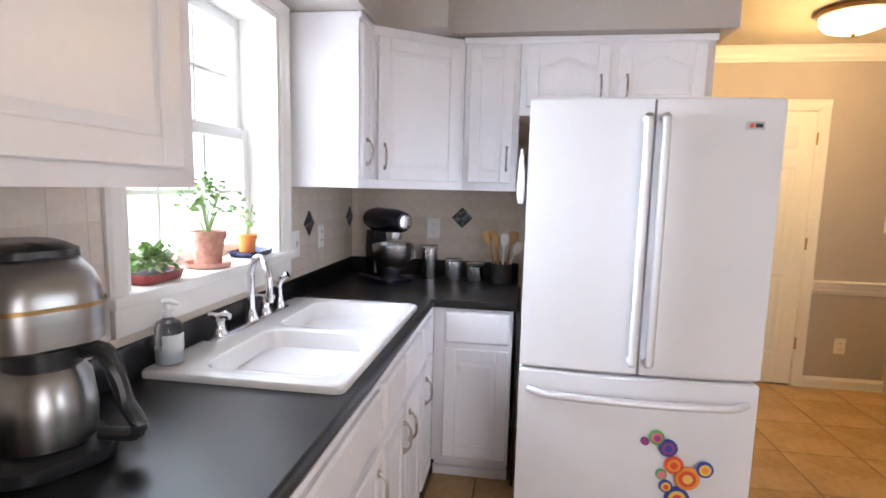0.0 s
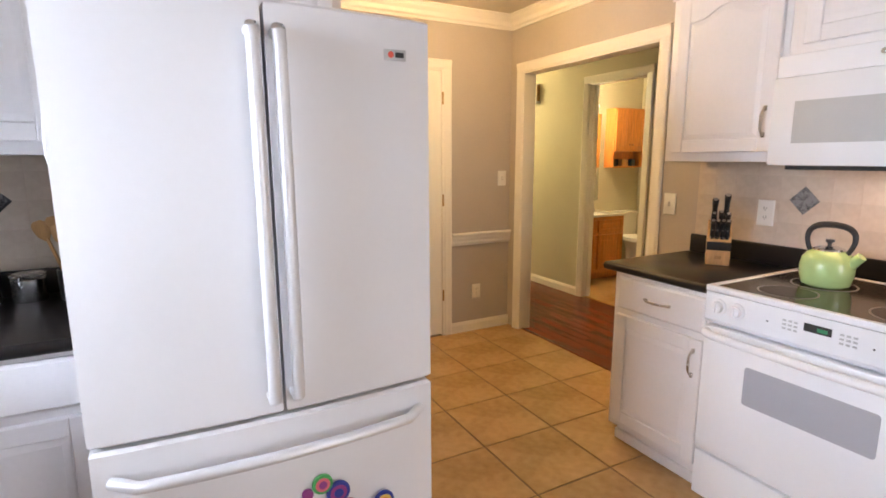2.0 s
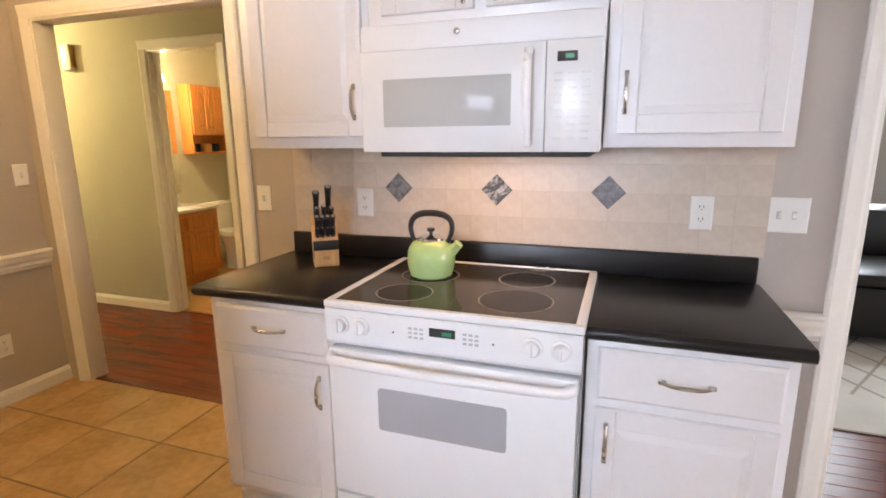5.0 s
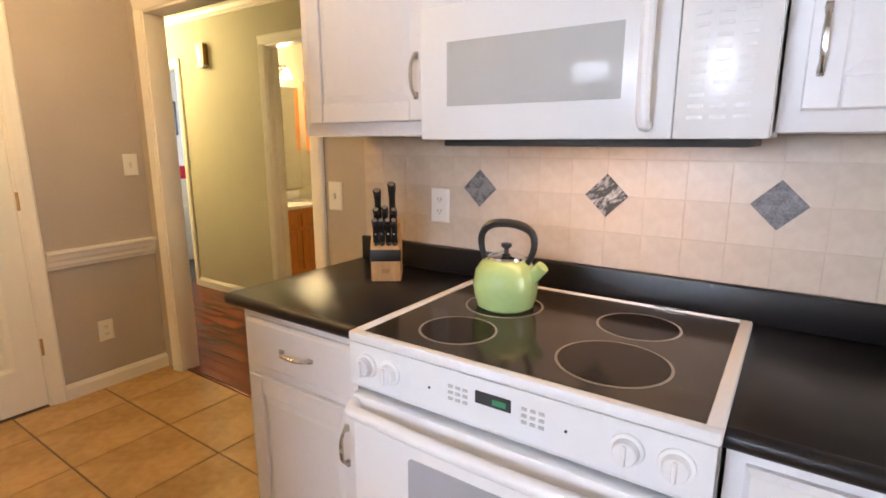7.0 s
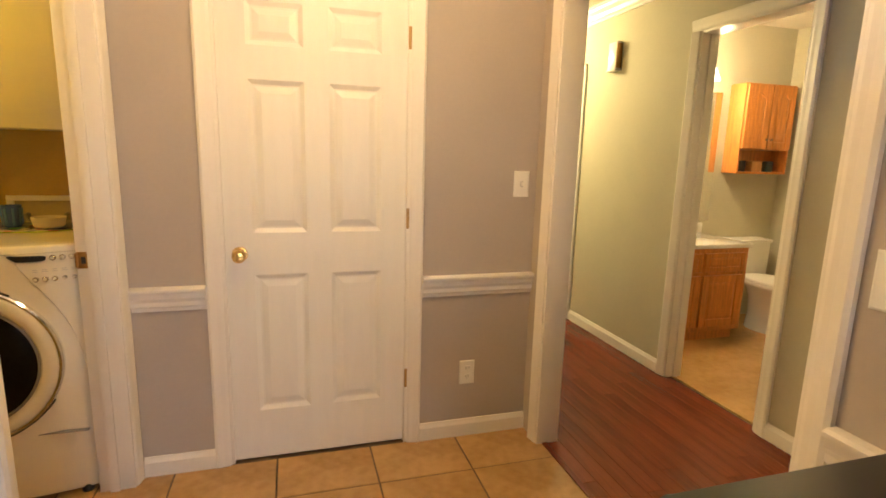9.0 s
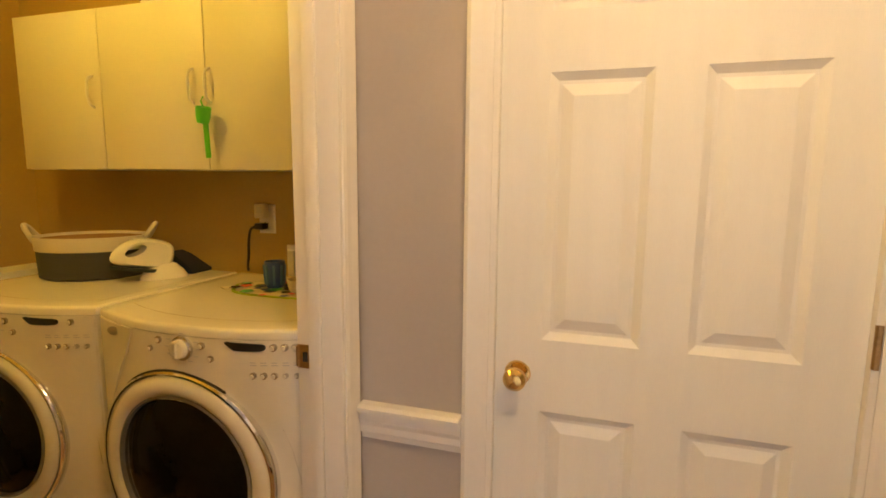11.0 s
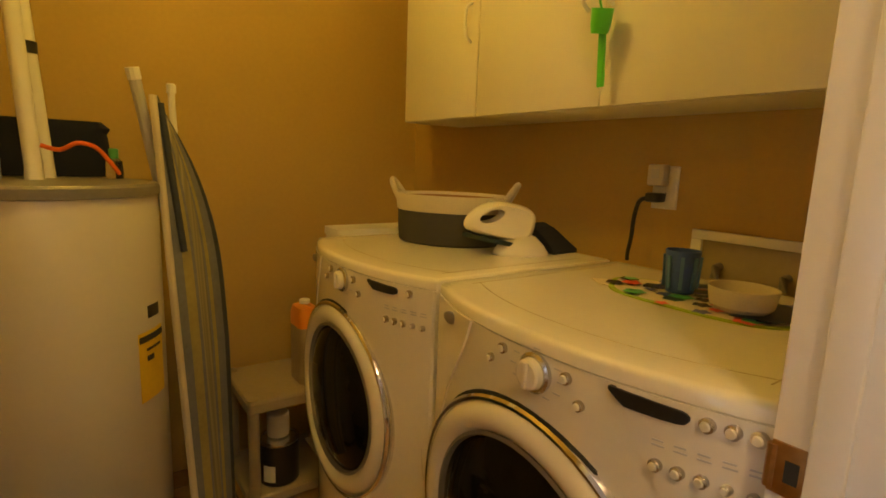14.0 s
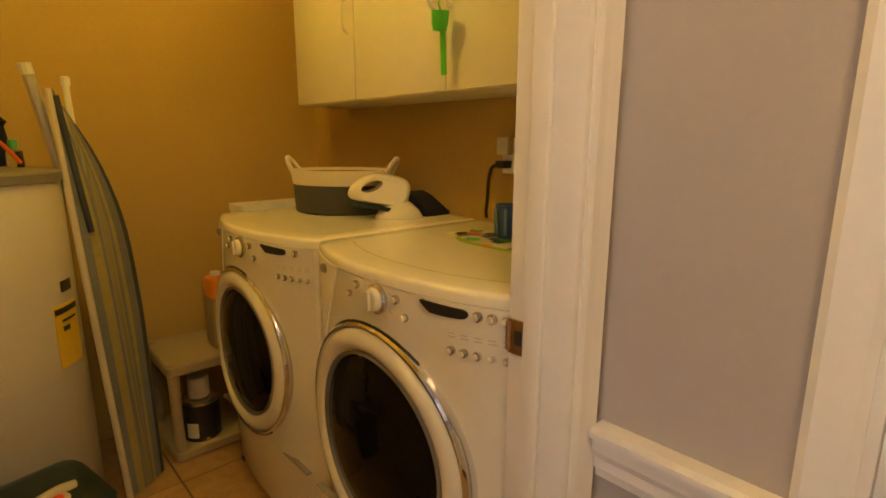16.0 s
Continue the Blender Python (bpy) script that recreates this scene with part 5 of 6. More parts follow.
part("cup_wall", L([(0.028, 0.0), (0.030, 0.01), (0.036, 0.092), (0.033, 0.092), (0.026, 0.008)], 24), M_CUP, cu)
for a_ in range(-60, 301, 45):
    part("stripe", place(B(-0.0035, 0.0035, -0.0352, -0.029, 0.012, 0.082), pose(0, 0, 0, 3, 0, a_)), M_STRIPE, cu)
bo = thing("bowl", "small off-white bowl on the placemat", "bowl", pose(0.868, 5.120, TOPZ + 0.009))
part("bowl_wall", L([(0.045, 0.0), (0.056, 0.01), (0.062, 0.045), (0.058, 0.045), (0.050, 0.012)], 28), M_LINEN, bo)

# water heater and what stands on it
wh = thing("water_heater", "beige cylindrical water heater with grey lid", "water heater", pose(-0.452, 4.012, 0) @ Matrix.Diagonal((1.03, 1.03, 1, 1)))
part("tank", L([(0.262, 0.06), (0.268, 0.07), (0.268, 1.155), (0.262, 1.165)], 56), M_TANK, wh)
part("lid", L([(0.266, 1.158), (0.274, 1.160), (0.274, 1.185), (0.268, 1.192), (0.0, 1.196)], 56), M_GREYLID, wh)
part("plinth", L([(0.25, 0.0), (0.25, 0.06)], 40), M_GREYLID, wh)


def wrap(a0, a1, z0, z1, r, n=8):
    bm = bmesh.new()
    loops(bm, [[(rr * math.cos(radians(a0 + (a1 - a0) * i / n)), rr * math.sin(radians(a0 + (a1 - a0) * i / n)), z) for rr, z in ((r, z0), (r + 0.0015, z0), (r + 0.0015, z1), (r, z1))] for i in range(n + 1)])
    return bm


lb = part("energy_label", wrap(43, 67, 0.585, 0.785, 0.268), M_YELLOW, wh, "yellow energy label")
part("label_bar", wrap(43.5, 66.5, 0.757, 0.775, 0.2697), M_DARK, lb)
part("label_bar", wrap(49, 63, 0.730, 0.737, 0.2697), M_DARK, lb)
part("label_bar", wrap(49, 55, 0.700, 0.715, 0.2697), M_DARK, lb)
part("rating_plate", wrap(52, 64, 0.82, 0.855, 0.268), M_BPLAST, wh)
for dx, dy, lean in ((0.031, -0.011, -0.049), (-0.095, 0.011, -0.070)):
    part("water_pipe", T([(dx, dy, 1.19), (dx, dy, 1.23), (dx, dy + lean, 2.48)], 0.019, 12, [0.022, 0.019, 0.019]), M_PLATE, wh, "white supply pipe")
part("pipe_clamp", L([(0.0195, 1.53), (0.024, 1.532), (0.024, 1.562), (0.0195, 1.564)], 16, (-0.095, -0.009, 0)), M_BPLAST, wh, "black band round the pipe")
bg = thing("cloth_bag", "navy cloth bag lying on the water heater", "bag", pose(-0.647, 4.025, 1.197))
part("bag_body", loops(bmesh.new(), [rrect(0, 0, 0.055 * k, 0.158 * k, 0.045, z, 6) for k, z in ((0.95, 0), (1.03, 0.03), (1.0, 0.09), (0.97, 0.13), (1.03, 0.145), (0.9, 0.165))]), M_NAVYCLOTH_SHADOW, bg)
oc = thing("extension_cord", "orange cord lying over the bag on the water heater", "cord", pose(-0.42, 4.0, 1.2))
part("cable", T([(0.0, 0.02, 0.085), (0.01, 0.06, 0.075), (0.02, 0.10, 0.095), (0.0, 0.14, 0.085), (-0.02, 0.17, 0.05), (-0.04, 0.195, 0.012)], 0.006, 8), M_ORCORD, oc)
gb = thing("spray_bottle", "small bottle with green cap on the water heater", "bottle", pose(-0.50, 4.185, 1.197))
part("flask", L([(0.022, 0.0), (0.024, 0.01), (0.022, 0.05), (0.010, 0.06)], 14), M_CLEAR, gb)
part("cap", L([(0.012, 0.058), (0.013, 0.085), (0.008, 0.088)], 12), M_GREENP, gb)
wbx = thing("white_carton", "white carton with green print on the water heater", "box", pose(-0.33, 3.90, 1.197))
part("carton_body", B(-0.035, 0.035, -0.04, 0.04, 0.0, 0.13, bevel=0.002), M_PLATE, wbx)
part("print_panel", B(0.0352, 0.036, -0.03, 0.03, 0.07, 0.11), M_GREENP, wbx)

# ironing board leaning on the wall
ib = thing("ironing_board", "ironing board with striped cover leaning against the wall", "ironing board", pose(-0.345, 4.345, 0.0, 0, 0, 126))
out = []
for i in range(25):
    z = 1.44 * i / 24
    u = z / 1.44
    wdt = 0.215 * (0.80 + 0.20 * min(1.0, u / 0.45)) * max(0.06, 1 - max(0.0, (u - 0.55) / 0.45) ** 2.5)
    out.append((z, wdt))
bm = bmesh.new()
rings = []
for z, w_ in out:
    xb = 0.10 * z / 1.44
    rings.append([(0.0, xb, z), (0.006, xb + 0.014, z), (w_ * 0.5, xb + 0.02, z), (w_ - 0.004, xb + 0.012, z), (w_, xb, z), (w_ * 0.5, xb - 0.012, z)])
loops(bm, rings)
part("board_cover", bm, M_BOARD, ib, "striped grey and yellow cover")
for k0, k1, m_ in ((0.06, 0.20, M_CLOTHGREY), (0.20, 0.36, M_OLIVE), (0.36, 0.62, M_CLOTHGREY), (0.62, 0.70, M_OLIVE), (0.70, 0.88, M_CLOTHGREY), (0.88, 0.98, M_BLUECLOTH)):
    bm = bmesh.new()

    def bulge(k):
        return -0.012 * (1 - abs(2 * k - 1)) - 0.0012
    loops(bm, [[(w_ * k0, 0.1 * z / 1.44 + bulge(k0), z), (w_ * k1, 0.1 * z / 1.44 + bulge(k1), z), (w_ * k1, 0.1 * z / 1.44 + bulge(k1) + 0.001, z), (w_ * k0, 0.1 * z / 1.44 + bulge(k0) + 0.001, z)] for z, w_ in out])
    part("cover_stripe", bm, m_, ib)
part("edge_trim", T([(-0.004, 0.10 * z / 1.44 - 0.004, z) for z, _ in out], 0.011, 8), M_LINEN, ib)
part("blue_panel", T([(0.012 + 0.003 * i, 0.1 * (1.42 - 0.04 * i) / 1.44 - 0.012, 1.42 - 0.04 * i) for i in range(12)], 0.010, 8), M_BLUECLOTH, ib)
part("leg_bar", T([(0.10, 0.06, 0.0), (0.115, 0.15, 1.42), (0.115, 0.15, 1.47)], 0.010, 8), M_PLATE, ib, "white metal leg")
part("end_cap", L([(0.014, 1.462), (0.014, 1.485), (0.010, 1.49)], 10, (0.115, 0.15, 0)), M_PLATE, ib)
po = thing("mop_handle", "grey pole with white cap leaning beside the ironing board", "pole", pose(-0.42, 4.31, 0))
part("shaft", T([(-0.28, 0.205, 0.0), (-0.0245, -0.0645, 1.48)], 0.016, 10), M_GREY, po)
part("end_cap", T([(-0.0243, -0.0647, 1.481), (-0.019, -0.071, 1.513)], 0.0185, 10), M_PLATE, po)

# shelf stand with tins
sf = thing("shelf_stand", "tan plastic shelf stand beside the dryer", "shelf", pose(-0.80, 4.525, 0))
part("top_shelf", loops(bmesh.new(), [rrect(0.185, 0.21, 0.18 - k, 0.205 - k, 0.02, z, 5) for k, z in ((0.004, 0.375), (0, 0.38), (0, 0.412), (0.006, 0.42))]), M_RESIN, sf)
part("bottom_shelf", loops(bmesh.new(), [rrect(0.185, 0.21, 0.18 - k, 0.205 - k, 0.02, z, 5) for k, z in ((0.004, 0.01), (0, 0.015), (0, 0.045), (0.006, 0.05))]), M_RESIN, sf)
for x in (0.03, 0.34):
    for y in (0.03, 0.39):
        part("post", L([(0.022, 0.0505), (0.020, 0.2), (0.022, 0.3745)], 12, (x, y, 0)), M_RESIN, sf)
        part("post_cap", L([(0.022, 0.4205), (0.022, 0.424), (0.018, 0.425)], 12, (x, y, 0)), M_RESIN, sf)
pc = thing("paint_can", "black paint can with white label on the shelf", "paint can", pose(-0.528, 4.665, 0.051))
part("can", L([(0.072, 0.0), (0.075, 0.004), (0.075, 0.156), (0.072, 0.160)], 28), M_BPLAST, pc)
part("lid", L([(0.074, 0.1602), (0.077, 0.162), (0.077, 0.168), (0.066, 0.170), (0.064, 0.165)], 28), M_STEEL, pc)
bm = wrap(-64, -28, 0.02, 0.085, 0.0752, 6)
part("label", bm, M_LABEL, pc, "white paper label")
rl = thing("paper_roll", "off-white roll standing on the paint can", "roll", pose(-0.545, 4.668, 0.2215))
part("roll", L([(0.04, 0.0), (0.042, 0.01), (0.042, 0.085), (0.038, 0.09)], 20), M_LINEN, rl)
ob_ = thing("detergent_bottle", "detergent bottle with orange top on the shelf stand", "bottle", pose(-0.540, 4.775, 0.4255))
part("flask", loops(bmesh.new(), [rrect(0, 0, 0.06 * k, 0.04 * k, 0.02, z, 4) for k, z in ((0.95, 0), (1, 0.01), (1, 0.22))]), M_RESIN, ob_)
part("shoulder", loops(bmesh.new(), [rrect(0, 0, 0.061 * k, 0.041 * k, 0.02, z, 4) for k, z in ((1, 0.221), (1, 0.265), (0.85, 0.295), (0.4, 0.305))]), M_ORANGEP, ob_, "orange top")
part("cap", L([(0.020, 0.306), (0.020, 0.320), (0.016, 0.322)], 14), M_PLATE, ob_)
wbn = thing("storage_bin", "tall white storage bin behind the dryer", "bin", pose(-0.487, 5.04, 0))
part("bin_wall", loops(bmesh.new(), [rrect(0, 0, 0.070 * k, 0.178 * k, 0.02, z, 5) for k, z in ((0.9, 0), (1, 0.995))]), M_PLATE, wbn)
part("bin_lid", loops(bmesh.new(), [rrect(0, 0, 0.074, 0.182, 0.02, z, 5) for z in (0.996, 1.024)]), M_PLATE, wbn)
cad = thing("utility_bin", "dark teal plastic bin with a cream handle", "bin", pose(-0.03, 4.06, 0, 0, 0, 12))
part("bin_wall", loops(bmesh.new(), [rrect(0, 0, 0.15 * k, 0.17 * k, 0.05, z, 6) for k, z in ((0.85, 0), (0.9, 0.02), (1, 0.27), (1.02, 0.28))]), M_TEAL, cad)
part("bin_lid", loops(bmesh.new(), [rrect(0, 0, 0.157 * k, 0.177 * k, 0.05 * k, z, 6) for k, z in ((1, 0.281), (1, 0.295), (0.9, 0.315), (0.6, 0.33))]), M_TEAL, cad)
part("handle", T([(0.10, -0.16, 0.325), (0.09, -0.05, 0.345), (0.06, 0.05, 0.345), (0.05, 0.10, 0.335)], 0.013, 10), M_LINEN, cad, "cream handle")
part("cap", L([(0.030, 0.322), (0.032, 0.334), (0.028, 0.338)], 20, (0.085, 0.045, 0)), M_LINEN, cad, "cream round cap")
part("cap_dot", L([(0.018, 0.3382), (0.017, 0.3400), (0.010, 0.3402)], 16, (0.085, 0.045, 0)), M_REDP, cad, "red print on the cap")

# ---- things on the counters ----
CT = 0.9115
kb = thing("knife_block", "beech knife block with black-handled knives", "knife block", pose(2.727, 2.769, CT, 0, 0, -54))
prof = [(0.0, 0.0), (0.12, 0.0), (0.145, 0.165), (0.095, 0.205), (0.0, 0.115)]
bm = bmesh.new()
loops(bm, [[(x, y, z) for y, z in prof] for x in (-0.050, 0.050)])
bmesh.ops.bevel(bm, geom=bm.edges[:], offset=0.004, segments=1, affect="EDGES")
part("block", bm, M_BLOCK, kb, smooth=False)
part("dark_band", B(-0.0508, 0.0508, -0.0012, 0.01, 0.070, 0.110, bevel=0.001), M_BPLAST, kb, "black steel-faced band")
part("mark", B(-0.014, 0.014, -0.001, 0.001, 0.03, 0.045), M_SPOON, kb)
dirv = Vector((0, -0.28, 0.96)).normalized()
for i, (x, s, ln) in enumerate(((-0.030, 0.84, 0.115), (0.024, 0.86, 0.135), (-0.032, 0.48, 0.085), (0.0, 0.46, 0.095), (0.032, 0.48, 0.085), (-0.034, 0.14, 0.085), (-0.012, 0.14, 0.085), (0.012, 0.14, 0.085), (0.034, 0.14, 0.085))):
    p = Vector((x * 0.9, 0.095 * s, 0.115 + 0.09 * s))
    kn = part("knife_handle", T([p - dirv * 0.004, p + dirv * 0.012, p + dirv * ln * 0.6, p + dirv * ln * 0.86, p + dirv * ln + Vector((0, -0.009, 0))], 0.010, 8, [0.011, 0.0125, 0.011, 0.0135, 0.0145] if i < 2 else [0.009, 0.0105, 0.0095, 0.0115, 0.012]), M_BPLAST, kb)
    part("bolster", T([p - dirv * 0.002, p + dirv * 0.010], 0.0115 if i < 2 else 0.0108, 10), M_STEEL, kn, "steel bolster")
    part("butt_cap", T([p + dirv * (ln - 0.004) + Vector((0, -0.006, 0)), p + dirv * (ln + 0.004) + Vector((0, -0.012, 0))], 0.011, 8, [0.0135, 0.010] if i < 2 else [0.0115, 0.008]), M_STEEL, kn)
    part("rivet", L([(0.003, 0), (0.003, 0.001), (0.001, 0.001)], 8, tuple(p + dirv * ln * 0.5 + Vector((0, -0.0095, -0.004))), "Y"), M_STEEL, kn)
ke = thing("kettle", "lime green enamel kettle with black handle on the stove", "kettle", on_right(2.675, 2.294, 0.9285))
part("pot", L([(0.0, 0.0), (0.070, 0.0), (0.078, 0.006), (0.087, 0.04), (0.089, 0.07), (0.083, 0.105), (0.066, 0.128), (0.052, 0.135)], 36), M_GREEN, ke)
ld = part("lid", L([(0.052, 0.1352), (0.050, 0.142), (0.030, 0.150), (0.0, 0.153)], 28), M_CHROME, ke)
part("lid_knob", L([(0.007, 0.152), (0.006, 0.16), (0.015, 0.168), (0.014, 0.176), (0.0, 0.178)], 16), M_BPLAST, ld)
part("spout", T([(0.066, 0, 0.085), (0.088, 0, 0.104), (0.102, 0, 0.120)], 0.016, 12, [0.024, 0.019, 0.017]), M_GREEN, ke)
part("spout_rim", T([(0.100, 0, 0.118), (0.107, 0, 0.126)], 0.018, 12, [0.0185, 0.0175]), M_GREEN, ke)
pts = [(-0.066, 0, 0.128), (-0.078, 0, 0.165), (-0.074, 0, 0.20), (-0.047, 0, 0.224), (0.0, 0, 0.231), (0.047, 0, 0.226), (0.076, 0, 0.206), (0.080, 0, 0.168), (0.062, 0, 0.126)]
part("handle", T(pts, 0.010, 10, [0.008, 0.009, 0.010, 0.012, 0.012, 0.012, 0.010, 0.009, 0.008]), M_BPLAST, ke)

mx = thing("stand_mixer", "dark blue stand mixer with steel bowl", "stand mixer", pose(-0.475, 3.46, CT, 0, 0, 48) @ Matrix.Diagonal((1.08, 1.08, 1.1, 1)))
part("foot", loops(bmesh.new(), [rrect(0, 0, 0.10 - k, 0.15 - k, 0.06, z, 6) for k, z in ((0.004, 0), (0, 0.006), (0, 0.022), (0.01, 0.03))]), M_MIXER, mx)
part("column", loops(bmesh.new(), [rrect(0, 0.09 + o, 0.045, 0.045, 0.02, z, 6) for o, z in ((0, 0.03), (0.01, 0.14), (0.0, 0.25))]), M_MIXER, mx)
bm = bmesh.new()
loops(bm, [[(rx * math.cos(2 * math.pi * i / 20), y, 0.305 + rz * math.sin(2 * math.pi * i / 20)) for i in range(20)] for y, rx, rz in ((0.16, 0.02, 0.02), (0.15, 0.05, 0.05), (0.09, 0.066, 0.062), (-0.06, 0.066, 0.060), (-0.145, 0.052, 0.052), (-0.165, 0.042, 0.042))])
hd = part("head", bm, M_MIXER, mx)
part("trim_band", L([(0.030, -0.160), (0.034, -0.172), (0.024, -0.176)], 20, (0, 0, 0.305), "Y"), M_CHROME, hd)
part("beater_hub", L([(0.038, 0.215), (0.042, 0.235), (0.042, 0.25)], 20, (0, -0.07, 0)), M_STEEL, mx)
part("bowl", L([(0.04, 0.031), (0.045, 0.04), (0.075, 0.075), (0.098, 0.13), (0.105, 0.19), (0.108, 0.192), (0.100, 0.188), (0.07, 0.08)], 32, (0, -0.06, 0)), M_STEEL, mx)
part("bowl_handle", T([(0.10, -0.06, 0.17), (0.135, -0.06, 0.165), (0.138, -0.06, 0.11), (0.095, -0.06, 0.10)], 0.007, 8), M_STEEL, mx)


def canister(x, y, r, h, label):
    t = thing("canister", label, "canister", pose(x, y, CT), "steel canisters")
    part("can", L([(r * 0.97, 0.0), (r, 0.004), (r, h - 0.02), (r * 0.97, h - 0.018)], 30), M_STEEL, t)
    part("lid", L([(r * 0.98, h - 0.0175), (r * 1.03, h - 0.014), (r * 1.03, h - 0.004), (r * 0.9, h)], 30), M_CLEAR, t, "clear lid")
    part("clamp", T([(-r * 0.3, -r * 1.0, h * 0.55), (-r * 0.3, -r * 1.12, h * 0.6), (-r * 0.3, -r * 1.1, h * 0.85), (-r * 0.3, -r * 1.0, h * 0.93)], 0.003, 6), M_CHROME, t)


canister(-0.245, 3.578, 0.047, 0.195, "tall brushed steel canister with clamp lid")
canister(-0.105, 3.575, 0.050, 0.125, "medium brushed steel canister with clamp lid")
canister(0.022, 3.57, 0.052, 0.100, "short brushed steel canister with clamp lid")
cr = thing("utensil_crock", "black crock full of wooden spoons and spatulas", "crock", pose(0.172, 3.53, CT))
part("crock", L([(0.052, 0.0), (0.056, 0.005), (0.058, 0.11), (0.053, 0.112), (0.050, 0.01)], 28), M_BPLAST, cr)
for i, (dx, dy, ln, mt, k) in enumerate(((-0.075, 0.01, 0.205, M_SPOON, 0.024), (-0.045, 0.02, 0.215, M_SPOON, 0.022), (-0.028, -0.02, 0.19, M_SPOON, 0.022), (0.012, -0.02, 0.195, M_PLATE, 0.024), (0.05, 0.0, 0.21, M_SPOON, 0.026), (0.07, 0.02, 0.15, M_PLATE, 0.024))):
    u = part("utensil", T([(dx * 0.2, dy * 0.2, 0.02), (dx * 1.0, dy * 1.0, 0.02 + ln)], 0.006, 8), mt, cr)
    bm = loops(bmesh.new(), [[(k * math.cos(2 * math.pi * j / 14) * s, 0.005 * math.sin(2 * math.pi * j / 14) * s, z) for j in range(14)] for z, s in ((0.0, 0.3), (0.02, 0.85), (0.045, 1.0), (0.065, 0.9), (0.075, 0.5))])
    bm.transform(pose(dx * 0.98, dy * 0.98, 0.01 + ln, 0, math.degrees(math.atan2(dx, ln)), 0))
    part("utensil_head", bm, mt, u)

# coffee maker
cm = thing("coffee_maker", "black and steel coffee maker with thermal carafe", "coffee maker", pose(-0.612, 1.470, CT, 0, 0, 62))
part("base", loops(bmesh.new(), [rrect(0, 0.03, 0.10 - k, 0.145 - k, 0.06, z, 7) for k, z in ((0.004, 0), (0, 0.006), (0, 0.028), (0.012, 0.036))]), M_BPLAST, cm)
part("tower", loops(bmesh.new(), [rrect(0, 0.125, 0.095, 0.05, 0.03, z, 6) for z in (0.036, 0.26)]), M_BPLAST, cm)
part("brew_head", loops(bmesh.new(), [rrect(0, 0.04, 0.100 - k, 0.138 - k, 0.07, z, 8) for k, z in ((0.010, 0.222), (0.002, 0.23), (0.0, 0.29), (0.003, 0.325), (0.012, 0.355), (0.028, 0.378), (0.050, 0.390))]), M_POTSTEEL, cm, "brushed steel brew head")
part("head_trim", loops(bmesh.new(), [rrect(0, 0.04, 0.1015, 0.1395, 0.07, z, 8) for z in (0.296, 0.304)], False, False), M_DBRASS, cm)
part("lid", loops(bmesh.new(), [rrect(0, 0.05, 0.075 - k, 0.105 - k, 0.055, z, 8) for k, z in ((0, 0.384), (0.002, 0.398), (0.02, 0.408))]), M_BPLAST, cm)
ca = part("carafe", L([(0.070, 0.037), (0.078, 0.045), (0.082, 0.10), (0.074, 0.165), (0.060, 0.185)], 36, (0, -0.02, 0)), M_POTSTEEL, cm, "steel thermal carafe")
part("carafe_lid", L([(0.061, 0.1852), (0.066, 0.19), (0.066, 0.222), (0.05, 0.23)], 30, (0, -0.02, 0)), M_BPLAST, ca)
part("carafe_handle", T([(0.045, -0.06, 0.210), (0.072, -0.092, 0.208), (0.084, -0.108, 0.17), (0.094, -0.122, 0.11), (0.108, -0.140, 0.065), (0.098, -0.128, 0.046), (0.06, -0.085, 0.050)], 0.013, 10, [0.016, 0.017, 0.016, 0.015, 0.016, 0.014, 0.011]), M_BPLAST, ca)

# soap bottle
so = thing("soap_bottle", "clear soap dispenser with pump and label on the sink rim", "soap dispenser", pose(-0.683, 1.918, 0.9352) @ Matrix.Diagonal((1, 1, 0.86, 1)))
part("flask", L([(0.030, 0.0), (0.036, 0.004), (0.036, 0.12), (0.030, 0.138), (0.014, 0.148), (0.014, 0.155)], 26), M_CLEAR, so)
part("liquid", L([(0.030, 0.003), (0.033, 0.006), (0.033, 0.05), (0.030, 0.051)], 22), M_LABEL, so)
part("label", wrap(-80, 30, 0.045, 0.10, 0.0362, 10), M_LABEL, so, "pale label")
pu = part("pump_collar", L([(0.016, 0.1552), (0.016, 0.172), (0.008, 0.176), (0.006, 0.195)], 16), M_PLATE, so)
part("pump_nozzle", T([(-0.012, 0, 0.20), (0.01, 0, 0.203), (0.035, 0, 0.196)], 0.008, 8, [0.010, 0.010, 0.005]), M_PLATE, pu)

# plants on the sill
SZ = 1.1445


def leaf_cloud(n, cx, cy, cz, rx, rz, size, seed):
    random.seed(seed)
    bm = bmesh.new()
    for i in range(n):
        a, e, r = random.uniform(0, 6.28), random.uniform(-0.5, 1.5), random.uniform(0.35, 1.0)
        p = Vector((cx + rx * r * math.cos(a) * math.cos(e), cy + rx * r * math.sin(a) * math.cos(e), cz + rz * r * math.sin(e)))
        m = Matrix.Translation(p) @ Euler((random.uniform(-0.9, 0.9), random.uniform(-0.9, 0.9), random.uniform(0, 6.28))).to_matrix().to_4x4()
        s = size * random.uniform(0.6, 1.2)
        prof = [(0, 0, 0), (0.45 * s, 0.35 * s, 0.12 * s), (0.5 * s, 0.8 * s, 0.1 * s), (0.0, 1.25 * s, -0.05 * s), (-0.5 * s, 0.8 * s, 0.1 * s), (-0.45 * s, 0.35 * s, 0.12 * s)]
        vs = [bm.verts.new(m @ Vector(q)) for q in prof]
        mid = bm.verts.new(m @ Vector((0, 0.6 * s, 0.0)))
        for j in range(6):
            bm.faces.new((vs[j], vs[(j + 1) % 6], mid))
    return bm


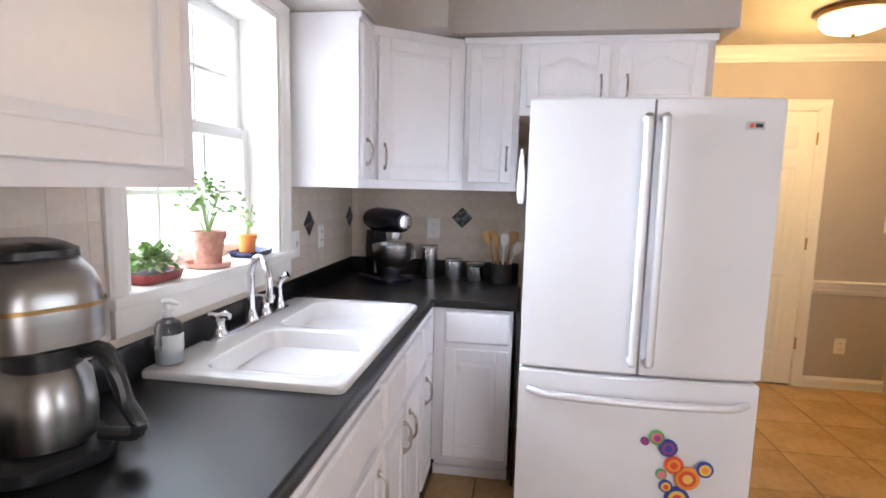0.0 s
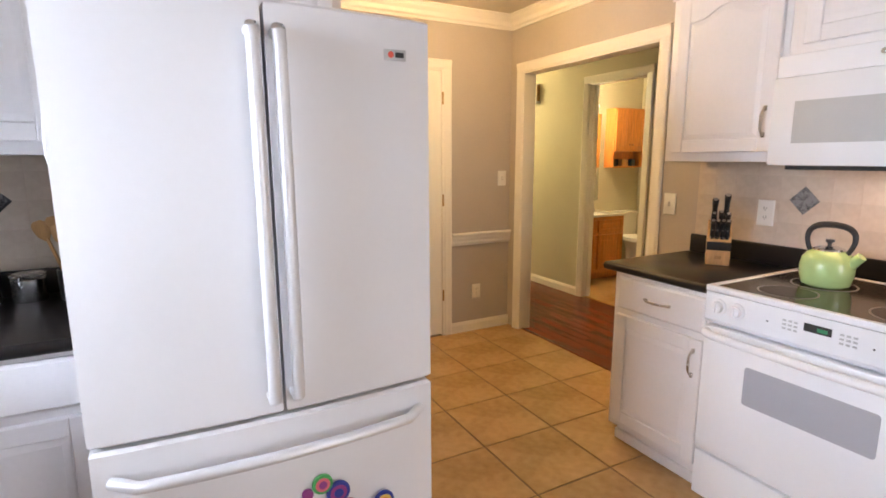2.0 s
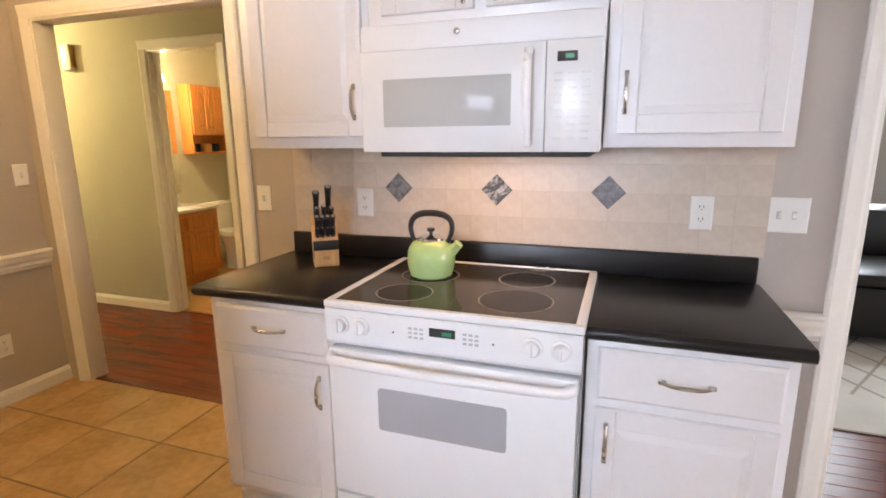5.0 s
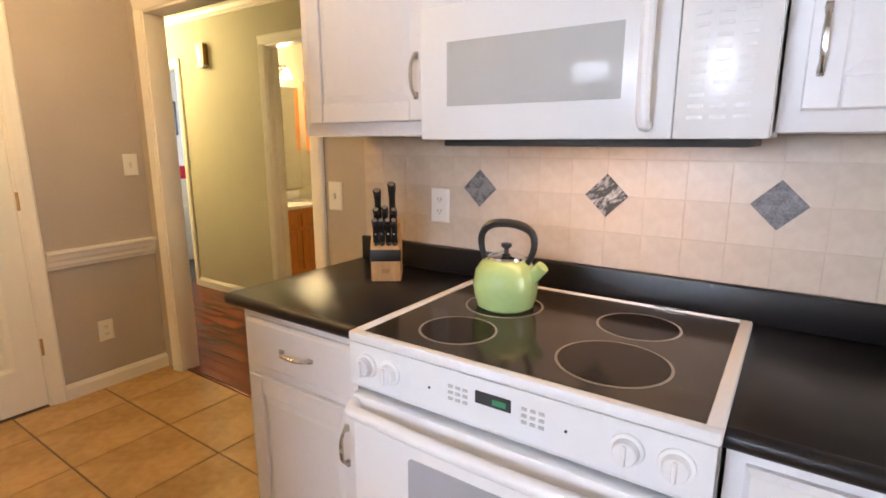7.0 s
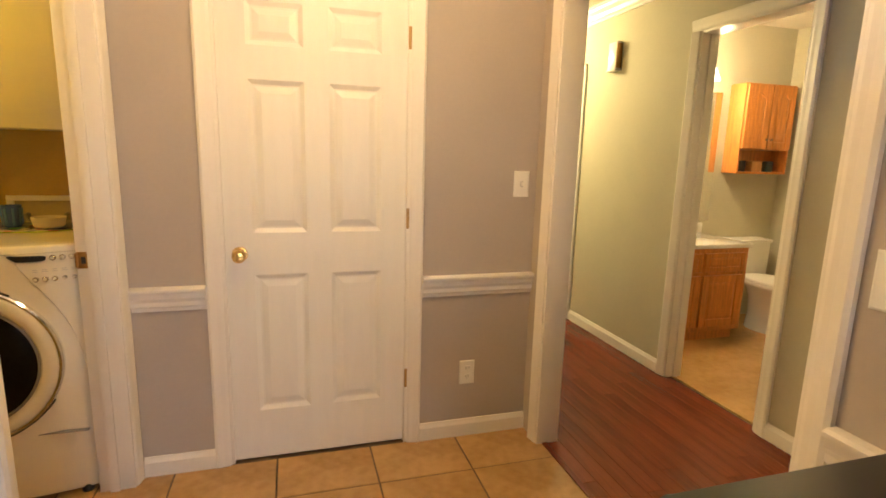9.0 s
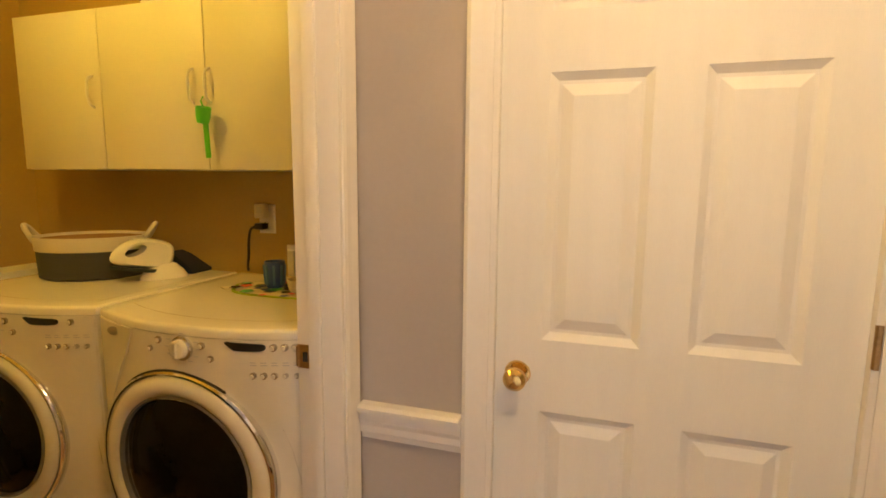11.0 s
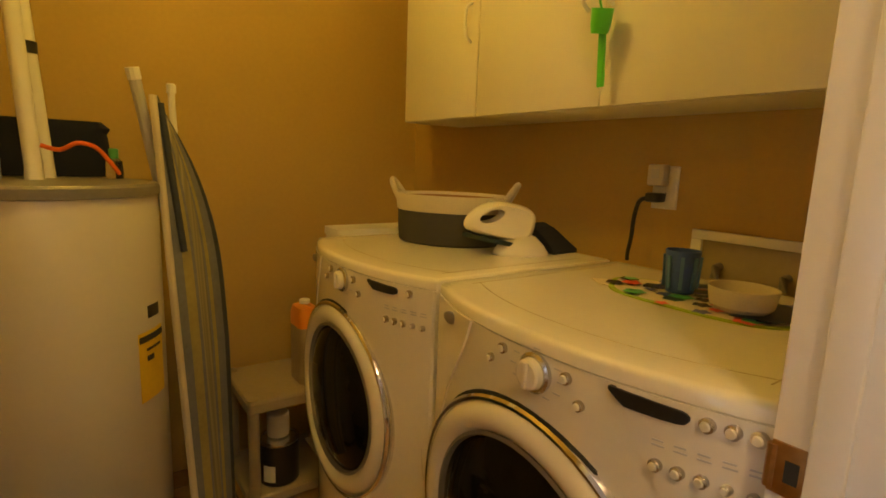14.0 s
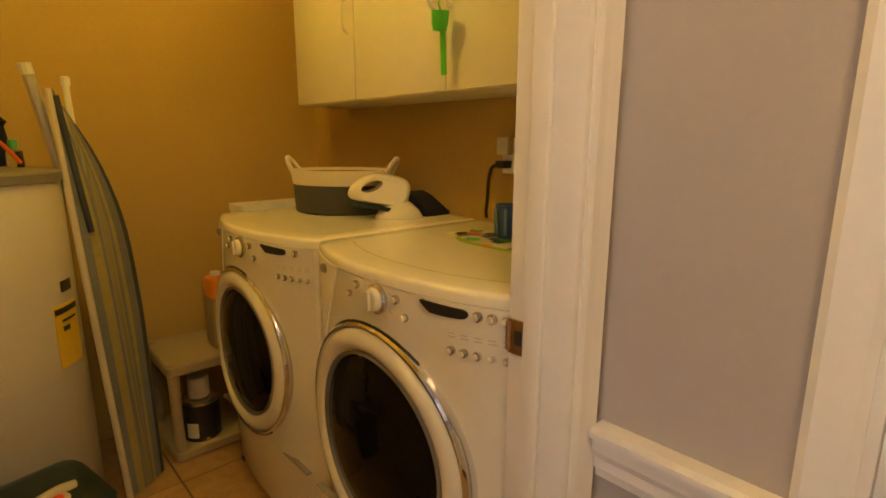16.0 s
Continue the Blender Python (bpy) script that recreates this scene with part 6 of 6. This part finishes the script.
def stems(n, x, y, z0, h, spread, seed):
    random.seed(seed)
    bm = bmesh.new()
    for i in range(n):
        a = 6.28 * i / n + random.uniform(-0.3, 0.3)
        dx, dy = spread * math.cos(a) * random.uniform(0.4, 1), spread * math.sin(a) * random.uniform(0.4, 1)
        tube(bm, [(x, y, z0), (x + dx * 0.4, y + dy * 0.4, z0 + h * 0.5), (x + dx, y + dy, z0 + h * random.uniform(0.7, 1.0))], 0.0022, 5)
    return bm


def pot(t, r, h, mat, saucer=None, sr=0.0):
    z = 0.0
    if saucer:
        part("saucer", L([(sr * 0.85, 0.0), (sr * 0.97, 0.004), (sr, 0.018), (sr * 0.95, 0.018), (sr * 0.9, 0.006)], 28), saucer, t)
        z = 0.007
    part("pot", L([(r * 0.72, z), (r * 0.74, z + 0.003), (r * 0.95, z + h * 0.76), (r * 1.06, z + h * 0.77), (r * 1.08, z + h), (r * 0.98, z + h), (r * 0.95, z + h * 0.86)], 28, (0, 0, 0)), mat, t)
    part("soil", L([(r * 0.93, z + h * 0.80), (r * 0.93, z + h * 0.88), (r * 0.4, z + h * 0.90)], 20), M_SOIL, t)


p1 = thing("potted_plant", "leafy green plant in a weathered terracotta pot on the sill", "plant", pose(-0.80, 2.29, SZ))
pot(p1, 0.058, 0.118, M_TERRA, M_TERRA, 0.075)
part("stem", stems(12, 0, 0, 0.10, 0.17, 0.11, 3), M_LEAF, p1)
part("foliage", leaf_cloud(130, 0, 0, 0.22, 0.125, 0.10, 0.022, 5), M_LEAF, p1)
p2 = thing("potted_plant", "small sprig in an orange pot on a navy tray", "plant", pose(-0.81, 2.565, SZ))
part("tray", loops(bmesh.new(), [rrect(0.005, 0.02, 0.06 * k, 0.085 * k, 0.02, z, 5) for k, z in ((0.8, 0), (0.9, 0.004), (1.0, 0.024), (0.95, 0.024), (0.85, 0.008))]), M_NAVY, p2, "navy glazed tray")
part("pot", L([(0.026, 0.009), (0.034, 0.07), (0.038, 0.07), (0.039, 0.088), (0.034, 0.088), (0.030, 0.02)], 24), M_ORANGE, p2)
part("stem", stems(3, 0, 0, 0.07, 0.15, 0.03, 8), M_LEAF, p2)
part("foliage", leaf_cloud(16, 0, 0, 0.15, 0.04, 0.07, 0.018, 9), M_LEAF, p2)
p3 = thing("potted_plant", "low succulent in a dark red tray on the sill", "plant", pose(-0.80, 2.01, SZ))
part("tray", loops(bmesh.new(), [rrect(0.0, 0.0, 0.055 * k, 0.085 * k, 0.015, z, 5) for k, z in ((0.8, 0), (0.9, 0.004), (1.0, 0.030), (0.94, 0.030), (0.85, 0.010))]), M_RED, p3, "dark red glazed tray")
part("soil", loops(bmesh.new(), [rrect(0.0, 0.0, 0.048, 0.078, 0.012, z, 4) for z in (0.011, 0.026)]), M_SOIL, p3)
part("foliage", leaf_cloud(170, 0.005, 0.0, 0.055, 0.085, 0.055, 0.024, 11), M_LEAF, p3)

# ---- wall plates, chime, lamps ----
outlet("light_switch", pose(2.897, 4.7995, 1.245), "white light switch by the hall opening", "switch")
outlet("wall_outlet", pose(2.66, 4.7995, 0.33), "white wall outlet under the chair rail")
outlet("light_switch", on_right(2.9745, 3.245, 1.152), "white light switch beside the cased opening", "switch")
outlet("wall_outlet", on_right(2.9525, 2.70, 1.152), "white outlet on the tiled backsplash")
outlet("wall_outlet", on_right(2.9525, 1.380, 1.156), "white outlet on the tiled backsplash")
outlet("light_switch", on_right(2.9745, 1.115, 1.156), "white double light switch at the counter's end", "switch", True)
outlet("wall_outlet", pose(-0.242, 3.6625, 1.195), "white outlet behind the canisters")
outlet("light_switch", on_left(-0.7425, 2.862, 1.165), "white switch beside the sink window", "switch")
outlet("wall_outlet", on_left(-0.7425, 3.16, 1.176), "white outlet beside the mixer")
ch = thing("door_chime", "white door chime box on the hall wall", "door chime", on_right(4.139, 5.91, 1.99))
part("housing", B(-0.10, 0.0, -0.048, 0.0, 0.012, 0.20, bevel=0.005), M_PLATE, ch)
# shade on the box's near face, painted as a brass-coloured plate
part("side_plate", B(0.0002, 0.003, -0.044, -0.002, 0.02, 0.19, bevel=0.001), M_DBRASS, ch)
part("base_ledge", B(-0.104, 0.003, -0.056, 0.0, 0.0, 0.0118, bevel=0.003), M_PLATE, ch)
cl = thing("ceiling_light", "lit flush dome ceiling light with bronze rim", "ceiling light", pose(2.07, 3.985, CEIL))
part("base", L([(0.10, -0.002), (0.185, -0.003), (0.192, -0.02), (0.182, -0.036), (0.16, -0.038)], 40), M_DBRASS, cl)
dm = part("shade", L([(0.17, -0.039), (0.165, -0.075), (0.138, -0.108), (0.085, -0.128), (0.02, -0.136)], 40), M_SHADE, cl, "frosted glass dome")
dm.visible_shadow = False
part("finial", L([(0.010, -0.136), (0.012, -0.144), (0.006, -0.156), (0.0, -0.158)], 14), M_DBRASS, cl)

# ---- bathroom ----
va = thing("vanity", "oak bathroom vanity with cream top", "vanity", pose(4.36, 5.62, 0))
part("body", B(0.0, 0.84, 0.0, 0.53, 0.09, 0.735, bevel=0.003), M_OAK, va)
part("toe_kick", B(0.01, 0.83, 0.06, 0.53, 0.0, 0.089), M_OAK, va)
for x0, x1 in ((0.04, 0.41), (0.43, 0.80)):
    raised_door("door", va, x0, x1, 0.13, 0.53, -0.001, False, M_OAK)
    raised_door("drawer_front", va, x0, x1, 0.56, 0.70, -0.001, False, M_OAK)
part("top", B(-0.01, 0.86, -0.02, 0.535, 0.736, 0.768, bevel=0.006), M_PORC, va)
part("backsplash", B(-0.01, 0.86, 0.51, 0.536, 0.7685, 0.86, bevel=0.004), M_PORC, va)
mi = thing("mirror", "frameless bathroom wall mirror above the vanity", "mirror", pose(4.36, 6.156, 0))
part("mirror_glass", B(0.0, 0.93, -0.005, 0.0, 0.875, 1.93), M_MIRROR, mi)
bl = thing("wall_lamp", "lit bathroom wall lamp with white bell shades", "wall lamp", pose(4.90, 6.158, 2.10))
part("bar", B(-0.25, 0.20, -0.03, 0.0, -0.02, 0.03, bevel=0.006), M_CHROME, bl)
for x in (-0.22, -0.02, 0.17):
    part("arm", T([(x, -0.03, 0.0), (x, -0.10, 0.02), (x, -0.11, 0.0)], 0.008, 8), M_CHROME, bl)
    s_ = part("shade", L([(0.020, 0.0), (0.032, -0.03), (0.055, -0.085), (0.060, -0.10)], 20, (x, -0.11, 0.0)), M_BSHADE, bl, "white glass bell shade")
    s_.visible_shadow = False
oc2 = thing("bathroom_cabinet", "orange oak wall cabinet with open shelf", "cabinet", pose(5.37, 6.0, 0))
bm = B(0, 0.018, 0.0, 0.155, 1.28, 2.0, bevel=0.002)
part("side_panel", bm, M_OAK, oc2)
part("side_panel", B(0.502, 0.52, 0.0, 0.155, 1.28, 2.0, bevel=0.002), M_OAK, oc2)
part("back_panel", B(0.0185, 0.5015, 0.147, 0.155, 1.28, 2.0), M_OAK, oc2)
for z in (1.28, 1.475, 1.985):
    part("shelf", B(0.0185, 0.5015, 0.0, 0.1465, z, z + 0.016), M_OAK, oc2)
for x0, x1, kx in ((0.012, 0.257, 0.235), (0.263, 0.508, 0.285)):
    d = raised_door("door", oc2, x0, x1, 1.485, 1.99, -0.001, True, M_OAK)
    part("knob", L([(0.004, -0.02), (0.010, -0.032), (0.008, -0.042)], 10, (kx, 0, 1.56), "Y"), M_NICKEL, d)
for x, w_, m_ in ((5.45, 0.06, M_DARK), (5.57, 0.11, M_SPOON), (5.73, 0.07, M_TEAL)):
    c = thing("toiletry_box", "small toiletry container on the oak shelf", "container", pose(x, 6.04, 1.2965))
    part("shell", B(0, w_, 0, 0.06, 0, 0.09, bevel=0.01), m_, c)
to = thing("toilet", "white toilet with closed lid", "toilet", pose(5.62, 6.14, 0))
part("cistern", loops(bmesh.new(), [rrect(0, -0.09, 0.20 * k, 0.085, 0.03, z, 5) for k, z in ((0.9, 0.36), (1, 0.38), (1.03, 0.70))]), M_PORC, to)
part("cistern_lid", loops(bmesh.new(), [rrect(0, -0.09, 0.215, 0.095, 0.03, z, 5) for z in (0.701, 0.725)]), M_PORC, to)


def egg(k, z, c=-0.42):
    return [(0.18 * k * math.cos(2 * math.pi * i / 24), c + 0.25 * k * math.sin(2 * math.pi * i / 24), z) for i in range(24)]


part("bowl", loops(bmesh.new(), [egg(0.6, 0, -0.36), egg(0.55, 0.12, -0.36), egg(0.8, 0.28), egg(1.0, 0.385)]), M_PORC, to)
part("seat", loops(bmesh.new(), [egg(1.03, 0.386), egg(1.05, 0.40), egg(1.03, 0.412)]), M_PLATE, to)
part("lid", loops(bmesh.new(), [egg(1.03, 0.413), egg(1.04, 0.425), egg(1.0, 0.437)]), M_PLATE, to)

# ---- far room and living room glimpses ----
ds = thing("dresser", "white dresser in the far room", "dresser", pose(4.40, 7.50, 0))
part("body", B(0, 0.9, 0, 0.45, 0.06, 0.95, bevel=0.004), M_CAB, ds)
part("plinth", B(0.02, 0.88, 0.02, 0.43, 0.0, 0.059), M_CAB, ds)
for z in (0.10, 0.39, 0.68):
    part("drawer_front", B(0.02, 0.88, -0.016, -0.001, z, z + 0.25, bevel=0.004), M_CAB, ds)
cu2 = thing("cushion", "crimson cushion on the white dresser", "cushion", pose(4.70, 7.68, 0.951))
part("pad", loops(bmesh.new(), [rrect(0, 0, 0.17 * k, 0.12 * k, 0.06 * k, z, 5) for k, z in ((0.8, 0), (1, 0.04), (1, 0.10), (0.75, 0.14))]), M_SEATN, cu2)
pf = thing("framed_picture", "dark framed picture on the white wall", "picture", pose(4.72, 7.997, 1.45))
part("frame", B(-0.25, 0.25, -0.02, 0.0, 0.0, 0.4, bevel=0.004), M_BPLAST, pf)
part("print", B(-0.22, 0.22, -0.0215, -0.0205, 0.03, 0.37), M_GREY, pf)
rg = thing("rug", "ivory rug with taupe lattice lines", "rug", pose(3.75, -0.55, 0.0))
part("pile", B(0.0, 1.9, -1.2, 1.35, 0.0, 0.012, bevel=0.004), M_RUG, rg)
for i in range(9):
    for s in (1, -1):
        part("lattice_line", place(B(-0.62, 0.62, -0.008, 0.008, 0.0122, 0.0136 + 0.0002 * (s > 0)), pose(0.95, -0.9 + 0.25 * i, 0, 0, 0, 32 * s)), M_RUGLINE, rg)
sofa = thing("sofa", "dark leather sofa in the living room", "sofa", pose(5.0, -0.9, 0, 0, 0, 0))
part("base", B(0.0, 0.95, 0.0, 1.9, 0.06, 0.42, bevel=0.04), M_LEATHER, sofa)
part("backrest", B(0.68, 0.98, 0.0, 1.9, 0.4205, 0.88, bevel=0.08), M_LEATHER, sofa)
part("armrest", B(0.0, 0.70, 1.64, 1.92, 0.4205, 0.64, bevel=0.06), M_LEATHER, sofa)
part("armrest", B(0.0, 0.70, -0.02, 0.26, 0.4205, 0.64, bevel=0.06), M_LEATHER, sofa)
part("seat_cushion", B(-0.02, 0.67, 0.27, 1.63, 0.4205, 0.52, bevel=0.04), M_LEATHER, sofa)
for x in (0.08, 0.87):
    for y in (0.1, 1.8):
        part("leg", L([(0.02, 0.0), (0.028, 0.06)], 10, (x, y, 0)), M_BPLAST, sofa)
cs = thing("throw_pillow", "black and white patterned pillow on the sofa", "pillow", pose(5.42, 0.55, 0.53, 0, -18, 0))
part("pad", loops(bmesh.new(), [[(0.07 * k * math.cos(2 * math.pi * i / 16), 0.2 * k * math.sin(2 * math.pi * i / 16), z) for i in range(16)] for k, z in ((0.7, 0.0), (1, 0.08), (1.05, 0.2), (1, 0.32), (0.65, 0.4))]), M_CLOTH_W, cs)

# ---- floors and wall tiles ----
fl = tagged(part("floor", B(-0.95, 3.0125, -1.72, 5.55, -0.10, -0.004), M_GROUT, None, "", False), "tan square floor tiles with dark grout", "floor", kind="structure")
TP = 0.418


def shared_tile(name, sx, sy, sz, bevel, mat):
    bm = B(-sx / 2, sx / 2, -sy / 2, sy / 2, -sz, 0, bevel=0)
    top = [e for e in bm.edges if all(v.co.z > -1e-6 for v in e.verts)]
    bmesh.ops.bevel(bm, geom=top, offset=bevel, segments=1, affect="EDGES")
    bmesh.ops.recalc_face_normals(bm, faces=bm.faces)
    me = bpy.data.meshes.new(name)
    bm.to_mesh(me)
    bm.free()
    me.materials.append(mat)
    return me


cache = {}


def floor_tile(x0, x1, y0, y1):
    sx, sy = round(x1 - x0 - 0.007, 3), round(y1 - y0 - 0.007, 3)
    if sx < 0.02 or sy < 0.02:
        return
    if (sx, sy) not in cache:
        cache[sx, sy] = shared_tile("tile", sx, sy, 0.008, 0.002, M_FTILE)
    o = new("tile", cache[sx, sy])
    o.parent = fl
    o.location = ((x0 + x1) / 2, (y0 + y1) / 2, random.uniform(-0.0006, 0.0004))


def tile_area(ax0, ax1, ay0, ay1):
    i0, j0 = math.floor((ax0 - 2.188) / TP), math.floor((ay0 - 3.26) / TP)
    i = i0
    while 2.188 + i * TP < ax1:
        j = j0
        while 3.26 + j * TP < ay1:
            floor_tile(max(ax0, 2.188 + i * TP), min(ax1, 2.188 + (i + 1) * TP), max(ay0, 3.26 + j * TP), min(ay1, 3.26 + (j + 1) * TP))
            j += 1
        i += 1


tile_area(-0.13, 3.010, -1.6, 3.26 + TP)
tile_area(1.075, 3.010, 3.26 + TP, 4.80)
tile_area(-0.85, 1.075, 3.75, 5.45)

fw = tagged(part("floor_wood", B(3.0135, 7.2, -2.4, 8.1, -0.10, -0.012), M_DARK, None, "", False), "glossy red-brown hardwood floorboards", "floor", kind="structure")
PW = 0.083
plank_cache = {}


def plank(x0, x1, y0, y1):
    key = (round(x1 - x0, 3), round(y1 - y0, 2))
    if key not in plank_cache:
        plank_cache[key] = shared_tile("plank", key[0] - 0.0015, key[1] - 0.0015, 0.011, 0.0012, M_WOOD)
    o = new("plank", plank_cache[key])
    o.parent = fw
    o.location = ((x0 + x1) / 2, (y0 + y1) / 2, -0.0005)


for i in range(14):
    x0 = 3.014 + i * PW
    if x0 > 4.14:
        break
    yy = 1.9 - 0.6 * ((i * 7) % 5) / 5
    while yy < 7.9:
        plank(x0, min(x0 + PW, 4.245), yy, min(yy + 1.2, 7.9))
        yy += 1.2
for i in range(30):
    x0 = 3.014 + i * PW
    yy = -2.3
    plank(x0, x0 + PW, yy, yy + 1.2 + 0.3 * (i % 4))
    plank(x0, x0 + PW, yy + 1.2 + 0.3 * (i % 4), 1.30 - 0.12 * (i % 3))
tagged(part("floor_bathroom", B(4.20, 6.0, 3.9, 6.16, -0.011, 0.001), M_FTILE, None, "", False), "tan vinyl bathroom floor", "floor", kind="structure")
tagged(part("threshold", B(3.0, 3.027, 3.39, 4.638, -0.004, 0.006, bevel=0.003), M_WOOD), "dark wood threshold strip in the opening", "threshold", kind="structure")

# backsplash tiles, four to a slate accent
WT = 0.1055


def splash(name, m, u0, u1, z0, z1, ref_u, ref_z, accents, back=0.0):
    """Tiles on a wall: local x along the wall, front towards -y."""
    t = thing(name, "beige square wall tiles with slate diamond accents", "backsplash", m, kind="structure")
    part("grout_bed", B(u0, u1, -0.0061, 0.0 + back, z0, z1), M_WGROUT, t, smooth=False)
    i = math.floor((u0 - ref_u) / WT)
    while ref_u + i * WT < u1:
        j = math.floor((z0 - ref_z) / WT)
        while ref_z + j * WT < z1:
            a0, a1 = max(u0, ref_u + i * WT), min(u1, ref_u + (i + 1) * WT)
            b0, b1 = max(z0, ref_z + j * WT), min(z1, ref_z + (j + 1) * WT)
            sx, sz = round(a1 - a0 - 0.0022, 4), round(b1 - b0 - 0.0022, 4)
            if sx > 0.01 and sz > 0.01:
                key = ("w", sx, sz)
                if key not in cache:
                    cache[key] = shared_tile("wall_tile", sx, sz, 0.004, 0.0006, M_WTILE)
                o = new("wall_tile", cache[key])
                o.parent = t
                o.matrix_local = pose((a0 + a1) / 2, -0.0068, (b0 + b1) / 2, 90, 0, 0)
            j += 1
        i += 1
    for n_, (u, z) in enumerate(accents):
        stone = (M_SLATE, M_SLATEV, M_SLATEG)[n_ % 3] if len(accents) > 2 else M_SLATE
        if stone.name not in cache:
            cache[stone.name] = shared_tile("accent_tile", 0.088, 0.088, 0.003, 0.0015, stone)
        o = new("accent_tile", cache[stone.name])
        o.parent = t
        o.matrix_local = pose(u, -0.0102, z, 90, 0, 0) @ pose(0, 0, 0, 0, 0, 45)
        o["label"] = "slate diamond accent"
    return t


splash("backsplash_stove", on_right(2.9598, 3.06), 0.0, 1.89, 1.0085, 1.388, 3.06 - 2.117, 1.22, [(3.06 - 2.541, 1.22), (3.06 - 2.117, 1.22), (3.06 - 1.694, 1.22)], 0.0148)
splash("backsplash_back", pose(0, 3.6698, 0), -0.745, 0.27, 1.0085, 1.423, -0.072, 1.262, [(-0.072, 1.262)])
splash("backsplash_sink", on_left(-0.7498, 2.82), 0.0, 0.845, 1.0085, 1.423, 0.20, 1.25, [(0.20, 1.25), (0.795, 1.25)])
splash("backsplash_coffee", on_left(-0.7498, 0.80), 0.0, 0.978, 1.0085, 1.423, 0.30, 1.23, [])
splash("backsplash_sill", on_left(-0.7498, 1.778), 0.0, 1.04, 1.0085, 1.0340, 0.30, 1.0, [])
